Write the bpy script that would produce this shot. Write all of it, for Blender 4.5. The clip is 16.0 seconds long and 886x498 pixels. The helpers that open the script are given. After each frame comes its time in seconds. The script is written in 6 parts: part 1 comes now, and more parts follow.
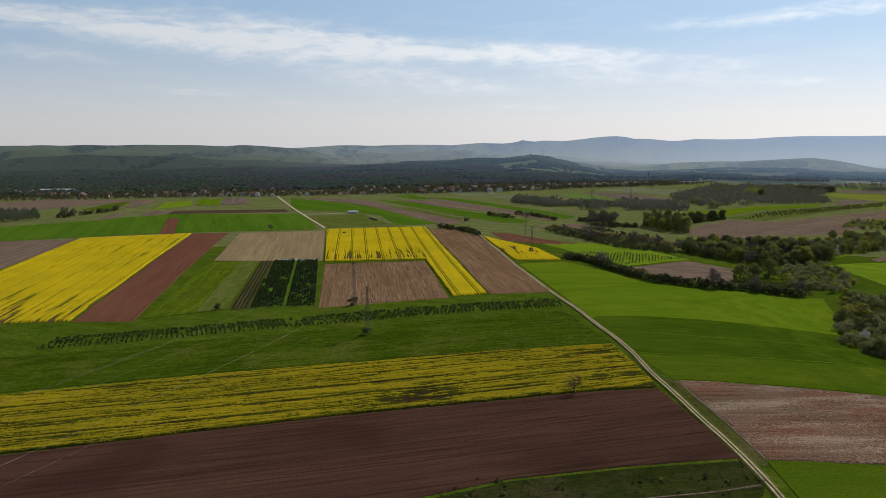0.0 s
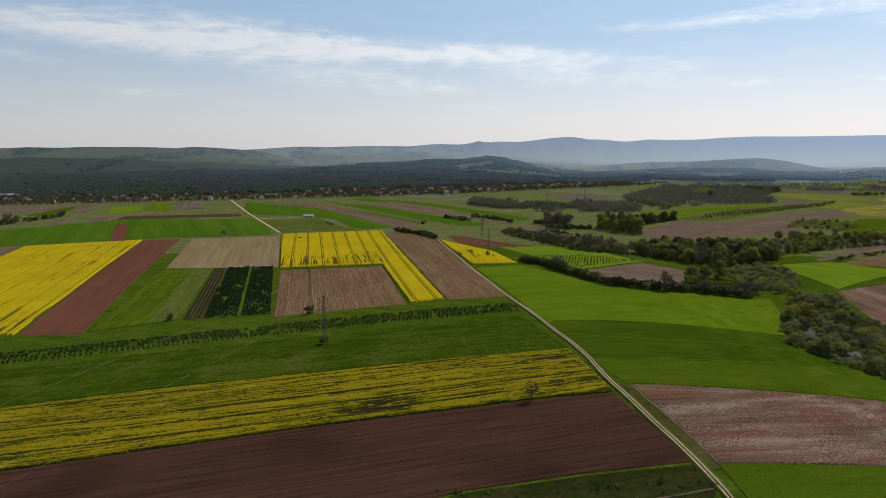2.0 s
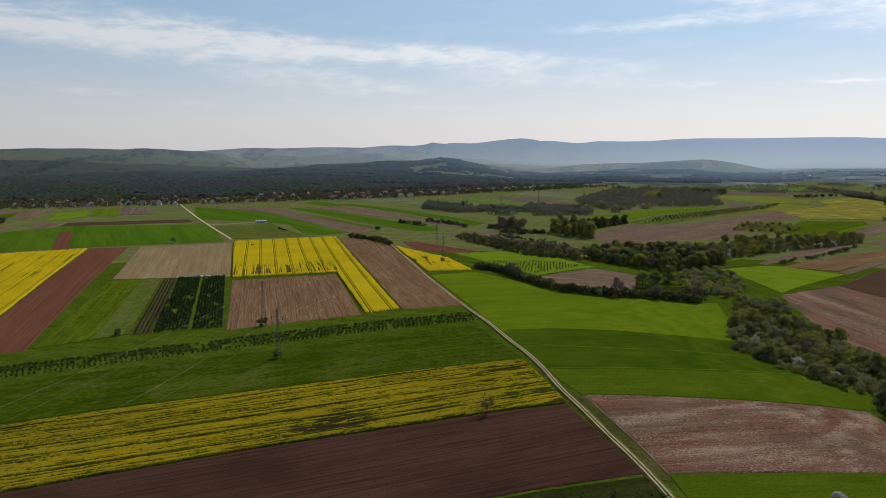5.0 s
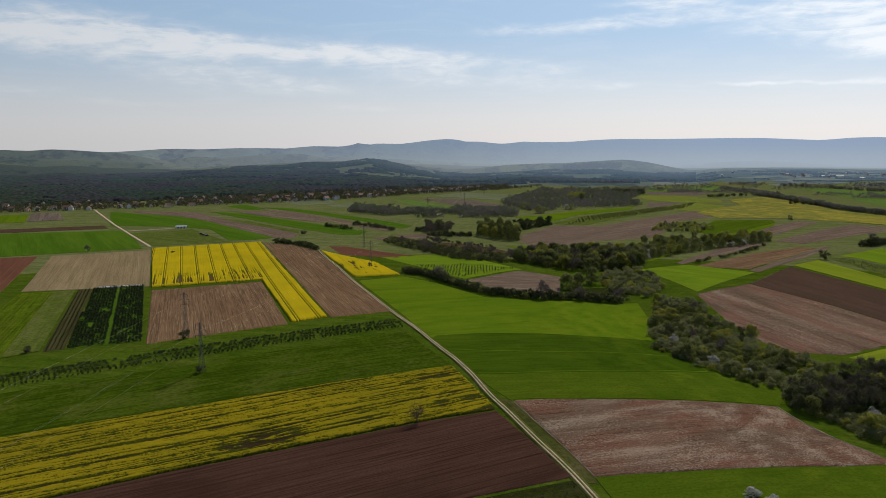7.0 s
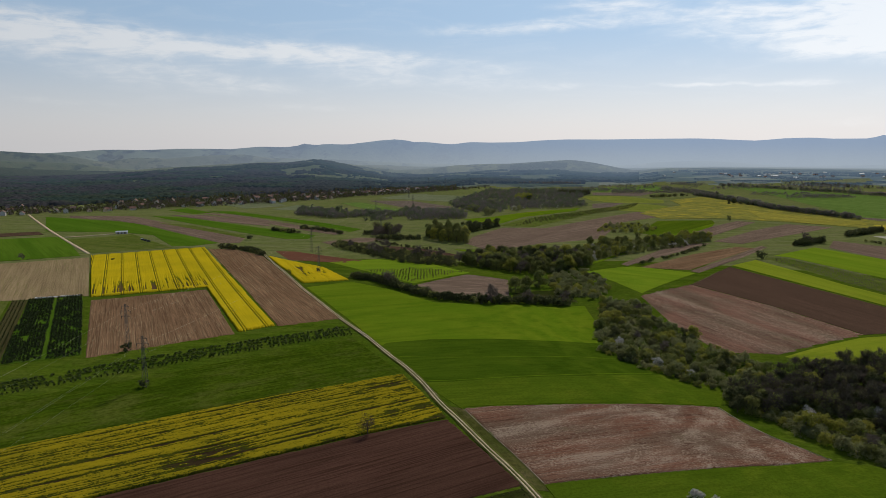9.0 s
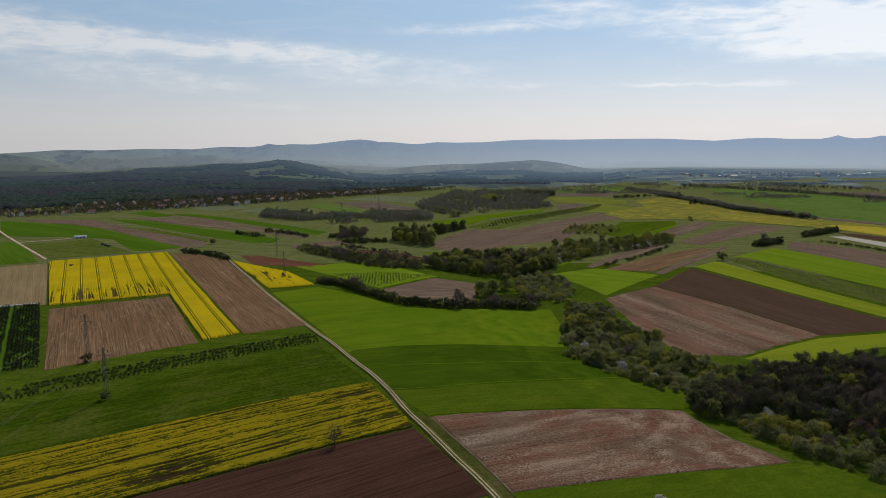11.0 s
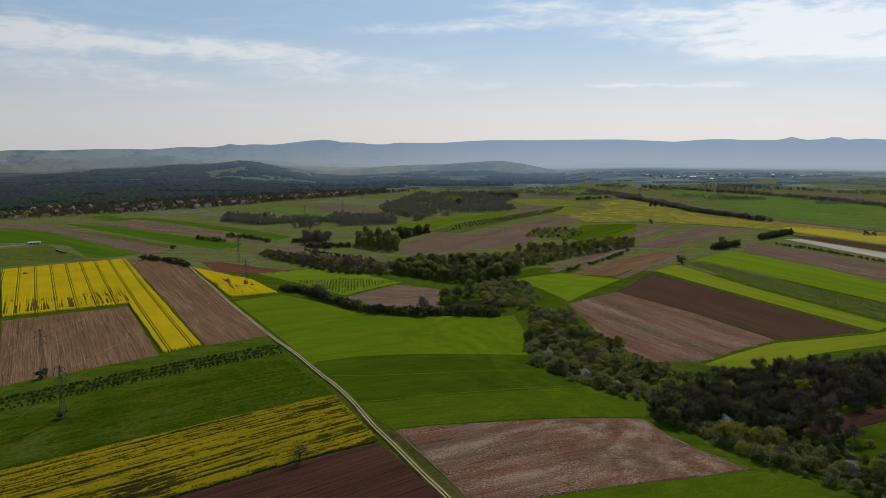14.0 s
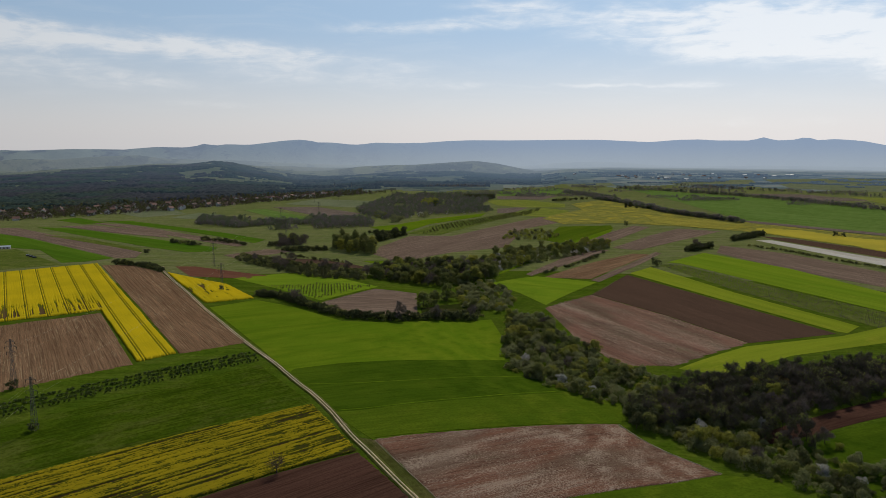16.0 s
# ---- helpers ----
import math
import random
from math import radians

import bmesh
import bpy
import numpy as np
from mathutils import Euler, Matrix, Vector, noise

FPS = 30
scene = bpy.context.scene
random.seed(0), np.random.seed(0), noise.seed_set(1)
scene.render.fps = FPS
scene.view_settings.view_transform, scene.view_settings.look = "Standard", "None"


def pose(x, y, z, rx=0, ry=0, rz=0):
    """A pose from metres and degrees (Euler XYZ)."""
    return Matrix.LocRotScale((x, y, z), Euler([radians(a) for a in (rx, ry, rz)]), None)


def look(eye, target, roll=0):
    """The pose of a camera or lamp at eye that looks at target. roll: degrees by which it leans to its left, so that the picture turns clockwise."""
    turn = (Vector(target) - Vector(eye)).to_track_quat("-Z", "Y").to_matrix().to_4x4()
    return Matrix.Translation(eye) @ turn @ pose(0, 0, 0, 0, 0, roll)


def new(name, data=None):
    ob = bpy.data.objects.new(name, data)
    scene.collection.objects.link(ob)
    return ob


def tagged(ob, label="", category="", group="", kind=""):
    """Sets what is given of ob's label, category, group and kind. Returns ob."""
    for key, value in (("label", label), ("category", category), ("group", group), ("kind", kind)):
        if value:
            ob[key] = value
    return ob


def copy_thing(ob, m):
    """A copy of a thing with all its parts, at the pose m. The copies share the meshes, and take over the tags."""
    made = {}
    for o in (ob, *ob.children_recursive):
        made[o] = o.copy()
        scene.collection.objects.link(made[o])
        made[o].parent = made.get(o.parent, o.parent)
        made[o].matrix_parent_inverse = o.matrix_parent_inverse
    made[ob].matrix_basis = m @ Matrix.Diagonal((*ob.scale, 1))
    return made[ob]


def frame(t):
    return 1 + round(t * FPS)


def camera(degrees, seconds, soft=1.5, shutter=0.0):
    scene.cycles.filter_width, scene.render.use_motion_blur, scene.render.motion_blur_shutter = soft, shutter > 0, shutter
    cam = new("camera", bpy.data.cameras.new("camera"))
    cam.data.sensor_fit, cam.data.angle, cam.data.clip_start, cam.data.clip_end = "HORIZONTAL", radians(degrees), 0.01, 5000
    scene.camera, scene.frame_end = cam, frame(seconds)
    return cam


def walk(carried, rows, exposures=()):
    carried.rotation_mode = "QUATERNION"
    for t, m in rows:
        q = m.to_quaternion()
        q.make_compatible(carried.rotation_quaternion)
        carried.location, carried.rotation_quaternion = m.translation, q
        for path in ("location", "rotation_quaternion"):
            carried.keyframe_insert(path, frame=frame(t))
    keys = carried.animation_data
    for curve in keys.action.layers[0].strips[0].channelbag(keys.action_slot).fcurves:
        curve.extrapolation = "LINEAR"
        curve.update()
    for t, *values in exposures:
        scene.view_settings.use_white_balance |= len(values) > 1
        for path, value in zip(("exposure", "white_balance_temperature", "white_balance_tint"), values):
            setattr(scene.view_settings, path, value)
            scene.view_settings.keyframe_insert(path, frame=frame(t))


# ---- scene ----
# Path: a slow climb from 110 m to 144 m with a turn to the right.
cam = camera(63.29, 16.0, soft=0.35)
PATH = [
    (0.0, 0.15, -0.16, 110.00, 25.234, -8.539, 0.131),
    (0.5, 0.13, 0.01, 110.90, 24.554, -8.525, 0.186),
    (1.0, 0.12, 0.17, 111.86, 23.580, -8.505, 0.216),
    (1.5, 0.10, 0.33, 112.83, 22.582, -8.506, 0.236),
    (2.0, 0.08, 0.49, 113.78, 21.761, -8.510, 0.270),
    (2.5, 0.07, 0.65, 114.77, 21.156, -8.497, 0.290),
    (3.0, 0.05, 0.80, 115.79, 20.580, -8.491, 0.291),
    (5.5, -0.03, 1.49, 121.12, 16.771, -8.503, 0.206),
    (6.0, -0.05, 1.62, 122.17, 15.017, -8.518, 0.208),
    (6.5, -0.06, 1.74, 123.21, 13.612, -8.532, 0.226),
    (7.0, -0.08, 1.86, 124.28, 12.315, -8.517, 0.229),
    (7.5, -0.09, 1.98, 125.39, 10.974, -8.518, 0.228),
    (8.0, -0.11, 2.09, 126.50, 9.892, -8.537, 0.238),
    (8.5, -0.12, 2.19, 127.61, 9.021, -8.546, 0.230),
    (9.0, -0.14, 2.30, 128.67, 8.194, -8.549, 0.241),
    (11.5, -0.21, 2.76, 134.01, 4.966, -8.615, 0.225),
    (12.0, -0.22, 2.84, 135.09, 4.496, -8.616, 0.216),
    (12.5, -0.24, 2.91, 136.20, 4.033, -8.623, 0.199),
    (13.0, -0.25, 2.98, 137.33, 3.544, -8.644, 0.173),
    (13.5, -0.27, 3.05, 138.43, 3.079, -8.661, 0.146),
    (14.0, -0.28, 3.12, 139.50, 2.613, -8.659, 0.116),
    (14.5, -0.29, 3.18, 140.56, 2.161, -8.668, 0.101),
    (15.0, -0.31, 3.23, 141.65, 1.707, -8.670, 0.081),
    (15.5, -0.32, 3.28, 142.74, 1.239, -8.686, 0.072),
    (16.0, -0.33, 3.33, 143.86, 0.772, -8.701, 0.067),
]
walk(cam, [(t, pose(x, y, z, 90 + pitch, roll, yaw)) for t, x, y, z, yaw, pitch, roll in PATH],
     exposures=[(0.0, 0.12), (6.5, 0.0), (16.0, -0.15)])

# ---- light ----
SUN_AZ, SUN_EL = 16.0, 43.0          # degrees clockwise from +y, degrees above the horizon
SUN_STRENGTH, SKY_STRENGTH = 3.2, 0.064

sun = new("sun", bpy.data.lights.new("sun", "SUN"))
sun.data.energy, sun.data.angle, sun.data.color = SUN_STRENGTH, radians(0.6), (1.0, 0.93, 0.82)
_a, _e = radians(SUN_AZ), radians(SUN_EL)
sun.matrix_world = look((0, 0, 0), (-math.sin(_a) * math.cos(_e), -math.cos(_a) * math.cos(_e), -math.sin(_e)))
sun.location = (200, 200, 900)
tagged(sun, "the sun, high and slightly ahead", "sun")

world = bpy.data.worlds.new("sky")
scene.world = world
world.use_nodes = True


class Tree:
    """Short hand for building a node tree."""

    def __init__(self, tree):
        self.t = tree
        self.n = tree.nodes
        self.n.clear()

    def add(self, kind, ins=None):
        nd = self.n.new(kind)
        for k, v in (ins or {}).items():
            self.put(nd.inputs[k], v)
        return nd

    def put(self, sock, v):
        if isinstance(v, bpy.types.NodeSocket):
            self.t.links.new(v, sock)
        elif isinstance(v, (tuple, list)) and len(v) == 3 and sock.type == "RGBA":
            sock.default_value = (*v, 1)
        else:
            sock.default_value = v

    def math(self, op, a, b=0.0, c=0.0, clamp=False):
        nd = self.add("ShaderNodeMath", {0: a, 1: b, 2: c})
        nd.operation, nd.use_clamp = op, clamp
        return nd.outputs[0]

    def mix(self, f, a, b, blend="MIX"):
        nd = self.add("ShaderNodeMix")
        nd.data_type, nd.blend_type = "RGBA", blend
        self.put(nd.inputs[0], f)
        self.put(nd.inputs[6], a)
        self.put(nd.inputs[7], b)
        return nd.outputs[2]

    def ramp(self, f, lo, hi, a=0.0, b=1.0):
        nd = self.add("ShaderNodeMapRange", {0: f, 1: lo, 2: hi, 3: a, 4: b})
        nd.interpolation_type = "SMOOTHSTEP"
        return nd.outputs[0]

    def scaled(self, vec, sx, sy, sz=1.0, ox=0.0, oy=0.0):
        return self.add("ShaderNodeMapping", {0: vec, 1: (ox, oy, 0.0), 3: (sx, sy, sz)}).outputs[0]

    def noise(self, vec, scale, detail=3.0, rough=0.55, dist=0.0):
        return self.add("ShaderNodeTexNoise", {"Vector": vec, "Scale": scale, "Detail": detail, "Roughness": rough, "Distortion": dist}).outputs[0]


# Sky with long thin streaks of high cloud: (azimuth, height, half length, half width, tilt in degrees, weight).
CLOUDS_WEST = [(-51.0, 8.1, 8.6, 0.75, -3, 1.0), (-38.3, 7.4, 8.9, 1.5, -6, 1.0), (-24.6, 6.9, 10.8, 0.75, -3, 0.95), (-15.0, 6.5, 6.1, 0.5, -3, 0.6),
               (-53.9, 5.9, 4.5, 0.55, -3, 0.6), (-44.1, 3.7, 4.6, 0.32, -1, 0.7), (-25.4, 4.3, 5.4, 0.6, -3, 0.75), (-14.2, 4.9, 3.9, 0.7, -3, 0.6)]
CLOUDS_EAST = [(-4.8, 4.8, 3.5, 1.0, -1, 0.5), (0.4, 4.1, 1.8, 0.3, 0, 0.5), (-1.0, 8.6, 8.0, 0.42, 2, 0.75), (-35.5, 2.8, 4.5, 0.3, -2, 0.35), (-18.8, 2.6, 4.5, 0.3, -1, 0.35),
               (20.2, 8.1, 8.2, 1.5, -3, 1.1), (27.1, 7.1, 8.6, 1.5, -4, 1.1), (20.3, 6.0, 2.9, 0.6, 0, 0.6), (10.8, 4.0, 5.6, 0.16, -1, 0.6),
               (3.8, 9.9, 3.2, 0.4, -2, 0.7), (18.9, 4.0, 1.8, 0.4, 0, 0.5), (22.9, 1.2, 4.6, 0.35, 1, 0.4), (35.0, 4.9, 5.0, 1.8, -3, 0.8)]
w = Tree(world.node_tree)
sky = w.add("ShaderNodeTexSky")
sky.sky_type, sky.sun_disc, sky.sun_elevation, sky.sun_rotation = "NISHITA", False, radians(SUN_EL), radians(SUN_AZ)
sky.altitude, sky.air_density, sky.dust_density, sky.ozone_density = 120.0, 1.2, 0.8, 1.5
way = w.add("ShaderNodeTexCoord").outputs["Generated"]
xyz = w.add("ShaderNodeSeparateXYZ", {0: way})
az = w.math("MULTIPLY", w.math("ARCTAN2", xyz.outputs[0], xyz.outputs[1]), 57.2958)
el = w.math("MULTIPLY", w.math("ARCSINE", xyz.outputs[2]), 57.2958)
flat = w.add("ShaderNodeCombineXYZ", {0: az, 1: el}).outputs[0]
# wisps: stretched noise that leans with the wind
lean = w.add("ShaderNodeMapping", {0: flat, 2: (0, 0, radians(5)), 3: (0.13, 0.75, 1.0)}).outputs[0]
wisp = w.noise(lean, 1.0, 7.0, 0.62, 0.8)
fine = w.noise(w.add("ShaderNodeMapping", {0: flat, 2: (0, 0, radians(-28)), 3: (0.35, 1.1, 1.0)}).outputs[0], 1.3, 6.0, 0.6, 0.4)
wobble = w.math("MULTIPLY", w.math("SUBTRACT", w.noise(flat, 0.35, 4.0), 0.5), 2.2)
total = 0.0
for caz, cel, half, thick, tilt, weight in CLOUDS_WEST + CLOUDS_EAST:
    ca, sa = math.cos(radians(tilt)), math.sin(radians(tilt))
    dx = w.math("SUBTRACT", az, caz)
    dy = w.math("SUBTRACT", w.math("ADD", el, w.math("MULTIPLY", wobble, 0.35)), cel)
    u = w.math("MULTIPLY_ADD", dx, ca / half, w.math("MULTIPLY", dy, sa / half))
    v = w.math("MULTIPLY_ADD", dy, ca / thick, w.math("MULTIPLY", dx, -sa / thick))
    d2 = w.math("MULTIPLY_ADD", u, u, w.math("MULTIPLY", v, v))
    total = w.math("ADD", total, w.math("MULTIPLY", w.math("EXPONENT", w.math("MULTIPLY", d2, -0.6)), weight))
grain = w.math("MULTIPLY", w.ramp(wisp, 0.25, 0.75, 0.45, 1.3), w.ramp(fine, 0.25, 0.75, 0.6, 1.2))
cover = w.ramp(w.math("MULTIPLY", total, grain), 0.08, 1.2, 0.0, 0.72)
veil = w.math("MULTIPLY", w.ramp(wisp, 0.45, 0.8), w.ramp(el, 0.5, 4.0, 0.0, 0.12))
cover = w.math("MAXIMUM", cover, veil)
# milky air low over the ground
air = w.mix(w.ramp(el, -0.5, 9.5), (12.8, 12.95, 13.8), (6.5, 9.4, 13.3))
glare = w.ramp(az, -70.0, 30.0, 0.70, 1.14)
air = w.mix(1.0, air, w.add("ShaderNodeCombineColor", {0: glare, 1: glare, 2: glare}).outputs[0], "MULTIPLY")
milk = w.ramp(el, 8.0, 42.0, 0.74, 0.0)
base = w.mix(milk, sky.outputs[0], air)
cloud_tone = w.mix(1.0, (14.6, 14.7, 14.8), w.add("ShaderNodeCombineColor", {0: glare, 1: glare, 2: glare}).outputs[0], "MULTIPLY")
lit = w.mix(cover, base, cloud_tone)
back = w.add("ShaderNodeBackground", {0: lit, 1: SKY_STRENGTH})
w.add("ShaderNodeOutputWorld", {0: back.outputs[0]})

# ---- materials ----


def material(name, build):
    m = bpy.data.materials.new(name)
    m.use_nodes = True
    build(Tree(m.node_tree))
    return m


def finish(t, colour, rough=0.9, bump=None, strength=0.4, distance=0.2, metallic=0.0, spec=0.0, through_light=0.0):
    """Ends a material: a rough surface with relief, and for leaves some light that passes through."""
    nd = t.add("ShaderNodeBsdfPrincipled", {"Base Color": colour, "Roughness": rough, "Metallic": metallic, "Specular IOR Level": spec})
    if bump is not None:
        b = t.add("ShaderNodeBump", {"Strength": strength, "Distance": distance, "Height": bump})
        t.put(nd.inputs["Normal"], b.outputs[0])
    shader = nd.outputs[0]
    if through_light:
        tr = t.add("ShaderNodeBsdfTranslucent", {"Color": colour})
        shader = t.add("ShaderNodeMixShader", {0: through_light, 1: shader, 2: tr.outputs[0]}).outputs[0]
    t.add("ShaderNodeOutputMaterial", {0: shader})


def place_of(t):
    return t.add("ShaderNodeTexCoord").outputs["Object"]


def grass(name, a, b, c=None, rows=0.5, big=0.012, tint=0.5):
    """Grass or young corn: two greens in drifts, drill rows along local x, flecks of a third colour."""
    def build(t):
        p = place_of(t)
        drift = t.noise(p, big, 5.0, 0.62)
        streak = t.noise(t.scaled(p, 0.016, 0.5), 1.0, 5.0, 0.68)
        lane = t.noise(t.scaled(p, 0.006, 0.11), 1.0, 3.0, 0.6)
        fleck = t.noise(p, 0.45, 4.0, 0.75)
        cloud = t.noise(p, 0.09, 5.0, 0.7)
        col = t.mix(t.ramp(drift, 0.35, 0.65), a, b)
        col = t.mix(t.math("MULTIPLY", t.ramp(lane, 0.40, 0.60), 0.72), col, [a[0] * 0.70, a[1] * 0.76, a[2] * 0.6])
        col = t.mix(t.math("MULTIPLY", t.ramp(streak, 0.45, 0.60), rows), col, [v * 0.48 for v in a])
        col = t.mix(t.ramp(cloud, 0.42, 0.70, 0.0, 0.38), col, [b[0] * 1.5, b[1] * 1.32, b[2] * 1.3])
        if c:
            patch = t.noise(t.scaled(p, 0.6, 1.0), 0.05, 6.0, 0.7)
            col = t.mix(t.math("MULTIPLY", t.ramp(patch, 0.47, 0.68), tint), col, c)
        col = t.mix(t.ramp(fleck, 0.42, 0.62, 0.0, 0.46), col, [v * 0.42 for v in a])
        finish(t, col, 0.9, t.math("ADD", fleck, streak), 0.8, 0.5, through_light=0.12)
    return material(name, build)


def sward(name, a, b, grain=0.3, lines=0.25):
    """Even young corn: broad soft drifts along local x that paint in the shading of rolling ground, a fine nap, and
    faint drill lines.
    """
    def build(t):
        p = place_of(t)
        broad = t.noise(t.scaled(p, 0.0035, 0.026), 1.0, 3.0, 0.5)
        band = t.noise(t.scaled(p, 0.005, 0.075), 1.0, 4.0, 0.6)
        drill = t.noise(t.scaled(p, 0.010, 0.55), 1.0, 3.0, 0.6)
        nap = t.noise(p, 0.8, 4.0, 0.7)
        blot = t.noise(t.scaled(p, 0.5, 1.0), 0.055, 5.0, 0.65)
        col = t.mix(t.ramp(broad, 0.36, 0.64), a, b)
        col = t.mix(t.ramp(band, 0.44, 0.66, 0.0, 0.55), col, [a[0] * 0.66, a[1] * 0.74, a[2] * 0.7])
        col = t.mix(t.ramp(blot, 0.56, 0.70, 0.0, 0.40), col, [b[0] * 1.30, b[1] * 1.06, b[2] * 1.5])
        col = t.mix(t.math("MULTIPLY", t.ramp(drill, 0.48, 0.62), lines), col, [v * 0.55 for v in a])
        col = t.mix(t.ramp(nap, 0.42, 0.66, 0.0, grain), col, [v * 0.45 for v in a])
        finish(t, col, 0.9, nap, 0.6, 0.4, through_light=0.12)
    return material(name, build)


def stony(name, red, brown, pale, share=0.5, run=0.16, along=0.011, across=0.030):
    """Tilled earth under pale stones and straw that lie thick in some stretches and thin in others."""
    def build(t):
        p = place_of(t)
        base = t.mix(t.ramp(t.noise(t.scaled(p, 0.4, 1.0), 0.035, 5.0, 0.6), 0.38, 0.62), red, brown)
        thick = t.noise(t.scaled(p, along, across), 1.0, 5.0, 0.62)
        crumb = t.noise(t.scaled(p, run * 4.0, 2.0), 1.0, 4.0, 0.75)
        row = t.noise(t.scaled(p, 0.02, 1.0), 1.0, 3.0, 0.6)
        k = t.math("ADD", t.math("ADD", t.math("MULTIPLY", crumb, 1.05), -0.15), t.math("MULTIPLY", t.math("SUBTRACT", thick, 0.5), 0.62))
        k = t.math("ADD", k, t.math("MULTIPLY", t.math("SUBTRACT", row, 0.5), 0.25))
        weed = t.ramp(t.noise(t.scaled(p, 0.5, 1.0), 0.045, 5.0, 0.65), 0.60, 0.72, 0.0, 0.5)
        col = t.mix(t.ramp(row, 0.46, 0.60, 0.0, 0.75), base, [v * 0.45 for v in red])
        col = t.mix(weed, col, (0.055, 0.062, 0.020))
        col = t.mix(t.math("MULTIPLY", t.ramp(k, 0.33, 0.53), share), col, pale)
        finish(t, col, 1.0, crumb, 0.5, 0.25)
    return material(name, build)


def soil(name, a, b, pale=None, amount=0.4, rows=0.8, furrow=1.1, run=0.03, clods=0.7, damp=0.0):
    """Tilled earth: stretched streaks along local x, the dark ones painted as furrow shade, damp and dry drifts, pale
    straw or stones.
    """
    def build(t):
        p = place_of(t)
        drift = t.noise(t.scaled(p, 0.35, 1.0), 0.03, 5.0, 0.6)
        streak = t.noise(t.scaled(p, 0.012, furrow), 1.0, 4.0, 0.65)
        lane = t.noise(t.scaled(p, 0.004, 0.16), 1.0, 3.0, 0.6)
        clod = t.noise(p, 1.6, 4.0, 0.7)
        col = t.mix(t.ramp(drift, 0.32, 0.68), a, b)
        col = t.mix(t.math("MULTIPLY", t.ramp(streak, 0.45, 0.59), 0.8 * rows), col, [v * 0.36 for v in a])
        col = t.mix(t.math("MULTIPLY", t.ramp(lane, 0.46, 0.66), 0.5 * rows), col, [min(1, v * 1.4) for v in b])
        if pale:
            line = t.noise(t.scaled(p, run, 0.9), 1.0, 5.0, 0.75)
            line = t.math("MULTIPLY", t.ramp(line, 0.5, 0.66), t.ramp(t.noise(p, 0.022, 4.0), 0.38, 0.62))
            col = t.mix(t.math("MULTIPLY", line, amount), col, pale)
            spot = t.ramp(t.noise(p, 1.8, 4.0, 0.75), 0.52, 0.7)
            col = t.mix(t.math("MULTIPLY", spot, amount * 0.55), col, pale)
        if damp:
            wet = t.ramp(t.noise(t.scaled(p, 0.7, 1.0), 0.022, 4.0, 0.5), 0.52, 0.68, 0.0, damp)
            col = t.mix(wet, col, [v * 0.35 for v in a])
        col = t.mix(t.ramp(clod, 0.42, 0.62, 0.0, clods), col, [v * 0.4 for v in a])
        finish(t, col, 1.0, t.math("MULTIPLY_ADD", streak, 1.4, clod), 0.6, 0.3 * clods + 0.05)
    return material(name, build)


def rape(name, flower, leaf, earth):
    """Rapeseed in bloom. The attribute 'bloom' says how dense it stands: 0 bare earth, 0.5 green, 1 in flower."""
    def build(t):
        p = place_of(t)
        stand = t.add("ShaderNodeAttribute")
        stand.attribute_name = "bloom"
        grow = stand.outputs["Fac"]
        tuft = t.noise(p, 1.3, 4.0, 0.7)
        drift = t.noise(p, 0.02, 4.0)
        streak = t.noise(t.scaled(p, 0.02, 1.5), 1.0, 4.0, 0.65)
        f = t.mix(t.ramp(drift, 0.35, 0.65), flower, [flower[0] * 0.82, flower[1] * 0.86, flower[2]])
        f = t.mix(t.math("MULTIPLY", t.ramp(streak, 0.50, 0.64), 0.22), f, [leaf[0] * 2, leaf[1] * 1.6, leaf[2]])
        g2 = t.math("ADD", grow, t.math("MULTIPLY", t.math("SUBTRACT", tuft, 0.5), 1.15))
        col = t.mix(t.ramp(g2, 0.15, 0.45), earth, leaf)
        col = t.mix(t.ramp(g2, 0.48, 0.74), col, f)
        finish(t, col, 0.8, tuft, 0.7, 0.4, through_light=0.12)
    return material(name, build)


def leaves(name, a, b, c=None, light=0.3):
    """Foliage that varies from tree to tree and from clump to clump."""
    def build(t):
        rnd = t.add("ShaderNodeObjectInfo").outputs["Random"]
        isl = t.add("ShaderNodeNewGeometry").outputs["Random Per Island"]
        col = t.mix(rnd, a, b)
        col = t.mix(t.math("MULTIPLY", isl, 0.42), col, c or [v * 0.45 for v in a])
        finish(t, col, 0.7, None, spec=0.05, through_light=light)
    return material(name, build)


def plain(name, a, b, scale=1.0, rough=0.8, metallic=0.0, spec=0.3):
    """A surface of two mottled tones with fine relief."""
    def build(t):
        p = place_of(t)
        n = t.noise(p, scale, 5.0, 0.65)
        m = t.noise(p, scale * 7, 3.0, 0.7)
        col = t.mix(t.ramp(n, 0.35, 0.65), a, b)
        col = t.mix(t.ramp(m, 0.4, 0.75, 0.0, 0.25), col, [v * 0.5 for v in a])
        finish(t, col, rough, m, 0.25, 0.05, metallic, spec)
    return material(name, build)


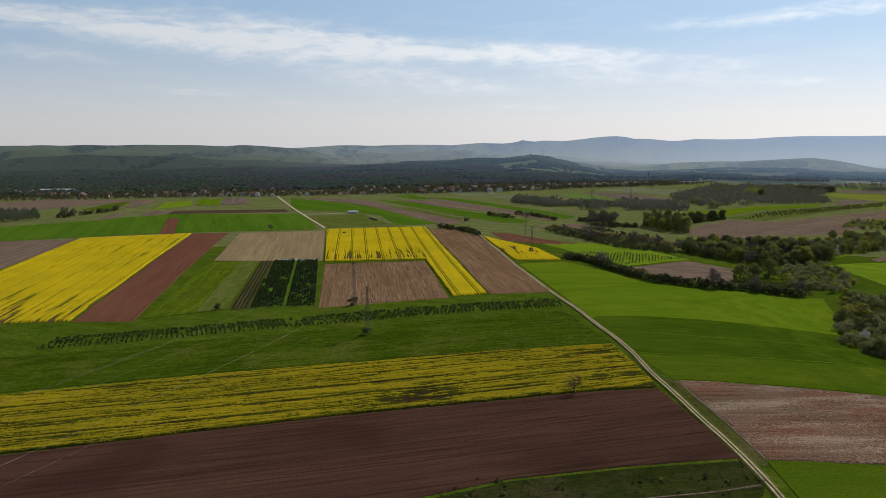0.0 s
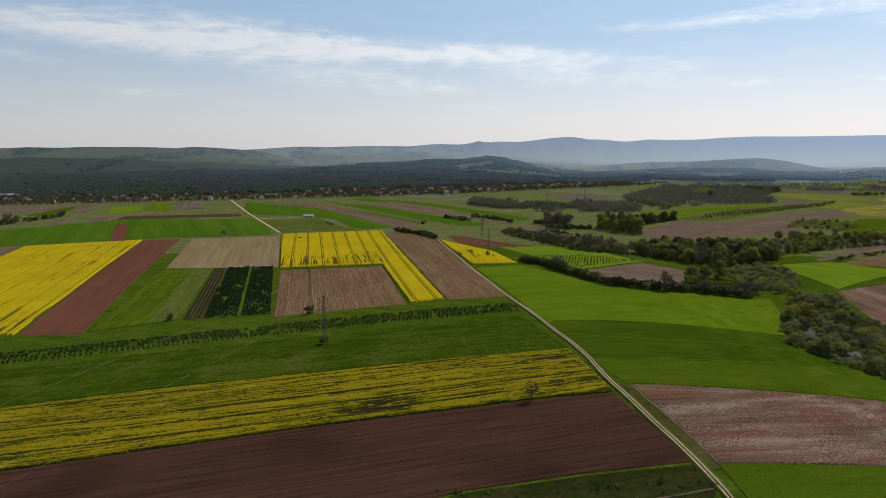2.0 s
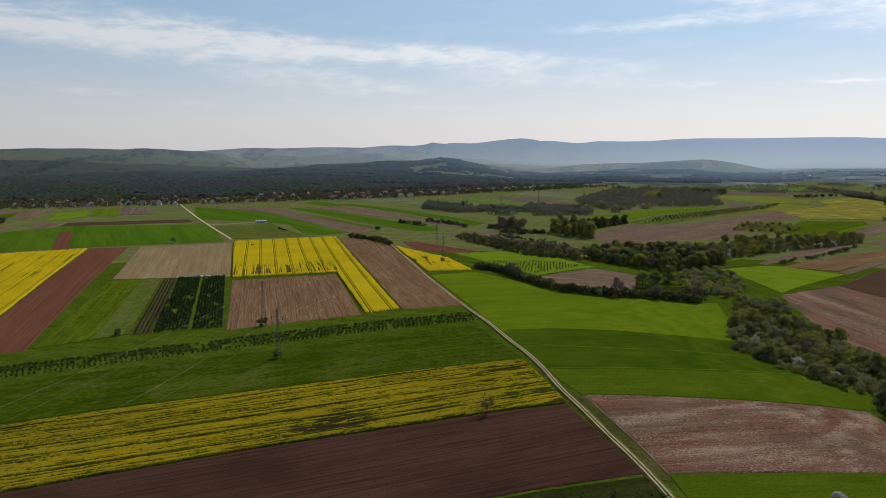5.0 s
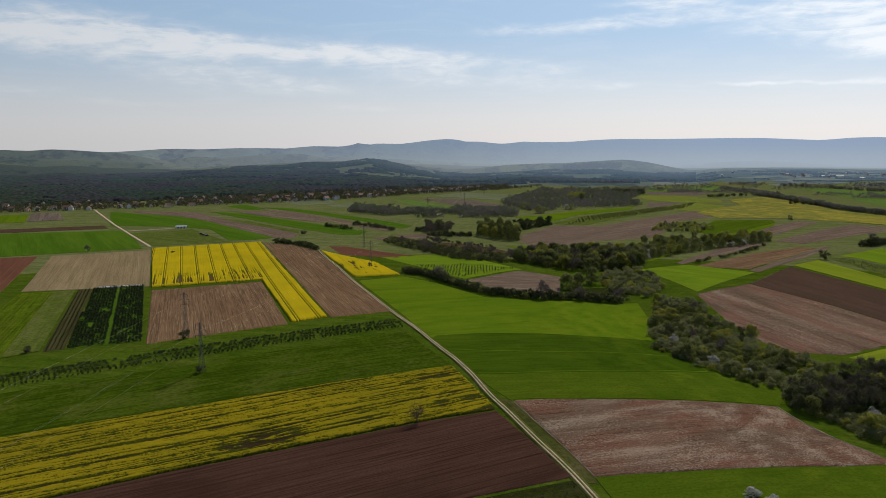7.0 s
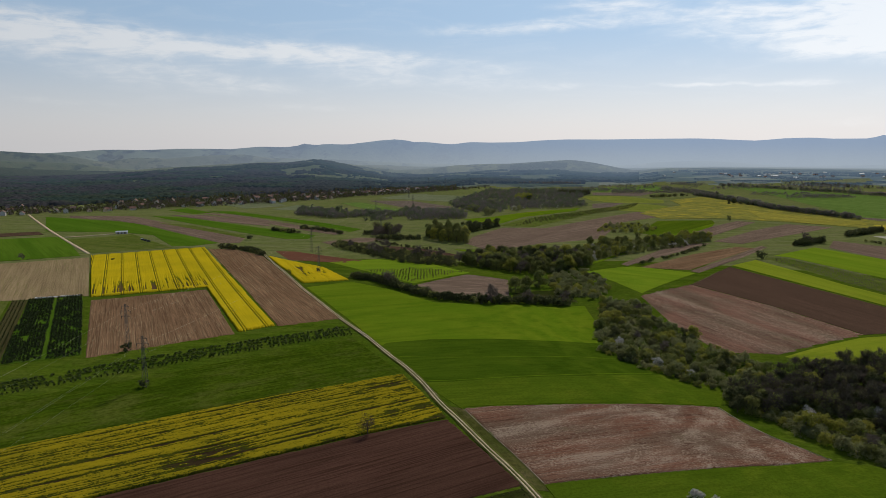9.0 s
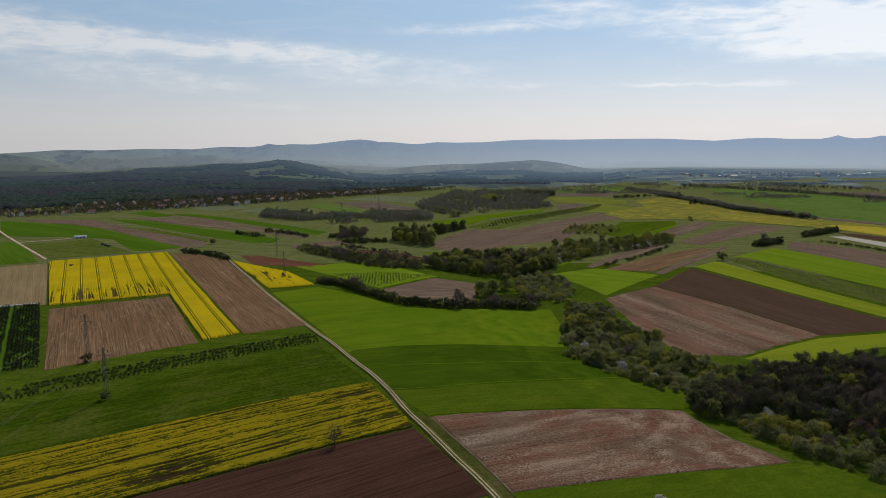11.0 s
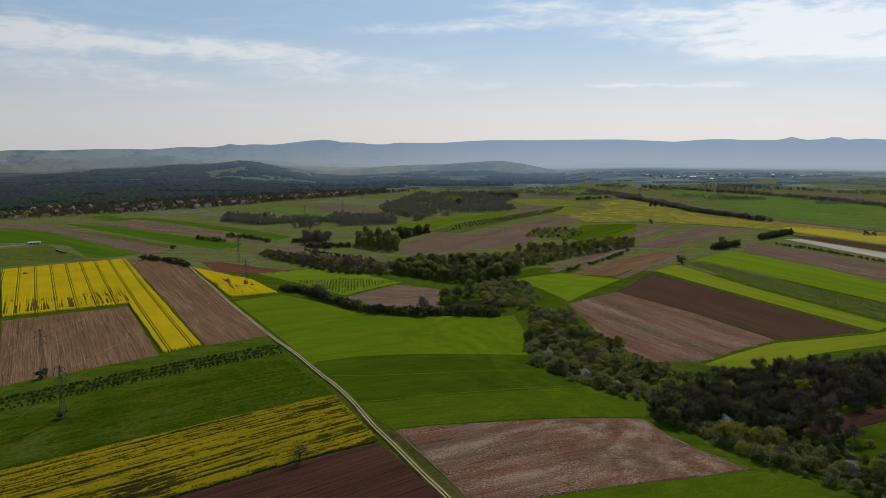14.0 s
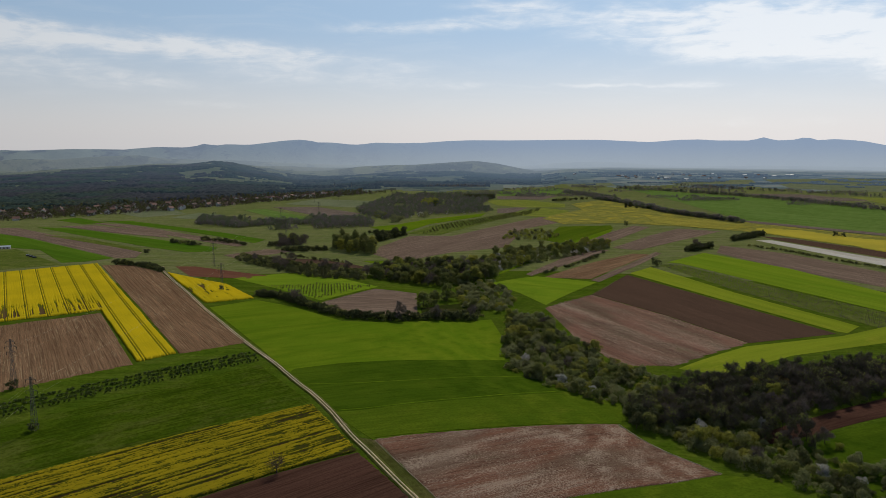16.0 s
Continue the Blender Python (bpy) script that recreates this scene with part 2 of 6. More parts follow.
M_MEADOW = grass("meadow", (0.060, 0.100, 0.008), (0.076, 0.112, 0.010), (0.115, 0.122, 0.024), 0.5, 0.01, 0.35)
M_MEADOW_MID = grass("meadow_dark", (0.048, 0.082, 0.005), (0.062, 0.094, 0.007), (0.120, 0.128, 0.026), 0.7, 0.012, 0.55)
M_WHEAT = sward("young_wheat", (0.100, 0.162, 0.008), (0.126, 0.178, 0.010), 0.25, 0.18)
M_WHEAT_MID = sward("young_wheat_mid", (0.068, 0.110, 0.007), (0.092, 0.130, 0.009), 0.45, 0.28)
M_WHEAT_PURE = sward("fresh_green_wheat", (0.066, 0.132, 0.010), (0.084, 0.148, 0.013), 0.25, 0.25)
M_WHEAT_DEEP = sward("young_wheat_deep", (0.046, 0.082, 0.005), (0.066, 0.106, 0.007), 0.30, 0.30)
M_DRILLED = grass("drilled_rows", (0.086, 0.132, 0.008), (0.102, 0.144, 0.010), (0.10, 0.10, 0.02), 0.9, 0.012, 0.35)
M_LIME = sward("lime_crop", (0.190, 0.234, 0.017), (0.215, 0.250, 0.020), 0.2, 0.15)
M_BRIGHT = sward("bright_crop", (0.138, 0.214, 0.013), (0.164, 0.230, 0.015), 0.25, 0.2)
M_PASTURE = grass("pasture", (0.098, 0.130, 0.022), (0.118, 0.142, 0.030), (0.150, 0.148, 0.050), 0.3, 0.012, 0.5)
M_ROUGH = grass("rough_grass", (0.030, 0.040, 0.008), (0.040, 0.046, 0.012), (0.072, 0.056, 0.028), 0.3, 0.05, 0.8)
M_ROUGH_DRY = grass("dry_rough_grass", (0.070, 0.078, 0.018), (0.096, 0.090, 0.030), (0.160, 0.120, 0.066), 0.3, 0.06, 0.8)
M_RAPE = rape("rapeseed", (0.485, 0.355, 0.010), (0.085, 0.100, 0.006), (0.10, 0.064, 0.028))
M_RAPE_THIN = rape("rapeseed_thin", (0.275, 0.212, 0.010), (0.048, 0.056, 0.006), (0.042, 0.028, 0.014))
M_RAPE_FAR = grass("rapeseed_fading", (0.200, 0.200, 0.050), (0.250, 0.235, 0.050), (0.44, 0.345, 0.04), 0.4, 0.010, 0.9)
M_RAPE_DULL = rape("rapeseed_distant", (0.42, 0.34, 0.04), (0.10, 0.12, 0.02), (0.12, 0.09, 0.05))
M_RAPE_FAR2 = grass("rapeseed_late", (0.29, 0.26, 0.05), (0.35, 0.30, 0.05), (0.20, 0.21, 0.05), 0.5, 0.01, 0.7)
M_SOIL_RED = soil("red_brown_soil", (0.128, 0.054, 0.034), (0.146, 0.066, 0.040), None, 0.4, 0.35, 1.1, 0.03, 0.35)
M_SOIL_DARK = soil("dark_soil", (0.078, 0.039, 0.027), (0.060, 0.031, 0.021), (0.125, 0.070, 0.046), 0.20, 0.85, 1.05, 0.03, 0.40, 0.5)
M_SOIL_STRAW = soil("soil_with_straw", (0.170, 0.099, 0.054), (0.205, 0.123, 0.069), (0.460, 0.361, 0.210), 0.5)
M_SOIL_STONY = stony("stony_soil", (0.140, 0.066, 0.041), (0.110, 0.072, 0.048), (0.35, 0.275, 0.205), 0.68, 0.30, 0.0035, 0.085)
M_SOIL_BIG = soil("crumbly_soil", (0.158, 0.110, 0.080), (0.190, 0.134, 0.098), (0.400, 0.304, 0.213), 0.42)
M_SOIL_STREAK = stony("streaked_soil", (0.165, 0.086, 0.060), (0.100, 0.070, 0.046), (0.33, 0.25, 0.18), 0.55, 0.10, 0.005, 0.055)
M_SOIL_BLACK = soil("fresh_ploughed_soil", (0.082, 0.050, 0.034), (0.096, 0.058, 0.039), None, 0.2, 0.35)
M_STUBBLE = soil("pale_stubble", (0.250, 0.182, 0.100), (0.300, 0.222, 0.122), (0.13, 0.14, 0.035), 0.8, 0.5)
M_GREY = soil("grey_fleece", (0.38, 0.35, 0.30), (0.46, 0.43, 0.37), None, 0.3, 0.3, 1.1, 0.03, 0.3)
M_TRACK = soil("pale_gravel", (0.46, 0.36, 0.23), (0.56, 0.45, 0.31), None, 0.3, 0.4, 2.0)
M_VERGE = grass("track_verge", (0.078, 0.098, 0.016), (0.110, 0.112, 0.034), (0.215, 0.175, 0.098), 0.3, 0.06, 0.65)
# meadow grass paled and greyed: distance haze mixed into its base colour
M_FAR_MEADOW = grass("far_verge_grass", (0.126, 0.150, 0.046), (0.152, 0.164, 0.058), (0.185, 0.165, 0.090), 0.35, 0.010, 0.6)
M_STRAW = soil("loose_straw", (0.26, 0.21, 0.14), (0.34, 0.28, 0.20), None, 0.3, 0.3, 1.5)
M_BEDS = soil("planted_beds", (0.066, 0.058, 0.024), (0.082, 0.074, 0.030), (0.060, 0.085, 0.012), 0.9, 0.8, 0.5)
# far copies of the crops and soil, paler: haze put into their base colours
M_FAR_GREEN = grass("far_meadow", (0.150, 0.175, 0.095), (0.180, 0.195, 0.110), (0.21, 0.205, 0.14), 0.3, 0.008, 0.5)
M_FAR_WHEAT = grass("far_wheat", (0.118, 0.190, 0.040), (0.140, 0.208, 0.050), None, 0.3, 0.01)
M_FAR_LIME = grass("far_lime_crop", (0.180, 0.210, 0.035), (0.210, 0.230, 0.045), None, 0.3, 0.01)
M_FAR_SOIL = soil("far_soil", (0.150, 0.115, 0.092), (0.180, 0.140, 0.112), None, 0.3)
M_WOODFLOOR = grass("wood_floor", (0.060, 0.068, 0.052), (0.074, 0.080, 0.058), (0.085, 0.09, 0.062), 0.0, 0.006, 0.5)
M_LEAF = leaves("leaves_green", (0.150, 0.168, 0.046), (0.200, 0.200, 0.060), (0.088, 0.100, 0.032), 0.50)
M_LEAF_FRESH = leaves("leaves_fresh", (0.260, 0.265, 0.046), (0.310, 0.285, 0.055), (0.135, 0.155, 0.032), 0.5)
M_LEAF_WILLOW = leaves("leaves_willow", (0.205, 0.215, 0.088), (0.245, 0.240, 0.104), (0.125, 0.134, 0.056), 0.52)
M_LEAF_DARK = leaves("leaves_dark", (0.080, 0.088, 0.034), (0.112, 0.110, 0.044), (0.055, 0.060, 0.026), 0.38)
M_LEAF_BERRY = leaves("leaves_berry", (0.030, 0.042, 0.014), (0.044, 0.056, 0.018), (0.022, 0.030, 0.011), 0.25)
M_LEAF_ORCHARD = leaves("leaves_orchard", (0.075, 0.105, 0.022), (0.098, 0.122, 0.030), (0.050, 0.072, 0.016), 0.35)
M_TWIG = leaves("bare_twigs", (0.120, 0.096, 0.078), (0.165, 0.132, 0.106), (0.085, 0.070, 0.055), 0.25)
M_TWIG_DARK = leaves("dark_twigs", (0.080, 0.064, 0.052), (0.108, 0.088, 0.070), (0.056, 0.046, 0.038), 0.15)
M_TWIG_RED = leaves("reddish_twigs", (0.085, 0.052, 0.042), (0.100, 0.062, 0.048), (0.060, 0.038, 0.030), 0.15)
M_TUSSOCK = leaves("dead_stalks", (0.095, 0.100, 0.030), (0.140, 0.115, 0.055), (0.070, 0.055, 0.030), 0.3)
M_BLOSSOM = leaves("blossom", (0.40, 0.37, 0.34), (0.48, 0.45, 0.40), (0.22, 0.23, 0.15), 0.3)
M_RUST = leaves("leaves_rust", (0.36, 0.24, 0.09), (0.40, 0.26, 0.10), (0.20, 0.15, 0.05), 0.4)
M_BARK = plain("bark", (0.085, 0.068, 0.052), (0.125, 0.102, 0.078), 2.0, 0.95, 0.0, 0.0)
M_FAR_LEAF = leaves("far_wood", (0.100, 0.122, 0.074), (0.140, 0.155, 0.084), (0.080, 0.096, 0.066), 0.52)
M_FAR_TWIG = leaves("far_bare_wood", (0.150, 0.134, 0.120), (0.190, 0.168, 0.146), (0.105, 0.100, 0.090), 0.55)
M_STEEL = plain("weathered_steel", (0.072, 0.068, 0.066), (0.098, 0.093, 0.090), 3.0, 0.8, 0.0, 0.1)
M_WIRE = plain("dull_cable", (0.34, 0.32, 0.22), (0.40, 0.37, 0.26), 3.0, 0.7, 0.0, 0.2)
M_WALL = plain("pale_render", (0.44, 0.41, 0.37), (0.54, 0.51, 0.46), 0.6)
M_WALL_OCHRE = plain("ochre_render", (0.55, 0.42, 0.27), (0.62, 0.48, 0.32), 0.6)
M_ROOF = plain("red_clay_tiles", (0.17, 0.085, 0.060), (0.22, 0.112, 0.080), 1.2)
M_ROOF_DARK = plain("dark_roof_tiles", (0.13, 0.080, 0.065), (0.17, 0.100, 0.080), 1.2)
M_SHEET = plain("grey_sheet_metal", (0.36, 0.38, 0.39), (0.44, 0.46, 0.47), 0.8, 0.6, 0.2)
M_GLASS = plain("window_glass", (0.03, 0.035, 0.04), (0.04, 0.045, 0.05), 1.0, 0.1, 0.0, 0.6)
M_PLASTIC = plain("white_plastic_film", (0.72, 0.73, 0.72), (0.80, 0.81, 0.80), 0.8, 0.35)
M_BLACK = plain("black_paint", (0.02, 0.02, 0.022), (0.03, 0.03, 0.032), 1.0, 0.4)
M_WOOD = plain("weathered_wood", (0.16, 0.12, 0.085), (0.21, 0.165, 0.12), 2.0)

# ---- ground ----
STREAM = [(190, 250), (140, 325), (118, 385), (75, 450), (45, 530), (25, 610), (-5, 720), (-60, 790)]
# Heights of the crests behind the village by azimuth (degrees clockwise from +y), nearest first.
FIRST_RISE = [(-56.8, -17), (-46.0, -19), (-42.0, -18), (-39.9, -8), (-37.8, -15), (-33.4, -15), (-31.2, -5), (-29.0, 3), (-26.8, 8), (-24.5, 10), (-23.2, 18), (-20.1, 24), (-18.3, 35), (-17.0, 24), (-15.7, 5), (-13.9, -14), (-12.2, -32), (-10.1, -37), (-8.0, -32), (-6.8, -25), (-3.3, -20), (0.5, -19), (2.2, -22), (4.0, -28), (6.2, -30), (9.0, -4)]
WOODED_HILLS = [(-56.7, 23), (-54.7, 37), (-53.3, 44), (-51.5, 51), (-47.8, 43), (-44.3, 28), (-41.9, 12), (-39.8, 13), (-37.7, 0), (-35.2, -8), (-31.7, -16), (-29.0, -4), (-26.3, 8), (-23.2, 17), (-20.1, 17), (-18.3, 29), (-15.7, 5), (-13.9, -14), (-11.8, -31), (-10.1, -24), (-9.0, -14), (-7.2, 1), (-2.9, 2), (-1.8, 7), (-0.1, 15), (1.5, 22), (2.2, 21), (3.5, 10), (4.7, -6), (5.3, -15), (6.6, -30), (8.5, -20), (12.0, -14)]
BACK_HILLS = [(-56.7, 60), (-55.0, 76), (-54.1, 76), (-52.2, 57), (-49.7, 61), (-45.9, 50), (-41.9, 44), (-37.7, 32), (-35.1, 21), (-32.5, -9), (-30.8, -20), (-20.0, 12), (-10.0, -20), (6.0, -30), (12.0, -18)]
FAR_HILLS = [(-56.6, 90), (-55.0, 89), (-54.3, 92), (-52.9, 88), (-51.5, 94), (-49.7, 90), (-47.4, 92), (-44.3, 91), (-41.9, 83), (-40.8, 90), (-39.0, 82), (-37.7, 75), (-36.4, 68), (-35.1, 50), (-33.4, 19), (-31.2, 42), (-29.0, 31), (-26.3, 48), (-23.6, 54), (-21.8, 33), (-20.1, 26), (-15.7, 16), (-11.4, -4), (-9.3, -13), (-4.5, -21), (4.4, -25), (6.6, -18), (7.9, -3), (11.0, 8), (13.5, 2), (15.2, -10), (17.2, -19), (20.4, -13), (22.7, -8), (30.7, -7)]
MOUNTAINS = [(-56.0, 84), (-46.0, 70), (-36.9, 67), (-35.3, 74), (-33.4, 84), (-32.1, 84), (-30.7, 80), (-28.1, 87), (-26.1, 86), (-24.5, 82), (-22.3, 97), (-20.3, 93), (-19.4, 104), (-19.0, 115), (-18.1, 104), (-17.4, 112), (-15.7, 108), (-14.4, 121), (-13.2, 134), (-11.9, 142), (-11.1, 135), (-10.6, 123), (-9.4, 122), (-8.1, 109), (-7.3, 107), (-6.1, 120), (-4.5, 117), (-2.3, 119), (-0.5, 130), (1.3, 136), (4.4, 134), (8.8, 138), (11.3, 138), (14.3, 126), (15.1, 123), (17.1, 137), (18.7, 140), (19.9, 133), (22.2, 133), (23.0, 153), (23.8, 133), (25.2, 139), (25.7, 156), (26.6, 132), (27.3, 142), (28.7, 135), (29.5, 126), (30.6, 106)]
# distance of each crest, and how far the land falls again behind it
CRESTS = ((FIRST_RISE, 3600, 170, 9), (WOODED_HILLS, 4000, 120, 16), (BACK_HILLS, 4270, 90, 12), (FAR_HILLS, 4500, 130, 22), (MOUNTAINS, 4900, 60, 30))


def crest(profile, azimuth):
    p = sorted(profile)
    return np.interp(azimuth, [a for a, _ in p], [b for _, b in p])


def stream_distance(x, y):
    best = np.full(np.shape(x), 1e9)
    for (ax, ay), (bx, by) in zip(STREAM, STREAM[1:]):
        vx, vy = bx - ax, by - ay
        k = np.clip(((x - ax) * vx + (y - ay) * vy) / (vx * vx + vy * vy), 0, 1)
        best = np.minimum(best, np.hypot(x - ax - k * vx, y - ay - k * vy))
    return best


def height(x, y):
    """The lie of the land: nearly flat fields, the stream's hollow, hills behind the village."""
    x, y = np.asarray(x, float), np.asarray(y, float)
    z = 4.0 * np.exp(-((x + 175) ** 2 + (y - 410) ** 2) / (2 * 120 ** 2)) + 2.0 * np.exp(-((x + 35) ** 2 + (y - 320) ** 2) / (2 * 60 ** 2))
    z = z - 7.0 * np.exp(-stream_distance(x, y) ** 2 / (2 * 38.0 ** 2))
    r, a = np.hypot(x, y), np.degrees(np.arctan2(x, y))
    before, last = 1700.0, np.zeros(np.shape(x))
    hills = np.zeros(np.shape(x))
    side = np.clip((85 - np.abs(a + 13)) / 20, 0, 1)
    for profile, where, back, fall in CRESTS:
        top = crest(profile, a) * side
        for r0, r1, z0, z1 in ((before, where, last, top), (where, where + back, top, top - fall)):
            k = np.clip((r - r0) / (r1 - r0), 0, 1)
            k = k * k * (3 - 2 * k)
            hills = np.where((r >= r0) & (r <= r1 if r1 < 4950 else True), z0 + (z1 - z0) * k, hills)
        before, last = where + back, top - fall
    fold = np.clip((r - 1900) / 500, 0, 1) * np.clip((8 - a) / 10, 0.12, 1) * np.clip((4960 - r) / 1500, 0.10, 1)
    roll = np.sin(x / 163.0 + np.sin(y / 240.0) * 1.7) * np.sin(y / 131.0 + 0.6 * np.sin(x / 310.0)) + 0.6 * np.sin(x / 71.0 + 1.3 * np.sin(y / 97.0)) * np.sin(y / 63.0 + 2.0)
    spur = np.sin(a * 1.9 + 2.2 * np.sin(r / 160.0)) * 0.5 + np.sin(a * 4.3 + r / 95.0) * 0.3 + np.sin(a * 9.7 + r / 60.0) * 0.15
    slope = np.clip((r - 4600) / 120, 0, 1) * np.clip((4890 - r) / 120, 0, 1)
    return z + hills + roll * 6.0 * fold + spur * 17.0 * slope * side


def height1(x, y):
    return float(height(x, y))


def mesh_of(name, verts, faces, mat=None, smooth=False):
    me = bpy.data.meshes.new(name)
    me.from_pydata([tuple(map(float, v)) for v in verts], [], [tuple(map(int, f)) for f in faces])
    if mat:
        me.materials.append(mat)
    if smooth:
        me.polygons.foreach_set("use_smooth", [True] * len(me.polygons))
    me.update()
    return me


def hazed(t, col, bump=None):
    """Ends the material of the distance: haze is painted on as emission that grows with distance, more of it towards
    the sun in the east.
    """
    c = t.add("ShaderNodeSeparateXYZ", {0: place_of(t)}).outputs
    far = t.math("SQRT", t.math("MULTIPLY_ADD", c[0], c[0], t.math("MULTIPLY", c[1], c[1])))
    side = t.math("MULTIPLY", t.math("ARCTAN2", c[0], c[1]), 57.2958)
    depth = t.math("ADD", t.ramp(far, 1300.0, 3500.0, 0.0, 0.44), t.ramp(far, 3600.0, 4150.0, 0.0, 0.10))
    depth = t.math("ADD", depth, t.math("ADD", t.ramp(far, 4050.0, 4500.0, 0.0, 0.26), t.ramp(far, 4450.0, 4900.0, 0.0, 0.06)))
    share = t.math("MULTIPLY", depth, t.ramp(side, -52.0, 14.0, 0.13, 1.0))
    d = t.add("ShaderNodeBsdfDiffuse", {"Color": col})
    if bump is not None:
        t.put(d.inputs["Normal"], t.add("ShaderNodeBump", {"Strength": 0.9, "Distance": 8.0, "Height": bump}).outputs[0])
    # haze glow: bluish near by, paler at the mountains' foot than at their crests
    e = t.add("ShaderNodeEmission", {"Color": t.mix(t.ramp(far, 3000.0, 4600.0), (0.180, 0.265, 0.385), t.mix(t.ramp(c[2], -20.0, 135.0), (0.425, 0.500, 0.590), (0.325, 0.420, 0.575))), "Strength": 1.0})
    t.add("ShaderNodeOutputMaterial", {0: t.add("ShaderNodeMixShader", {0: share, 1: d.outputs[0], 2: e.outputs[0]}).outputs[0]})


def distance(name, wood, open_land, cover=0.5, fleck=0.035):
    """Far slopes of woods and clearings under painted haze: wood and open_land are pairs of tones, cover the share
    under trees.
    """
    def build(t):
        p = place_of(t)
        big = t.noise(t.scaled(p, 1.0, 0.7), 0.0036, 5.0, 0.6)
        mid = t.noise(p, 0.013, 4.0, 0.65)
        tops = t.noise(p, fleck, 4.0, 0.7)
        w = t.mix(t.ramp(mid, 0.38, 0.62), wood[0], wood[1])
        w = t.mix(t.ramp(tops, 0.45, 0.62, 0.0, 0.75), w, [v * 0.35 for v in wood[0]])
        o = t.mix(t.ramp(mid, 0.40, 0.60), open_land[0], open_land[1])
        k = t.math("ADD", big, t.math("MULTIPLY", t.math("SUBTRACT", mid, 0.5), 0.35))
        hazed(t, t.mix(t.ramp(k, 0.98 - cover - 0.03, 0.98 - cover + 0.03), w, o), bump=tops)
    return material(name, build)


def canopy_leaves(name):
    """Tops of a far wood under painted haze: 'tone' varies from crown to crown, 'bare' says how leafless the stand is,
    'dark' marks firs.
    """
    def build(t):
        def att(key):
            nd = t.add("ShaderNodeAttribute")
            nd.attribute_name = key
            return nd.outputs["Fac"]
        tone = att("tone")
        green = t.mix(tone, (0.020, 0.030, 0.021), (0.042, 0.054, 0.030))
        brown = t.mix(tone, (0.027, 0.026, 0.030), (0.048, 0.043, 0.046))
        col = t.mix(att("bare"), green, brown)
        col = t.mix(att("dark"), col, (0.028, 0.044, 0.034))
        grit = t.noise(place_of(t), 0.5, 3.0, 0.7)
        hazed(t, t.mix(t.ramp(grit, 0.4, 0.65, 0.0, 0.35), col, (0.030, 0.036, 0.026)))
    return material(name, build)


# all of these glow with the painted haze
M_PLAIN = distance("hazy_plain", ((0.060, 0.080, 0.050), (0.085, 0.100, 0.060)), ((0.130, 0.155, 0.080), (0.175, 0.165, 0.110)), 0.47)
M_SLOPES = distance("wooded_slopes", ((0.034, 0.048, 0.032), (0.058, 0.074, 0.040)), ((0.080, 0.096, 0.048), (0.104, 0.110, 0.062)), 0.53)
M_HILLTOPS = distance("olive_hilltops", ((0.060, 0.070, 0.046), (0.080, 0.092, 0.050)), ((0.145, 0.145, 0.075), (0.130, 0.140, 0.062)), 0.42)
# base colour darker than leaf: cloud shadow on the western hills painted in
M_SHADED_WOOD = distance("unbroken_wood", ((0.014, 0.025, 0.020), (0.026, 0.039, 0.026)), ((0.034, 0.047, 0.029), (0.040, 0.050, 0.032)), 0.58)
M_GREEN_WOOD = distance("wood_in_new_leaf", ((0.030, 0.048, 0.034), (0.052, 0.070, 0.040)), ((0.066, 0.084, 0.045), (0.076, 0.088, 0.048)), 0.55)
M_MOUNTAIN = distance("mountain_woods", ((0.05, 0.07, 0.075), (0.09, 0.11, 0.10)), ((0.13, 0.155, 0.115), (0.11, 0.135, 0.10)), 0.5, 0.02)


def ground_sheet():
    radii = np.concatenate([[0.0], np.arange(15, 1000, 12.5), np.arange(1000, 1900, 30), np.arange(1900, 4965, 22)])
    turns = np.concatenate([np.arange(-75, 50, 0.5), np.arange(50, 285, 6.0)])
    R, A = np.meshgrid(radii, np.radians(turns), indexing="ij")
    X, Y = R * np.sin(A), R * np.cos(A)
    Z = height(X, Y)
    n, m = R.shape
    idx = np.arange(n * m).reshape(n, m)
    a, b = idx[:-1, :], idx[1:, :]
    nxt_a, nxt_b = np.roll(a, -1, 1), np.roll(b, -1, 1)
    faces = np.stack([a, nxt_a, nxt_b, b], -1).reshape(-1, 4)
    me = mesh_of("ground", np.stack([X, Y, Z], -1).reshape(-1, 3), faces, M_MEADOW, True)
    for mat in (M_WOODFLOOR, M_FAR_MEADOW, M_PLAIN, M_SLOPES, M_SHADED_WOOD, M_HILLTOPS, M_MOUNTAIN, M_GREEN_WOOD):
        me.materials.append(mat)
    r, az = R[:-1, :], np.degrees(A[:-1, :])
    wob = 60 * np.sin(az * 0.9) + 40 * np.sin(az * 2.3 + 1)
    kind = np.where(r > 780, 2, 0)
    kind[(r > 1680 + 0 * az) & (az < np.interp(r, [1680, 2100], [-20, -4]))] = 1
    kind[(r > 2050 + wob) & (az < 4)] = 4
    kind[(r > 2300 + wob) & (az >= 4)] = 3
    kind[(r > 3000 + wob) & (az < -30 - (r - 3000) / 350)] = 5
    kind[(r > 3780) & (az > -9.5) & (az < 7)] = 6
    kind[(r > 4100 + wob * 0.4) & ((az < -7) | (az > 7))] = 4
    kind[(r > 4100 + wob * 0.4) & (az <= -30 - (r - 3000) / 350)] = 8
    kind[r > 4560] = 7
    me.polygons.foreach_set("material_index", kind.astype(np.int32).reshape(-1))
    return tagged(new("ground", me), "spring meadow ground with grassy verges, reaching to the hills", "ground", kind="structure")


ground = ground_sheet()

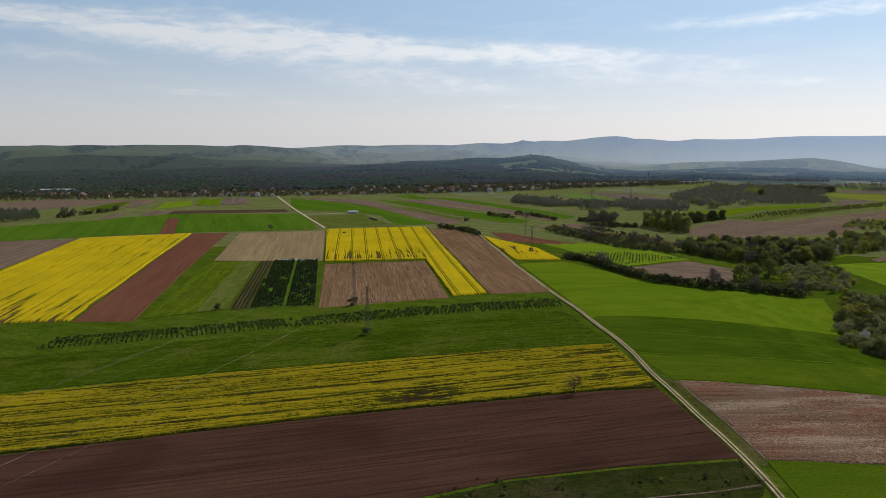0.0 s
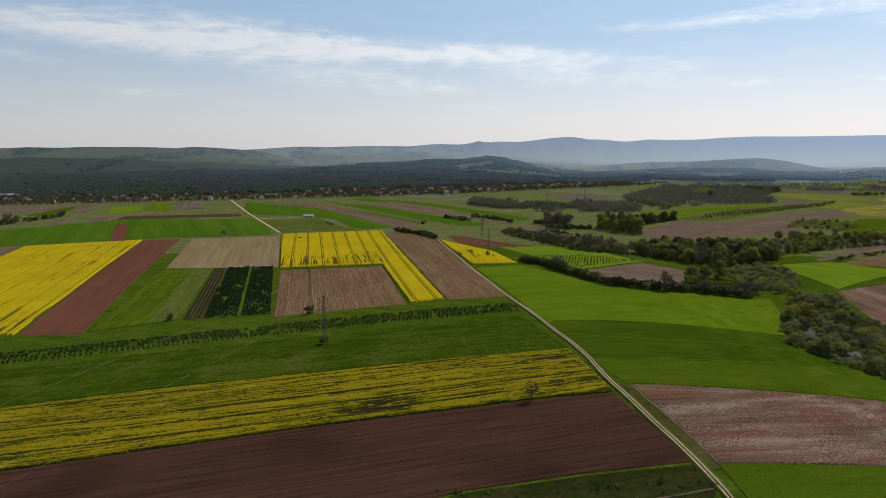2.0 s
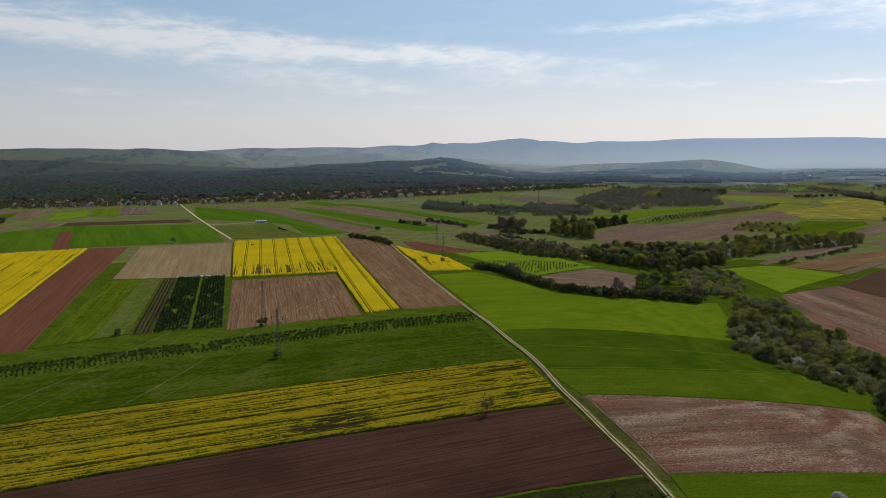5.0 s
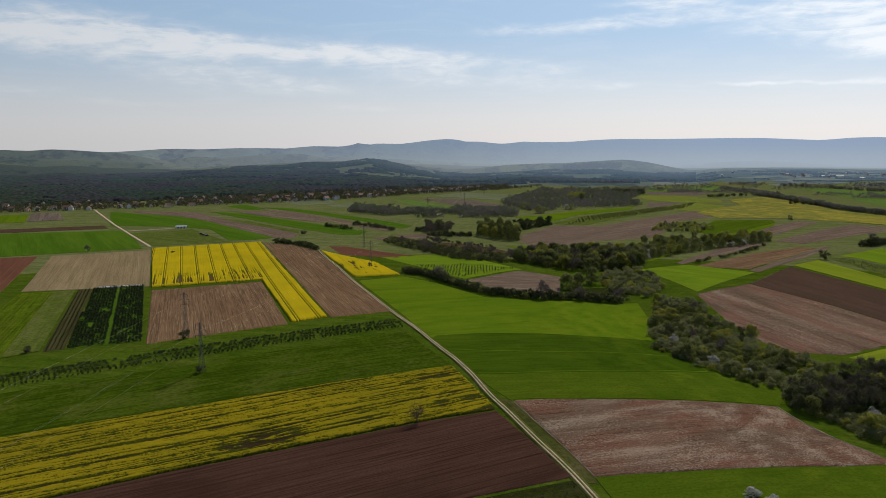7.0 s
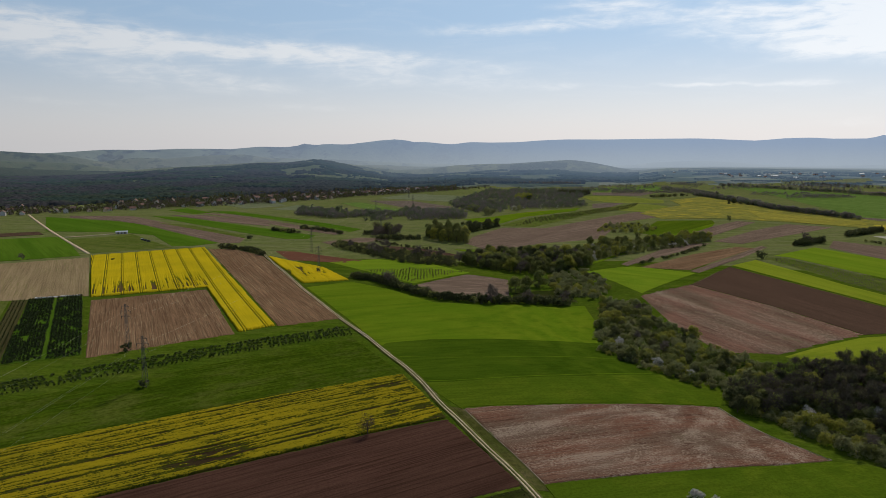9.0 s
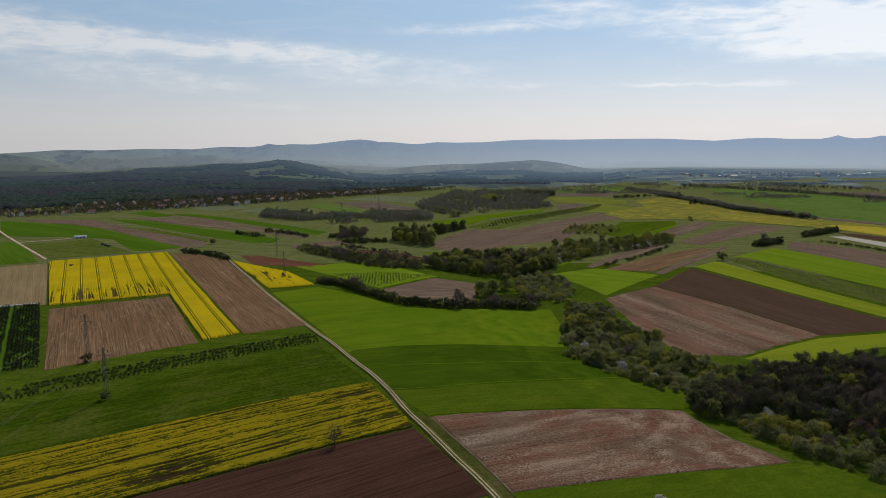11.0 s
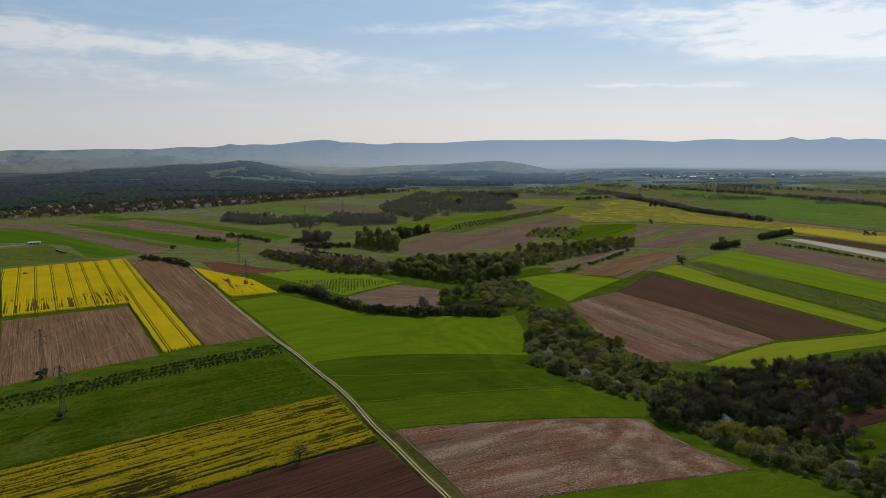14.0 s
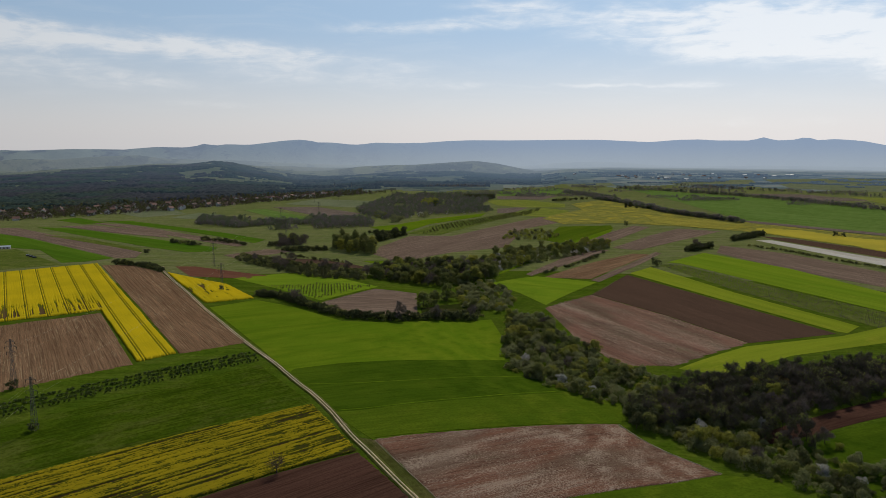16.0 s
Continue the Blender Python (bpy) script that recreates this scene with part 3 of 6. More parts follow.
# ---- fields ----
def inside(px, py, poly):
    hit = np.zeros(np.shape(px), bool)
    for (ax, ay), (bx, by) in zip(poly, poly[1:] + poly[:1]):
        cross = (ay > py) != (by > py)
        with np.errstate(divide="ignore", invalid="ignore"):
            xx = (bx - ax) * (py - ay) / (by - ay) + ax
        hit ^= cross & (px < xx)
    return hit


def to_local(poly, angle):
    cx = sum(p[0] for p in poly) / len(poly)
    cy = sum(p[1] for p in poly) / len(poly)
    c, s = math.cos(radians(angle)), math.sin(radians(angle))
    loc = [((x - cx) * c + (y - cy) * s, -(x - cx) * s + (y - cy) * c) for x, y in poly]
    return cx, cy, c, s, loc


def field(name, label, poly, angle, mat, lift=0.25, step=12.0):
    """A cropped or tilled field laid over the ground, its drill rows along local x, with a low edge all round."""
    cx, cy, c, s, loc = to_local(poly, angle)
    bm = bmesh.new()
    bm.faces.new([bm.verts.new((x, y, 0)) for x, y in loc])
    bm.normal_update()
    for axis in (0, 1):
        lo, hi = min(p[axis] for p in loc), max(p[axis] for p in loc)
        k = max(step, (hi - lo) / 40)
        v = lo + k
        while v < hi:
            bmesh.ops.bisect_plane(bm, geom=bm.verts[:] + bm.edges[:] + bm.faces[:], plane_co=(v, 0, 0) if axis == 0 else (0, v, 0),
                                   plane_no=(1, 0, 0) if axis == 0 else (0, 1, 0))
            v += k
    if bm.faces and sum(f.normal.z for f in bm.faces) < 0:
        bmesh.ops.reverse_faces(bm, faces=bm.faces[:])
    edge = [e for e in bm.edges if e.is_boundary]
    made = bmesh.ops.extrude_edge_only(bm, edges=edge)
    low = {v for v in made["geom"] if isinstance(v, bmesh.types.BMVert)}
    for v in bm.verts:
        x, y = cx + v.co.x * c - v.co.y * s, cy + v.co.x * s + v.co.y * c
        v.co.z = height1(x, y) + (-0.3 if v in low else lift * 0.65)
    bmesh.ops.recalc_face_normals(bm, faces=bm.faces[:])
    me = bpy.data.meshes.new(name)
    bm.to_mesh(me)
    bm.free()
    me.materials.append(mat)
    ob = new(name, me)
    ob.matrix_world = pose(cx, cy, 0, 0, 0, angle)
    return tagged(ob, label, "field", "fields of the plain", "structure")


def fbm(u, v, seed, octaves=4):
    """Smooth value noise on arrays."""
    out, amp, tot = 0.0, 1.0, 0.0
    for o in range(octaves):
        iu, iv = np.floor(u).astype(np.int64), np.floor(v).astype(np.int64)
        fu, fv = u - iu, v - iv
        fu, fv = fu * fu * (3 - 2 * fu), fv * fv * (3 - 2 * fv)

        def rnd(a, b):
            k = (a * 374761393 + b * 668265263 + (seed + o * 17) * 974634777) & 0x7FFFFFFF
            k = ((k ^ (k >> 13)) * 1274126177) & 0x7FFFFFFF
            return ((k ^ (k >> 16)) & 0xFFFF) / 65535.0
        val = (rnd(iu, iv) * (1 - fu) + rnd(iu + 1, iv) * fu) * (1 - fv) + (rnd(iu, iv + 1) * (1 - fu) + rnd(iu + 1, iv + 1) * fu) * fv
        out, tot, amp = out + val * amp, tot + amp, amp * 0.5
        u, v = u * 2.03, v * 2.03
    return out / tot


def stand(name, label, poly, angle, mat, along, across, shape, seed):
    """A field with real relief: a fine lattice whose height and growth come from shape(u, v, seed),
    u along the rows and v across them, in metres."""
    cx, cy, c, s, loc = to_local(poly, angle)
    u0, u1 = min(p[0] for p in loc), max(p[0] for p in loc)
    v0, v1 = min(p[1] for p in loc), max(p[1] for p in loc)
    U, V = np.meshgrid(np.arange(u0, u1 + along, along), np.arange(v0, v1 + across, across), indexing="ij")
    rng = np.random.RandomState(seed)
    U = U + rng.uniform(-0.25, 0.25, U.shape) * along
    cell = inside((U[:-1, :-1] + U[1:, 1:]) / 2, (V[:-1, :-1] + V[1:, 1:]) / 2, loc)
    n, m = U.shape
    full = np.ones((n, m), bool)
    full[[0, -1], :] = False
    full[:, [0, -1]] = False
    for a in (slice(0, -1), slice(1, None)):
        for b in (slice(0, -1), slice(1, None)):
            full[a, b] &= cell
    tall, grow = shape(U, V, seed)
    tall, grow = np.where(full, tall, -0.05), np.where(full, grow, np.minimum(grow, 0.45))
    X, Y = cx + U * c - V * s, cy + U * s + V * c
    Z = height(X, Y) + tall
    idx = np.arange(n * m).reshape(n, m)
    quads = np.stack([idx[:-1, :-1], idx[1:, :-1], idx[1:, 1:], idx[:-1, 1:]], -1)[cell]
    used, inv = np.unique(quads, return_inverse=True)
    me = mesh_of(name, np.stack([U, V, Z], -1).reshape(-1, 3)[used], inv.reshape(-1, 4), mat, True)
    att = me.attributes.new("bloom", "FLOAT", "POINT")
    att.data.foreach_set("value", grow.reshape(-1)[used].astype(np.float32))
    ob = new(name, me)
    ob.matrix_world = pose(cx, cy, 0, 0, 0, angle)
    return tagged(ob, label, "field", "fields of the plain", "structure")


def tramline(v, gap, half, offset=0.0):
    """1 between the wheel tracks, 0 in them: pairs of tracks 1.8 m apart every gap metres."""
    w = np.abs(((v + offset) % gap) - gap / 2)
    return np.clip((np.abs(w - 0.9) - half * 0.35) / (half * 0.5), 0, 1)


def rape_thick(u, v, seed):
    gaps = fbm(u * 0.035, v * 0.5, seed)
    thin = fbm(u * 0.012, v * 0.012, seed + 5)
    g = 1.0 - 0.9 * np.clip((gaps - 0.66) / 0.08, 0, 1) * np.clip((thin - 0.5) / 0.12, 0, 1)
    g = g * (0.55 + 0.45 * tramline(v, 18.0, 0.7))
    return 0.25 + 0.95 * g + 0.28 * fbm(u * 1.1, v * 1.1, seed + 9, 2), g


def rape_gappy(u, v, seed, start=-75.0, span=80.0, edge=26.0, stop=16.0):
    """Bare streaks thicken towards one headland."""
    gaps = fbm(u * 0.020, v * 1.25, seed, 3)
    end = np.clip((u - start) / span, 0, 1) * np.where(v < edge - 8, np.clip((stop - u) / 5, 0, 1), 0.0)
    patch = np.clip((fbm(u * 0.02, v * 0.03, seed + 3) - 0.42) / 0.15, 0, 1)
    g = 1.0 - np.clip((gaps - 0.63 + 0.09 * end) / 0.04, 0, 1) * end * patch * np.clip((edge - v) * 0.2, 0, 1)
    dash = np.clip((fbm(u * 0.018, v * 0.85, seed + 21, 3) - 0.66) / 0.05, 0, 1) * np.clip((fbm(u * 0.012, v * 0.02, seed + 23) - 0.40) / 0.15, 0, 1)
    g = g * (0.22 + 0.78 * tramline(v, 15.0, 0.52)) * (1 - 0.55 * dash * (edge > 100))
    return 0.25 + 0.95 * g + 0.28 * fbm(u * 1.1, v * 1.1, seed + 9, 2), g


def rape_worn(u, v, seed):
    """Thin crop: dark wheel tracks along the strip, thin rows, a bare patch and weedy blotches by the headland."""
    rows = fbm(u * 0.030, v * 1.5, seed, 3)
    fine = fbm(u * 0.16, v * 0.9, seed + 4)
    tuft = fbm(u * 0.7, v * 0.9, seed + 7, 3)
    wave = v + 1.6 * np.sin(u * 0.013) + 1.2 * (fbm(u * 0.01, v * 0.01, seed + 2) - 0.5)
    track = np.exp(-((np.abs((wave + 2.0) % 12.6 - 6.3)) / 0.75) ** 2) * np.clip((fbm(u * 0.022, v * 0.08, seed + 6) - 0.28) * 4, 0, 1)
    minor = np.exp(-((np.abs((wave + 8.5) % 6.3 - 3.1)) / 0.5) ** 2) * np.clip((fbm(u * 0.02, v * 0.15, seed + 8) - 0.48) * 5, 0, 1)
    g = 1.0 - 0.34 * np.clip((rows - 0.52) / 0.10, 0, 1) - 0.22 * np.clip((fine - 0.5) / 0.15, 0, 1) - 0.75 * np.clip(tuft - 0.5, 0, 1) - 0.62 * track - 0.42 * minor
    g = g - 0.9 * np.exp(-((u + 58) / 17) ** 2 - ((v - 16) / 7) ** 2) * np.clip((fine - 0.3) * 4, 0, 1)
    head = np.clip((-128 - u) / 14, 0, 1) * np.clip((fbm(u * 0.10, v * 0.45, seed + 12) - 0.60) / 0.06, 0, 1)
    g = np.minimum(g, 1 - 0.62 * head)
    g = np.clip(g, 0, 1)
    return 0.2 + 0.9 * g + 0.35 * fbm(u * 1.3, v * 1.3, seed + 9, 2), g * 0.88


def ploughed(u, v, seed):
    ridge_h = 0.5 + 0.5 * np.sin(v * 2 * math.pi / 1.15 + 1.2 * fbm(u * 0.01, v * 0.05, seed))
    open_furrow = np.exp(-(((v + 1.5 * fbm(u * 0.006, v * 0.02, seed + 8)) % 6.3 - 3.0) / 0.42) ** 2)
    return 0.26 - 0.16 * open_furrow * (0.4 + fbm(u * 0.03, v * 0.1, seed + 4)) + 0.12 * ridge_h * (0.5 + fbm(u * 0.05, v * 0.3, seed)) + 0.10 * fbm(u * 0.9, v * 1.2, seed + 2, 2), ridge_h * 0


def harrowed(u, v, seed):
    return 0.14 + 0.10 * fbm(u * 0.4, v * 1.1, seed) + 0.10 * fbm(u * 1.2, v * 1.2, seed + 2, 2), u * 0


def rape_wide(u, v, seed):
    return rape_gappy(u, v, seed, 40.0, 90.0, 900.0, 176.0)


stand("rapeseed_field", "wide rapeseed field in full yellow bloom beside red-brown soil",
      [(-724.8, 562.6), (-641.0, 648.5), (-533.5, 491.5), (-452.5, 377.0), (-392.5, 292.0), (-422.6, 271.5), (-462.3, 236.8), (-546.6, 230.2), (-601.6, 386.5)], -55.2, M_RAPE, 1.6, 0.5, rape_wide, 11)
stand("soil_field", "long strip of tilled red-brown soil beside yellow rapeseed",
      [(-641.5, 652.0), (-607.0, 674.5), (-473.2, 475.0), (-406.4, 379.1), (-354.9, 306.9), (-390.0, 291.6), (-451.5, 377.7), (-532.5, 491.8)], -54.9, M_SOIL_RED, 2.0, 0.5, ploughed, 12)
field("field", "pale beige field of thin stubble, greening in patches",
      [(-593.1, 679.6), (-510.6, 739.1), (-381.0, 546.9), (-475.2, 506.8)], -55.8, M_STUBBLE, 0.15)
field("green_field", "green field drilled in fine rows beside berry beds",
      [(-470.7, 498.3), (-434.9, 522.1), (-326.8, 349.5), (-356.2, 313.1)], -58.2, M_DRILLED, 0.35)
field("field", "dark beds of bare soil and low plants in rows",
      [(-433.0, 523.0), (-422.5, 527.8), (-311.2, 360.7), (-320.6, 353.7)], -56.2, M_BEDS, 0.18)
field("field", "grass under the dark rows of berry bushes",
      [(-421.6, 528.3), (-386.8, 547.9), (-274.7, 383.5), (-310.5, 361.0)], -55.6, M_WHEAT_PURE, 0.15)
stand("rapeseed_field", "L-shaped rapeseed field in full yellow bloom with bare streaks",
      [(-515.9, 749.4), (-415.3, 826.1), (-269.5, 598.9), (-182.9, 460.8), (-200.9, 441.1), (-298.1, 592.8), (-375.8, 542.0)], -57.9, M_RAPE, 1.5, 0.5, rape_gappy, 21)
stand("soil_field", "light brown tilled field with pale straw lines",
      [(-368.3, 531.2), (-293.4, 583.6), (-201.5, 436.7), (-267.7, 377.4)], -57.8, M_SOIL_STRAW, 2.0, 0.4, ploughed, 22)
stand("soil_field", "light brown tilled strip between rapeseed and the track",
      [(-406.6, 816.8), (-373.8, 819.7), (-319.2, 773.5), (-219.6, 612.4), (-144.8, 488.3), (-180.7, 459.7), (-269.0, 603.0)], -57.7, M_SOIL_STRAW, 2.0, 0.4, ploughed, 23)
stand("rapeseed_field", "small triangular rapeseed field in bloom beside the track",
      [(-312.5, 771.1), (-267.2, 735.2), (-225.0, 704.2), (-180.4, 640.3), (-218.6, 620.5), (-258.0, 683.2)], -58.5, M_RAPE, 1.8, 0.9, rape_thick, 24)
stand("rapeseed_field", "long rapeseed strip, thinning and yellow-green, with dark wheel tracks",
      [(-74.9, 368.5), (-43.2, 312.2), (-76.3, 290.5), (-154.6, 230.8), (-202.8, 189.0), (-244.7, 151.2), (-269.1, 128.0), (-329.6, 159.4), (-302.0, 189.0), (-239.1, 244.9), (-144.7, 318.0)], -140.4, M_RAPE_THIN, 0.9, 0.42, rape_worn, 31)
stand("soil_field", "dark red-brown ploughed field with long furrows",
      [(-43.0, 310.8), (-22.4, 279.4), (-6.7, 255.7), (-42.8, 231.9), (-74.4, 208.3), (-100.7, 180.1), (-148.9, 136.6), (-184.0, 102.3), (-268.1, 127.5), (-244.0, 150.8), (-202.4, 188.6), (-154.3, 230.3), (-76.1, 289.8)], -140.3, M_SOIL_DARK, 0.7, 0.38, ploughed, 32)
STONY_TOP = [(-37.2, 325.0), (-21.4, 330.7), (13.0, 340.5), (36.5, 347.0), (59.5, 353.5), (71.0, 357.5)]
STONY_SIDE = [(86.0, 361.5), (92.5, 344.0), (102.0, 328.5), (113.0, 318.0), (120.5, 309.0)]
STONY_FOOT = [(94.5, 294.0), (69.0, 284.0), (39.5, 272.5), (11.0, 262.0), (1.0, 257.5)]
stand("soil_field", "reddish stony field strewn with pale clods and straw",
      STONY_TOP + STONY_SIDE + STONY_FOOT, 26.6, M_SOIL_STONY, 0.9, 0.4, ploughed, 33)
field("wheat_field", "large smooth field of bright green young wheat",
      [(-99.7, 420.7), (-130.4, 473.9), (-209.2, 603.0), (-177.6, 634.3), (-137.8, 606.3), (-86.9, 555.3), (-46.0, 554.9), (-11.9, 575.6), (32.2, 594.1), (38.3, 534.5), (35.0, 470.2), (-4.0, 456.3), (-36.8, 450.4), (-71.8, 441.1), (-97.5, 427.7)], 30.4, M_WHEAT, 0.2)
field("wheat_field", "darker band of young wheat",
      [(-99.7, 422.3), (-98.0, 430.0), (-72.2, 443.5), (-36.9, 452.9), (-4.0, 458.9), (35.2, 473.1), (46.0, 440.0), (80.2, 420.2), (38.5, 397.2), (12.3, 385.2), (-24.5, 371.9), (-47.5, 361.9), (-61.8, 358.8), (-73.1, 378.1)], 21.7, M_WHEAT_DEEP, 0.26)
field("wheat_field", "green band of young wheat with faint weeds",
      [(-37.4, 323.8), (-51.8, 342.4), (-72.5, 378.4), (-62.1, 360.4), (-47.7, 363.5), (-24.6, 373.6), (12.4, 387.1), (38.7, 399.5), (79.0, 421.0), (100.5, 400.0), (88.0, 364.0)] + [(x - 0.4, y + 1.6) for x, y in reversed(STONY_TOP)], 18.5, M_WHEAT_MID, 0.2)
field("field", "dark green mown meadow below the orchard rows",
      [(-351.8, 230.9), (-274.5, 299.7), (-200.3, 359.8), (-121.9, 437.2), (-77.4, 373.3), (-145.9, 320.5), (-242.0, 248.0), (-306.8, 192.2), (-336.9, 163.1), (-390.1, 190.6)], 38.6, M_MEADOW_MID, 0.2)
field("field", "bright green grass under rows of young orchard trees",
      [(-229.9, 739.0), (-176.2, 770.9), (-139.0, 765.6), (-73.8, 703.1), (-119.1, 633.4), (-169.9, 684.9)], 9.7, M_BRIGHT, 0.2)
field("soil_field", "brown tilled field in the bend of the hedge",
      [(-116.5, 624.7), (-75.9, 690.8), (-35.3, 684.0), (-29.4, 584.4), (-68.0, 569.9), (-96.4, 586.0)], 9.6, M_SOIL_BIG, 0.2)
field("soil_field", "red-brown tilled field beyond the pylons",
      [(-317.7, 809.5), (-294.2, 809.0), (-242.3, 778.5), (-198.1, 754.8), (-213.7, 737.4), (-243.6, 742.0), (-279.2, 749.7)], -24.8, M_SOIL_RED, 0.2)
field("soil_field", "wide brown tilled field behind the stream wood",
      [(-98.5, 961.9), (-64.6, 1071.3), (-1.0, 1072.7), (85.2, 1218.6), (168.0, 1346.4), (197.5, 1263.5), (118.2, 1164.9), (71.3, 960.4), (-0.9, 915.0), (-42.2, 869.8), (-76.2, 862.7), (-100.8, 899.5)], 57.0, M_SOIL_BIG, 0.2)
field("field", "small field of bright yellow-green corn by the stream",
      [(39.0, 731.7), (89.1, 753.1), (145.3, 719.9), (82.2, 627.1), (64.3, 677.9)], -23.5, M_BRIGHT, 0.35)
field("soil_field", "dark freshly ploughed field on the far bank",
      [(186.3, 760.3), (235.9, 646.3), (285.7, 526.9), (210.7, 501.6), (176.1, 581.8), (129.5, 663.7)], -66.9, M_SOIL_BLACK, 0.22)
stand("soil_field", "broad crumbly brown field with pale streaks",
      [(129.3, 662.5), (175.8, 580.9), (210.3, 501.0), (144.2, 453.9), (110.0, 462.0), (91.0, 531.0), (80.0, 618.0)], -62.9, M_SOIL_STREAK, 2.2, 0.8, harrowed, 41)
field("field", "narrow strip of lime green crop",
      [(191.1, 770.1), (224.7, 808.8), (265.9, 671.0), (314.4, 548.5), (295.0, 528.6), (289.9, 531.7), (238.5, 653.4)], -67.5, M_LIME, 0.35)
field("field", "dull green vineyard ground under rows of stakes",
      [(237.2, 823.8), (260.1, 824.2), (321.7, 677.1), (361.5, 593.0), (372.7, 558.1), (328.0, 542.1), (269.9, 681.3)], -71.0, M_PASTURE, 0.15)
field("green_field", "smooth strip of bright green corn",
      [(251.5, 839.4), (319.5, 912.5), (377.4, 797.6), (417.2, 627.1), (376.1, 563.5), (325.3, 684.9), (265.7, 831.9)], -63.7, M_BRIGHT, 0.35)
field("soil_field", "long narrow strip of brown soil",
      [(364.6, 977.0), (425.2, 901.1), (483.2, 729.3), (439.7, 662.0), (374.1, 790.6), (336.2, 912.8)], -67.1, M_SOIL_BIG, 0.2)
field("field", "narrow pale grey strip covered with fleece",
      [(433.1, 1027.8), (455.9, 1028.3), (538.6, 815.1), (507.3, 766.6)], -68.6, M_GREY, 0.2)
field("field", "narrow strip of dark ploughed soil",
      [(459.9, 1070.3), (492.5, 1046.7), (579.5, 878.4), (545.8, 826.3), (462.5, 1034.2)], -64.5, M_SOIL_BLACK, 0.2)
field("rapeseed_field", "wide field of fading rapeseed, yellow and green",
      [(163.3, 1307.8), (200.3, 1388.0), (265.4, 1479.0), (263.1, 1608.1), (344.3, 1699.2), (415.0, 1612.2), (452.7, 1448.9), (496.9, 1270.6), (555.2, 1182.4), (668.3, 1015.9), (587.9, 891.4), (501.0, 1065.1), (475.4, 1102.8), (432.5, 1150.1), (373.9, 1193.6), (291.2, 1240.0), (191.0, 1221.1)], -48.7, M_RAPE_FAR, 0.6)
field("green_field", "broad green slope of young wheat",
      [(497.8, 2133.9), (718.1, 1844.6), (887.3, 1483.0), (930.3, 1326.3), (708.6, 1005.7), (646.0, 1074.5), (577.5, 1190.6), (519.8, 1253.9), (517.7, 1473.6), (519.8, 1803.3)], -54.7, M_FAR_WHEAT, 0.35)
field("strip_field", "narrow strip of brown soil",
      [(146.6, 951.9), (245.4, 1117.8), (300.7, 1199.7), (324.8, 1184.7), (227.8, 1017.6), (148.0, 895.4)], 58.5, M_SOIL_BIG, 0.2)
field("strip_field", "narrow strip of brown soil",
      [(212.1, 953.3), (296.4, 1079.3), (364.6, 1163.1), (420.2, 1128.6), (308.9, 1008.1), (242.6, 934.3)], 48.2, M_SOIL_BIG, 0.2)
field("strip_field", "narrow strip of pale brown soil",
      [(78.5, 766.2), (138.2, 877.8), (183.5, 933.0), (204.2, 933.5), (129.5, 821.6), (83.5, 756.5)], 56.9, M_SOIL_BIG, 0.2)
field("strip_field", "narrow strip of dry rough grass",
      [(94.3, 746.7), (165.9, 841.5), (228.3, 906.0), (247.3, 897.4), (173.9, 786.6), (142.9, 737.6)], 47.3, M_SOIL_STRAW, 0.2)
field("strip_field", "narrow strip of brown soil",
      [(141.8, 731.5), (201.3, 823.1), (260.8, 920.5), (264.1, 906.8), (214.4, 823.3), (148.7, 722.8)], 56.7, M_SOIL_BIG, 0.2)
field("green_field", "narrow strip of bright green corn along the trees",
      [(54.7, 774.6), (109.3, 868.7), (245.4, 1117.8), (260.8, 1168.1), (141.2, 972.2), (120.8, 903.8), (41.7, 760.7)], 61.5, M_WHEAT, 0.3)
field("soil_field", "strip of red-brown soil under the wood",
      [(154.0, 353.6), (194.5, 369.4), (275.9, 408.3), (255.8, 377.1), (184.4, 349.0), (153.5, 342.2)], 20.9, M_SOIL_DARK, 0.2)
field("green_field", "smooth green field of young corn beside the track",
      [(x + 0.4, y - 1.4) for x, y in reversed(STONY_FOOT)] + [(122.0, 308.0), (144.0, 307.7), (148.8, 281.9), (102.6, 247.0), (22.2, 207.0), (12.5, 229.8)], 24.4, M_WHEAT_MID, 0.35)
field("green_field", "green field below the wood",
      [(153.1, 337.9), (182.7, 345.5), (250.6, 369.1), (194.9, 282.0), (170.7, 288.1), (164.1, 318.2)], 18.3, M_WHEAT_DEEP, 0.35)
field("field", "yellow-green meadow strip along the wood",
      [(144.7, 449.7), (205.3, 493.2), (286.7, 520.7), (384.4, 576.3), (346.3, 517.3), (274.4, 490.3), (226.5, 471.1), (167.2, 432.6)], 26.1, M_LIME, 0.2)
field("field", "strip of rough tussocky grass with dead stalks and shrubs",
      [(-7.3, 253.1), (1.0, 236.3), (-2.7, 202.5), (-72.1, 142.6), (-105.3, 145.2), (-94.8, 183.6), (-73.9, 206.8), (-42.4, 230.3)], -144.2, M_ROUGH, 0.12)
field("field", "strip of rough dry grass between the track and the stony field",
      [(-45.5, 327.0), (-37.2, 324.2), (-26.6, 305.0), (-12.2, 281.5), (0.3, 258.5), (2.5, 252.5), (-2.5, 252.5), (-9.5, 264.5), (-19.5, 282.0), (-30.3, 301.0), (-36.8, 311.8)], -60.0, M_ROUGH_DRY, 0.2, 5.0)
field("field", "olive patch of rough grass between the hedge and the stream",
      [(-26.0, 592.0), (18.0, 602.0), (26.0, 630.0), (10.0, 655.0), (-10.0, 640.0), (-28.0, 615.0)], 20.0, M_ROUGH, 0.3)
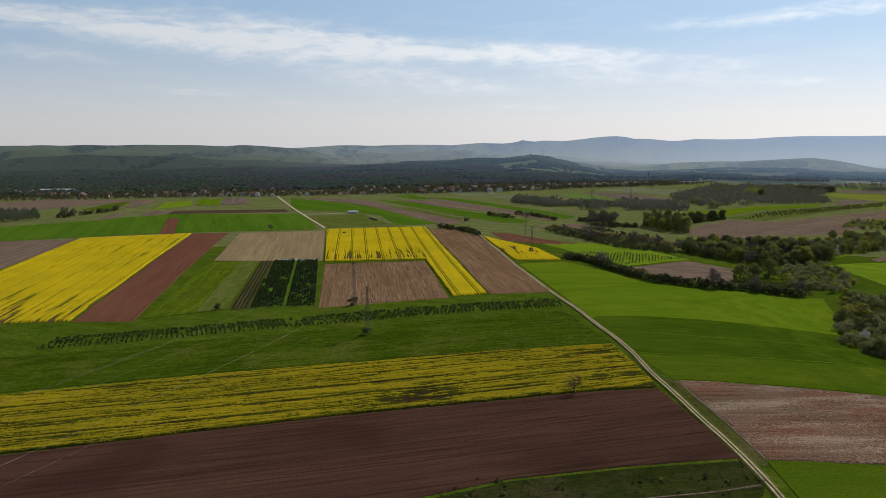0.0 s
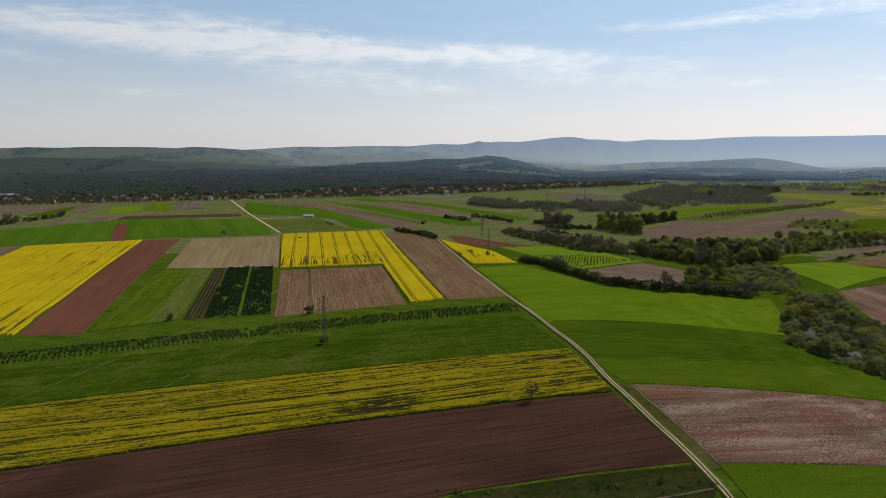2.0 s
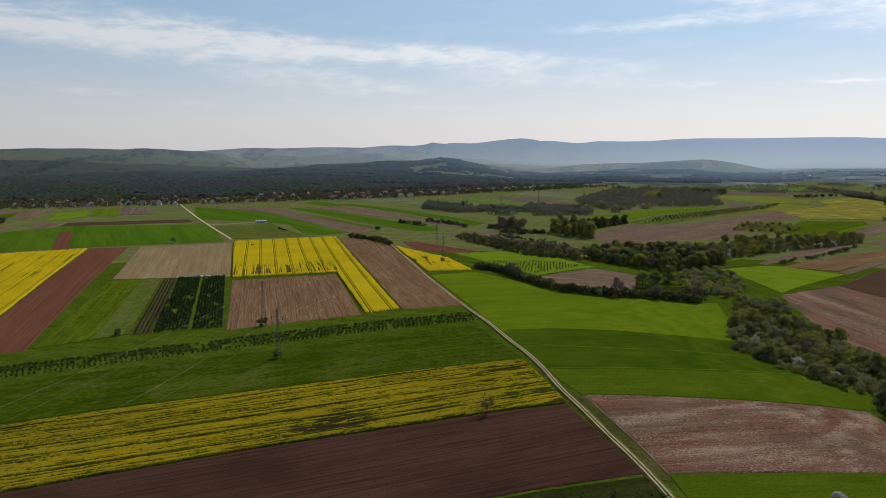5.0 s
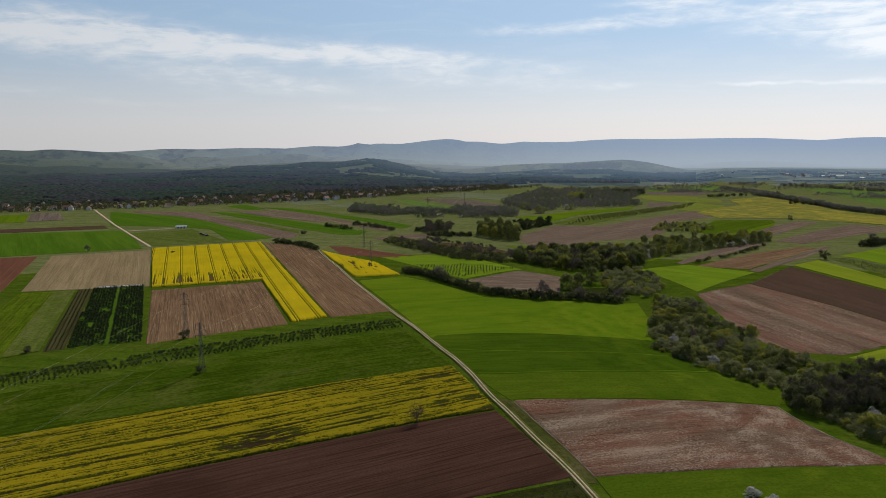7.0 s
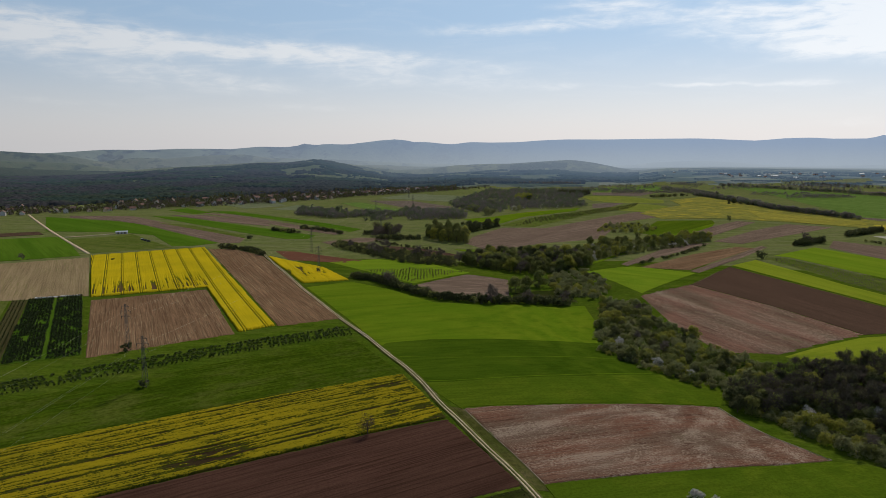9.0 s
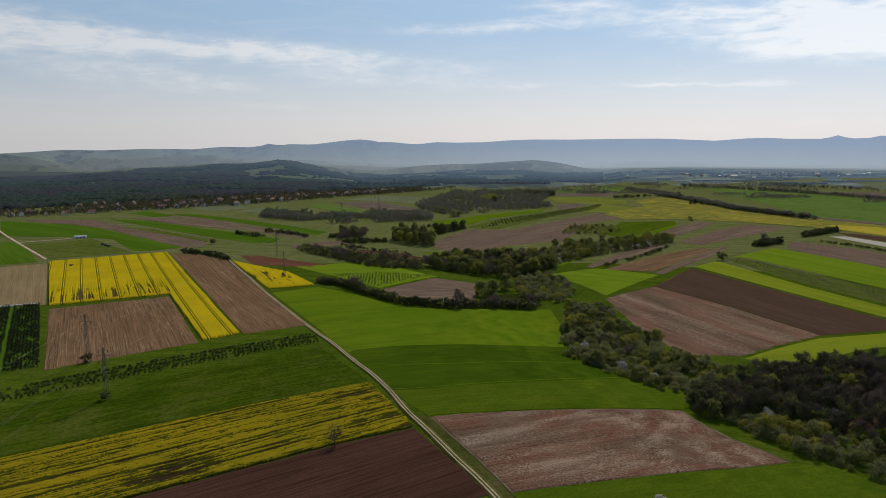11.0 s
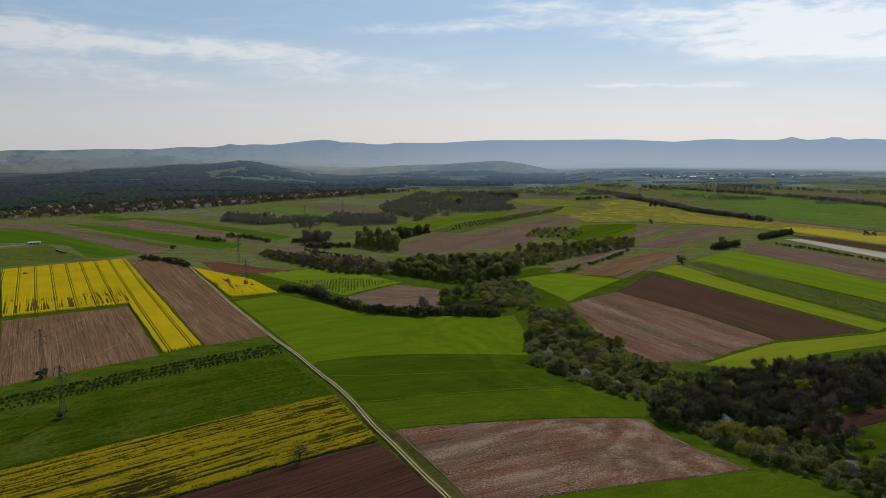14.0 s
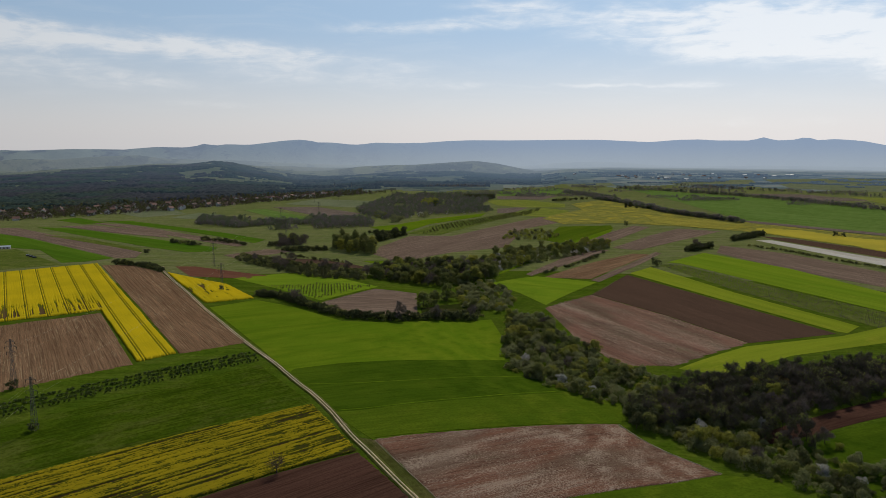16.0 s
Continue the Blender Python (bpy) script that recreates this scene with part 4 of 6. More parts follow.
field("wheat_field", "wide band of deep green wheat",
      [(-1041.7, 495.9), (-920.6, 596.8), (-881.5, 692.4), (-849.3, 816.1), (-658.5, 901.7), (-528.9, 749.6), (-601.4, 694.3), (-678.8, 637.3), (-788.7, 509.8), (-873.8, 414.1)], -46.4, M_WHEAT_PURE, 0.35)
field("soil_field", "short strip of red-brown soil in the wheat",
      [(-801.9, 765.8), (-786.6, 773.4), (-656.6, 636.2), (-668.8, 624.3)], -47.2, M_SOIL_RED, 0.5)
field("soil_field", "dull brown tilled field",
      [(-880.6, 444.2), (-788.7, 509.8), (-722.3, 558.4), (-612.4, 393.6), (-540.3, 268.2)], -56.5, M_SOIL_BIG, 0.2)
field("strip_field", "narrow strip of brown soil",
      [(-1290.8, 840.7), (-1271.3, 939.9), (-1104.6, 993.5), (-1088.4, 915.4), (-1103.4, 783.8), (-1123.0, 730.1)], 73.2, M_SOIL_BIG, 0.2)
field("strip_field", "narrow strip of brown soil",
      [(-877.3, 702.8), (-933.5, 783.9), (-921.5, 800.0), (-859.6, 711.6)], 121.3, M_SOIL_BIG, 0.2)
field("strip_field", "narrow strip of brown soil",
      [(-837.7, 739.3), (-916.1, 833.8), (-875.3, 865.0), (-820.7, 756.4)], 113.5, M_SOIL_BIG, 0.2)
field("strip_field", "narrow strip of brown soil",
      [(-1005.6, 867.9), (-1114.1, 988.6), (-1081.9, 1020.4), (-988.7, 876.4)], 123.6, M_SOIL_BIG, 0.2)
field("green_field", "bright green field beside the far lane",
      [(-866.5, 1142.2), (-695.8, 1089.8), (-642.1, 1058.4), (-415.9, 866.3), (-437.9, 841.1), (-461.7, 832.6), (-544.3, 932.2), (-611.8, 956.0), (-725.7, 953.6)], -36.2, M_WHEAT_PURE, 0.3)
field("field", "pale green pasture in front of a long shed",
      [(-634.7, 875.9), (-591.3, 916.2), (-581.3, 940.3), (-455.4, 820.2), (-527.7, 770.4)], -17.3, M_PASTURE, 0.2)
field("field", "long narrow strip of brown soil",
      [(-837.0, 1165.5), (-717.0, 1168.3), (-568.3, 1047.6), (-400.5, 911.2), (-390.2, 871.1), (-412.5, 866.4), (-614.6, 1040.4), (-700.0, 1096.4), (-816.2, 1136.0)], -39.3, M_SOIL_BIG, 0.3)
field("field", "narrow strip of dry grass",
      [(-623.5, 1078.1), (-540.3, 1042.0), (-412.9, 940.0), (-402.5, 915.9), (-547.4, 1023.8)], -34.4, M_PASTURE, 0.4)
field("field", "long strip of lime green corn",
      [(-689.0, 1176.7), (-620.5, 1162.9), (-474.0, 1062.2), (-315.2, 952.1), (-315.1, 917.8), (-342.5, 912.5), (-413.9, 960.3), (-552.9, 1066.8)], -33.8, M_WHEAT_PURE, 0.4)
field("field", "narrow strip of dark brown soil",
      [(-660.3, 1193.1), (-602.9, 1202.5), (-447.5, 1102.1), (-418.7, 1050.9), (-529.2, 1107.1)], -27.7, M_SOIL_BIG, 0.5)
field("field", "long strip of green corn",
      [(-626.3, 1270.4), (-576.1, 1271.6), (-351.5, 1104.3), (-270.7, 1029.9), (-277.7, 995.4), (-358.2, 1071.1), (-458.1, 1151.6)], -36.3, M_WHEAT_PURE, 0.35)
field("field", "long narrow strip of brown soil",
      [(-633.1, 1243.7), (-549.4, 1211.9), (-326.0, 1022.8), (-281.0, 979.0), (-291.8, 962.9), (-354.4, 1010.6), (-456.3, 1101.9)], -38.1, M_SOIL_BIG, 0.25)
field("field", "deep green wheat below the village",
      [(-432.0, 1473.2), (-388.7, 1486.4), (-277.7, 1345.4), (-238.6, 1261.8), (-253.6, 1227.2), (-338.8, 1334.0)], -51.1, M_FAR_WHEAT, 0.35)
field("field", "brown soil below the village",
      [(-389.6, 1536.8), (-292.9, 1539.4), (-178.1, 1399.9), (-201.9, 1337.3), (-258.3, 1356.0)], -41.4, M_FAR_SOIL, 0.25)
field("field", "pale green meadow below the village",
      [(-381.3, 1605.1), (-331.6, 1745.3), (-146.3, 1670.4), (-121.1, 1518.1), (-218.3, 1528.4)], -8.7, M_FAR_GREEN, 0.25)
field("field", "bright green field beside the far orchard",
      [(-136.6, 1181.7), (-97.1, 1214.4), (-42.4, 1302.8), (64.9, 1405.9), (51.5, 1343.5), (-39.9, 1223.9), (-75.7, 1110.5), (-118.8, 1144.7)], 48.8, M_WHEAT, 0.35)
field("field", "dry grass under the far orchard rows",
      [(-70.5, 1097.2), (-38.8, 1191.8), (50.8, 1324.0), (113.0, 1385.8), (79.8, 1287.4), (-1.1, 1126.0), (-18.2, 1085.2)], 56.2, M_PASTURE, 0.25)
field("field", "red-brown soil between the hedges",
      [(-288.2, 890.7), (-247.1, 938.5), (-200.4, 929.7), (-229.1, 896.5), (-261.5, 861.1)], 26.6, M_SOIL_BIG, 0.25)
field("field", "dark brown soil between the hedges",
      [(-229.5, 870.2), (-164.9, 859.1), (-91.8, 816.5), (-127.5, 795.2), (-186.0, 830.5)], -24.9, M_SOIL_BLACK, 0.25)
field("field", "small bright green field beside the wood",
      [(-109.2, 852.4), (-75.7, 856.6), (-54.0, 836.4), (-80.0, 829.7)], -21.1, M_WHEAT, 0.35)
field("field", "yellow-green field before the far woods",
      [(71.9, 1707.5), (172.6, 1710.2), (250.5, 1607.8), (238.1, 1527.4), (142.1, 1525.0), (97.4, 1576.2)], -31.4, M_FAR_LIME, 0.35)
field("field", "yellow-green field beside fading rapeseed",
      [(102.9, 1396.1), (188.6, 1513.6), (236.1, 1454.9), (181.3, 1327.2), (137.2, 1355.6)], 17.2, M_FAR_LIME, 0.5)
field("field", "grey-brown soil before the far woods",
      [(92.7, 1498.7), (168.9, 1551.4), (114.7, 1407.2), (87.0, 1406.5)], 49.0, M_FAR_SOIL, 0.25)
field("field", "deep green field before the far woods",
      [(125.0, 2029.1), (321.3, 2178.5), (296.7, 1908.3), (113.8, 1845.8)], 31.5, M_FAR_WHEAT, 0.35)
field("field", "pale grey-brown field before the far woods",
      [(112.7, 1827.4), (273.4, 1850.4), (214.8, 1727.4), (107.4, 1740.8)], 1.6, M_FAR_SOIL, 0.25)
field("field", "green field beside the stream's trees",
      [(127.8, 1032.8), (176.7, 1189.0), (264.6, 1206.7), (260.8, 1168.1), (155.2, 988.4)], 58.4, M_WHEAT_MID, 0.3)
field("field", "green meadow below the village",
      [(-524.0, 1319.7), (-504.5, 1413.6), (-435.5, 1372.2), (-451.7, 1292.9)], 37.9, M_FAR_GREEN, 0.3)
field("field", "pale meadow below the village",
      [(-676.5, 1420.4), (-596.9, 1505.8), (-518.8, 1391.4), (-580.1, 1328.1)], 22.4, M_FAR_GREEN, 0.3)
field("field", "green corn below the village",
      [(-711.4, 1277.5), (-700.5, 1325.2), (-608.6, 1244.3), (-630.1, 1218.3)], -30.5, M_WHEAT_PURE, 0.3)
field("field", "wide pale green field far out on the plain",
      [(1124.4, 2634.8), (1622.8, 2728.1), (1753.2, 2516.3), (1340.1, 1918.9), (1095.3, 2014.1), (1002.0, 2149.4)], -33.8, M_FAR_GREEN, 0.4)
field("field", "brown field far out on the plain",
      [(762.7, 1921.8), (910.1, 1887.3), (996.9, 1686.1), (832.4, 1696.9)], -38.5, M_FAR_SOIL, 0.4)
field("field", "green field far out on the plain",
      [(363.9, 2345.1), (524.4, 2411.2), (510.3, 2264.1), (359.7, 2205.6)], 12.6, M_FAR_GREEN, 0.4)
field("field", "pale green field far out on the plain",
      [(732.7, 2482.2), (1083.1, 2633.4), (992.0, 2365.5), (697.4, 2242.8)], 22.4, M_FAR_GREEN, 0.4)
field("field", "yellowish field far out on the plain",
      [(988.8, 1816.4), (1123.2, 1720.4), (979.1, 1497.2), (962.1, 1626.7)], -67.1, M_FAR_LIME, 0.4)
field("field", "narrow strip of dark brown soil",
      [(-857.1, 817.3), (-878.6, 856.5), (-795.6, 907.0), (-732.8, 948.1), (-704.0, 920.5), (-780.2, 864.0)], 31.9, M_SOIL_BLACK, 0.6)
field("field", "small bright green field below the village",
      [(-924.7, 946.2), (-1013.7, 1051.1), (-975.6, 1069.9), (-887.5, 964.3)], 130.3, M_WHEAT, 0.6)
field("field", "pale brown garden field below the village",
      [(-891.8, 974.6), (-988.9, 1093.9), (-950.0, 1113.1), (-851.2, 1007.0)], 129.1, M_FAR_SOIL, 0.6)
field("field", "bright green strip below the village",
      [(-1036.2, 811.7), (-1084.1, 905.8), (-1097.7, 966.2), (-1030.1, 882.7), (-1003.8, 816.7)], 111.7, M_WHEAT_MID, 0.6)
field("field", "green field below the village",
      [(-931.1, 862.7), (-1014.3, 966.1), (-1005.8, 1025.7), (-922.7, 935.1)], 111.3, M_BRIGHT, 0.55)
stand("rapeseed_field", "long strip of rapeseed in bloom below the green slope",
      [(488.5, 1165.9), (549.3, 1131.6), (578.4, 1054.6), (614.0, 1020.3), (647.0, 983.0), (587.9, 891.4), (553.1, 917.4), (535.7, 975.4), (506.1, 1041.1), (473.8, 1109.4)], -63.0, M_RAPE_DULL, 4.0, 2.0, rape_thick, 51)
field("rapeseed_field", "brighter blooming part of the fading rapeseed",
      [(361.8, 1361.1), (443.0, 1287.0), (480.5, 1227.9), (490.0, 1180.9), (438.9, 1143.1), (397.1, 1178.8), (349.8, 1241.4)], -34.3, M_RAPE_FAR2, 0.95)
field("field", "narrow strip of bare soil at the foot of the slope",
      [(512.4, 1279.7), (533.3, 1262.7), (661.3, 1100.4), (694.9, 1057.1), (679.4, 1033.2), (646.0, 1074.5), (512.9, 1236.9)], -51.3, M_FAR_SOIL, 0.7)
field("green_field", "rough pale green grass beside the drilled rows",
      [(-448.4, 512.2), (-434.9, 522.1), (-323.5, 354.3), (-336.9, 340.5)], -56.2, M_PASTURE, 0.45)


# ---- lanes ----
def ribbon(name, label, line, width, mat, lift, offset=0.0, wob=0.0, seed=1, parent=None, kind="structure"):
    """A strip that follows a line over the ground, with a slight edge; offset moves it sideways."""
    pts = []
    for (ax, ay), (bx, by) in zip(line, line[1:]):
        n = max(2, int(math.hypot(bx - ax, by - ay) / 3.0))
        pts += [(ax + (bx - ax) * i / n, ay + (by - ay) * i / n) for i in range(n)]
    pts.append(line[-1])
    sm = np.array(pts)
    for _ in range(5):
        sm[1:-1] = (sm[:-2] + 2 * sm[1:-1] + sm[2:]) / 4
    d = np.gradient(sm, axis=0)
    d /= np.linalg.norm(d, axis=1)[:, None]
    nor = np.stack([-d[:, 1], d[:, 0]], 1)
    verts, faces = [], []
    for i, (p, q) in enumerate(zip(sm, nor)):
        w = width * (1 + wob * noise.noise((i * 0.35, seed, 0))) / 2
        o = offset + wob * 1.1 * noise.noise((i * 0.06, 9.5, 0))
        for k, z in ((-w - 0.15, -0.1), (-w, lift), (w, lift), (w + 0.15, -0.1)):
            x, y = p + q * (o + k)
            verts.append((x, y, height1(x, y) + z))
        if i:
            a = 4 * (i - 1)
            faces += [(a + j, a + j + 1, a + j + 5, a + j + 4) for j in range(3)]
    ob = new(name, mesh_of(name, verts, faces, mat, True))
    if parent:
        ob.parent = parent
        return ob
    return tagged(ob, label, "track", kind=kind)


TRACK = [(9.5, 222.0), (5.1, 233.6), (1.5, 241.0), (-2.4, 248.5), (-7.2, 257.8), (-13.0, 268.0), (-22.8, 284.0), (-33.0, 302.0), (-39.2, 312.9), (-47.4, 326.5), (-54.8, 341.5), (-62.5, 358.0), (-67.6, 367.0), (-77.5, 384.5), (-88.6, 400.5), (-98.5, 416.5), (-115.0, 444.0), (-143.2, 486.4), (-172.3, 533.7), (-209.7, 595.4), (-250.5, 665.1), (-299.2, 745.1), (-316.8, 774.6), (-332.2, 808.5)]
FAR_LANE = [(-930.1, 1179.5), (-849.1, 1093.0), (-725.2, 962.4), (-620.5, 856.2), (-528.1, 763.4)]
verge = ribbon("track_verge", "worn grassy verge of the farm track", TRACK, 4.2, M_VERGE, 0.30, 0.0, 0.4, 3)
ribbon("track", "pale gravel wheel rut of the farm track", TRACK, 0.66, M_TRACK, 0.40, -0.74, 0.5, 4)
ribbon("track", "pale gravel wheel rut of the farm track", TRACK, 0.66, M_TRACK, 0.40, 0.74, 0.5, 14)
ribbon("road", "straight pale gravel lane leading to the village", FAR_LANE, 3.8, M_TRACK, 0.45, 0.0, 0.15, 6)
ribbon("track", "pale farm track to the long shed", [(-655, 893), (-620, 925), (-598, 945)], 3.0, M_TRACK, 0.45, 0.0, 0.3, 7)
ribbon("track", "faint pale wheel line beside the stony field", [(-36.7, 323.6), (-26.2, 304.7), (-11.9, 281.2), (0.6, 258.3)], 0.26, M_STRAW, 0.30, 0.0, 0.6, 8)

ribbon("grass_balk", "thin pale balk of grass between two bands of wheat", [(-60, 361), (-47, 364.2), (-24, 374), (12, 387.5), (38, 400), (76, 420)], 0.7, M_WHEAT, 0.19, 0.0, 0.8, 21)
ribbon("grass_balk", "thin pale balk of grass inside the wheat", [(-84, 402), (-60, 405), (-25, 413), (15, 427), (50, 440)], 0.6, M_WHEAT, 0.19, 0.0, 0.9, 23)
ribbon("track", "pale field path along the ploughed field on the far bank", [(86, 622), (112, 643), (134, 668), (152, 700), (170, 735), (188, 765)], 0.8, M_VERGE, 0.32, 0.0, 0.5, 24)
ribbon("straw_line", "line of loose pale straw and stones along the field's edge", [(86.5, 362), (93, 344.5), (102.5, 329), (113.5, 318.5), (121, 309.5)], 0.40, M_STRAW, 0.30, 0.0, 1.9, 11)
ribbon("soil_streak", "bare brown streak through the rough grass", [(0, 238), (-14, 226), (-30, 215), (-48, 202), (-62, 192)], 0.6, M_SOIL_BIG, 0.25, 0.0, 1.2, 12)


# ---- trees ----
def crown_arrays(rng, lobes, count, leaf, flat=0.42, fill=0.10):
    """Leaf clumps as small tilted quads over a set of lobes (x, y, z, rx, ry, rz)."""
    L = np.array(lobes, float)
    weight = (L[:, 3] * L[:, 4] + L[:, 4] * L[:, 5] + L[:, 3] * L[:, 5])
    pick = rng.choice(len(L), count, p=weight / weight.sum())
    d = rng.normal(size=(count, 3))
    d /= np.linalg.norm(d, axis=1)[:, None]
    d[:, 2] = np.where(d[:, 2] < -0.55, -d[:, 2], d[:, 2])
    depth = np.where(rng.uniform(size=count) < fill, rng.uniform(0.35, 0.85, count), 0.84 + 0.42 * rng.uniform(size=count) ** 2)
    P = L[pick, :3] + d * L[pick, 3:] * depth[:, None]
    nor = d + rng.normal(size=(count, 3)) * flat
    nor /= np.linalg.norm(nor, axis=1)[:, None]
    t1 = np.cross(nor, rng.normal(size=(count, 3)))
    t1 /= np.linalg.norm(t1, axis=1)[:, None]
    t2 = np.cross(nor, t1)
    s = leaf * rng.uniform(0.55, 1.35, (count, 1))
    e = s * rng.uniform(0.5, 1.0, (count, 1))
    bend = nor * s * 0.25
    V = np.stack([P - t1 * s - bend, P - t2 * e, P + t1 * s - bend, P + t2 * e], 1)
    V[:, :, 2] = np.maximum(V[:, :, 2], 0.05)
    return V.reshape(-1, 3), np.arange(count * 4).reshape(-1, 4)


def twig_arrays(rng, lobes, count, length, thick):
    """Bare twigs: thin tapering blades that point up and out of the lobes."""
    L = np.array(lobes, float)
    pick = rng.choice(len(L), count)
    d = rng.normal(size=(count, 3))
    d /= np.linalg.norm(d, axis=1)[:, None]
    P = L[pick, :3] + d * L[pick, 3:] * rng.uniform(0.2, 0.9, (count, 1))
    way = d + np.array([0, 0, 0.9]) + rng.normal(size=(count, 3)) * 0.35
    way /= np.linalg.norm(way, axis=1)[:, None]
    side = np.cross(way, rng.normal(size=(count, 3)))
    side /= np.linalg.norm(side, axis=1)[:, None]
    ln = length * rng.uniform(0.5, 1.3, (count, 1))
    V = np.stack([P - side * thick, P + side * thick, P + way * ln + side * thick * 0.4, P + way * ln - side * thick * 0.4], 1)
    V[:, :, 2] = np.maximum(V[:, :, 2], 0.05)
    return V.reshape(-1, 3), np.arange(count * 4).reshape(-1, 4)


def limb_arrays(points, radii, sides=6):
    """A tapered tube through points."""
    verts, faces = [], []
    for i, (p, r) in enumerate(zip(points, radii)):
        for k in range(sides):
            a = 2 * math.pi * k / sides
            verts.append((p[0] + r * math.cos(a), p[1] + r * math.sin(a), p[2]))
        if i:
            b = (i - 1) * sides
            faces += [(b + k, b + (k + 1) % sides, b + sides + (k + 1) % sides, b + sides + k) for k in range(sides)]
    return verts, faces


def joined(parts):
    verts, faces, n = [], [], 0
    for v, f in parts:
        verts += [tuple(p) for p in v]
        faces += [tuple(int(i) + n for i in q) for q in f]
        n = len(verts)
    return verts, faces


def trunk_arrays(rng, tall, thick, spread, limbs):
    lean = rng.uniform(-0.04, 0.04, 2) * tall
    stem = [(0, 0, -0.4), (lean[0] * 0.2, lean[1] * 0.2, tall * 0.3), (lean[0] * 0.6, lean[1] * 0.6, tall * 0.6), (lean[0], lean[1], tall * 0.92)]
    parts = [limb_arrays(stem, [thick, thick * 0.8, thick * 0.5, thick * 0.12])]
    for i in range(limbs):
        a, z = rng.uniform(0, 6.28), tall * rng.uniform(0.25, 0.6)
        out, up = spread * rng.uniform(0.6, 1.0), tall * rng.uniform(0.15, 0.32)
        c, s = math.cos(a), math.sin(a)
        parts.append(limb_arrays([(0, 0, z), (c * out * 0.5, s * out * 0.5, z + up * 0.45), (c * out, s * out, z + up)], [thick * 0.45, thick * 0.3, thick * 0.08], 5))
    return joined(parts)


def broad_lobes(rng, tall, radius, low, heads=13):
    """Rounded heads of a broad crown between low and tall: a core and many smaller heads round it."""
    span = tall - low
    out = [(0, 0, low + span * 0.52, radius * 0.58, radius * 0.58, span * 0.40)]
    for i in range(heads):
        a = i * 2.4 + rng.uniform(-0.5, 0.5)
        up = rng.uniform(0.10, 0.86)
        k = rng.uniform(0.35, 0.92) * math.sqrt(max(0.15, 1 - (up - 0.35) ** 2 * 2.2))
        r = radius * rng.uniform(0.18, 0.42)
        out.append((math.cos(a) * radius * k, math.sin(a) * radius * k, low + span * up, r, r, r * rng.uniform(0.75, 1.25)))
    return out


def plant(kind, seed, mats, label, category, parts=("trunk", "crown")):
    """One tree or bush with its parts, standing at the origin. Copies of it are set out later."""
    rng = np.random.RandomState(seed)
    if kind == "tree":
        tall, rad = 10.0, rng.uniform(4.0, 4.9)
        woody = trunk_arrays(rng, tall, 0.26, rad * 0.8, 6)
        leafy = crown_arrays(rng, broad_lobes(rng, tall, rad, -0.6), 1050, 0.44)
    elif kind == "poplar":
        tall, rad = 14.0, rng.uniform(3.4, 4.2)
        woody = trunk_arrays(rng, tall, 0.28, rad * 0.6, 7)
        leafy = crown_arrays(rng, broad_lobes(rng, tall, rad, 0.3), 1050, 0.46)
    elif kind == "thin":
        tall, rad = 12.0, rng.uniform(3.4, 4.4)
        lob = broad_lobes(rng, tall, rad, 0.8)
        woody = trunk_arrays(rng, tall, 0.2, rad * 0.8, 9)
        sprays = twig_arrays(rng, lob, 760, 1.6, 0.07)
        leafy = joined([sprays, crown_arrays(rng, lob, 330, 0.32)])
    elif kind == "bush":
        tall, rad = 4.4, rng.uniform(3.0, 3.7)
        woody = trunk_arrays(rng, tall * 0.8, 0.12, rad * 0.7, 6)
        leafy = crown_arrays(rng, broad_lobes(rng, tall, rad, -0.8, 9), 950, 0.25)
    elif kind == "bare":
        tall, rad = 9.0, rng.uniform(3.2, 4.0)
        woody = trunk_arrays(rng, tall, 0.2, rad, 9)
        leafy = twig_arrays(rng, broad_lobes(rng, tall * 0.95, rad, 1.4), 900, 1.3, 0.075)
    elif kind == "open":
        tall, rad = 9.0, 3.4
        woody = trunk_arrays(rng, tall, 0.24, rad, 12)
        leafy = twig_arrays(rng, broad_lobes(rng, tall * 0.97, rad, 2.6), 420, 1.2, 0.05)
    elif kind == "scrub":
        tall, rad = 3.2, rng.uniform(2.5, 3.1)
        woody = trunk_arrays(rng, tall, 0.08, rad * 0.8, 8)
        a = crown_arrays(rng, broad_lobes(rng, tall, rad, -0.3), 300, 0.30)
        leafy = joined([a, twig_arrays(rng, broad_lobes(rng, tall, rad, -0.2), 360, 0.9, 0.06)])
    else:
        tall, rad = 3.0, 1.2
        woody = trunk_arrays(rng, tall, 0.07, rad * 0.7, 4)
        leafy = crown_arrays(rng, broad_lobes(rng, tall, rad, -0.6), 150, 0.30)
    root = new(category, None)
    root.empty_display_size = 0.5
    for pname, (v, f), m in zip(parts, (woody, leafy), (M_BARK, mats)):
        ob = new(pname, mesh_of(pname, v, f, m))
        ob.parent = root
        if kind == "thin" and m is mats:
            ob.data.materials.append(M_TWIG_DARK)
            ob.data.polygons.foreach_set("material_index", [1 if i < 760 else 0 for i in range(len(f))])
    tagged(root, label, category)
    return root


KINDS = {}


def kind_of(key, kind, mat, label, category, count, seed, parts=("trunk", "crown")):
    KINDS[key] = [(kind, seed + i, mat, label, category, parts) for i in range(count)]


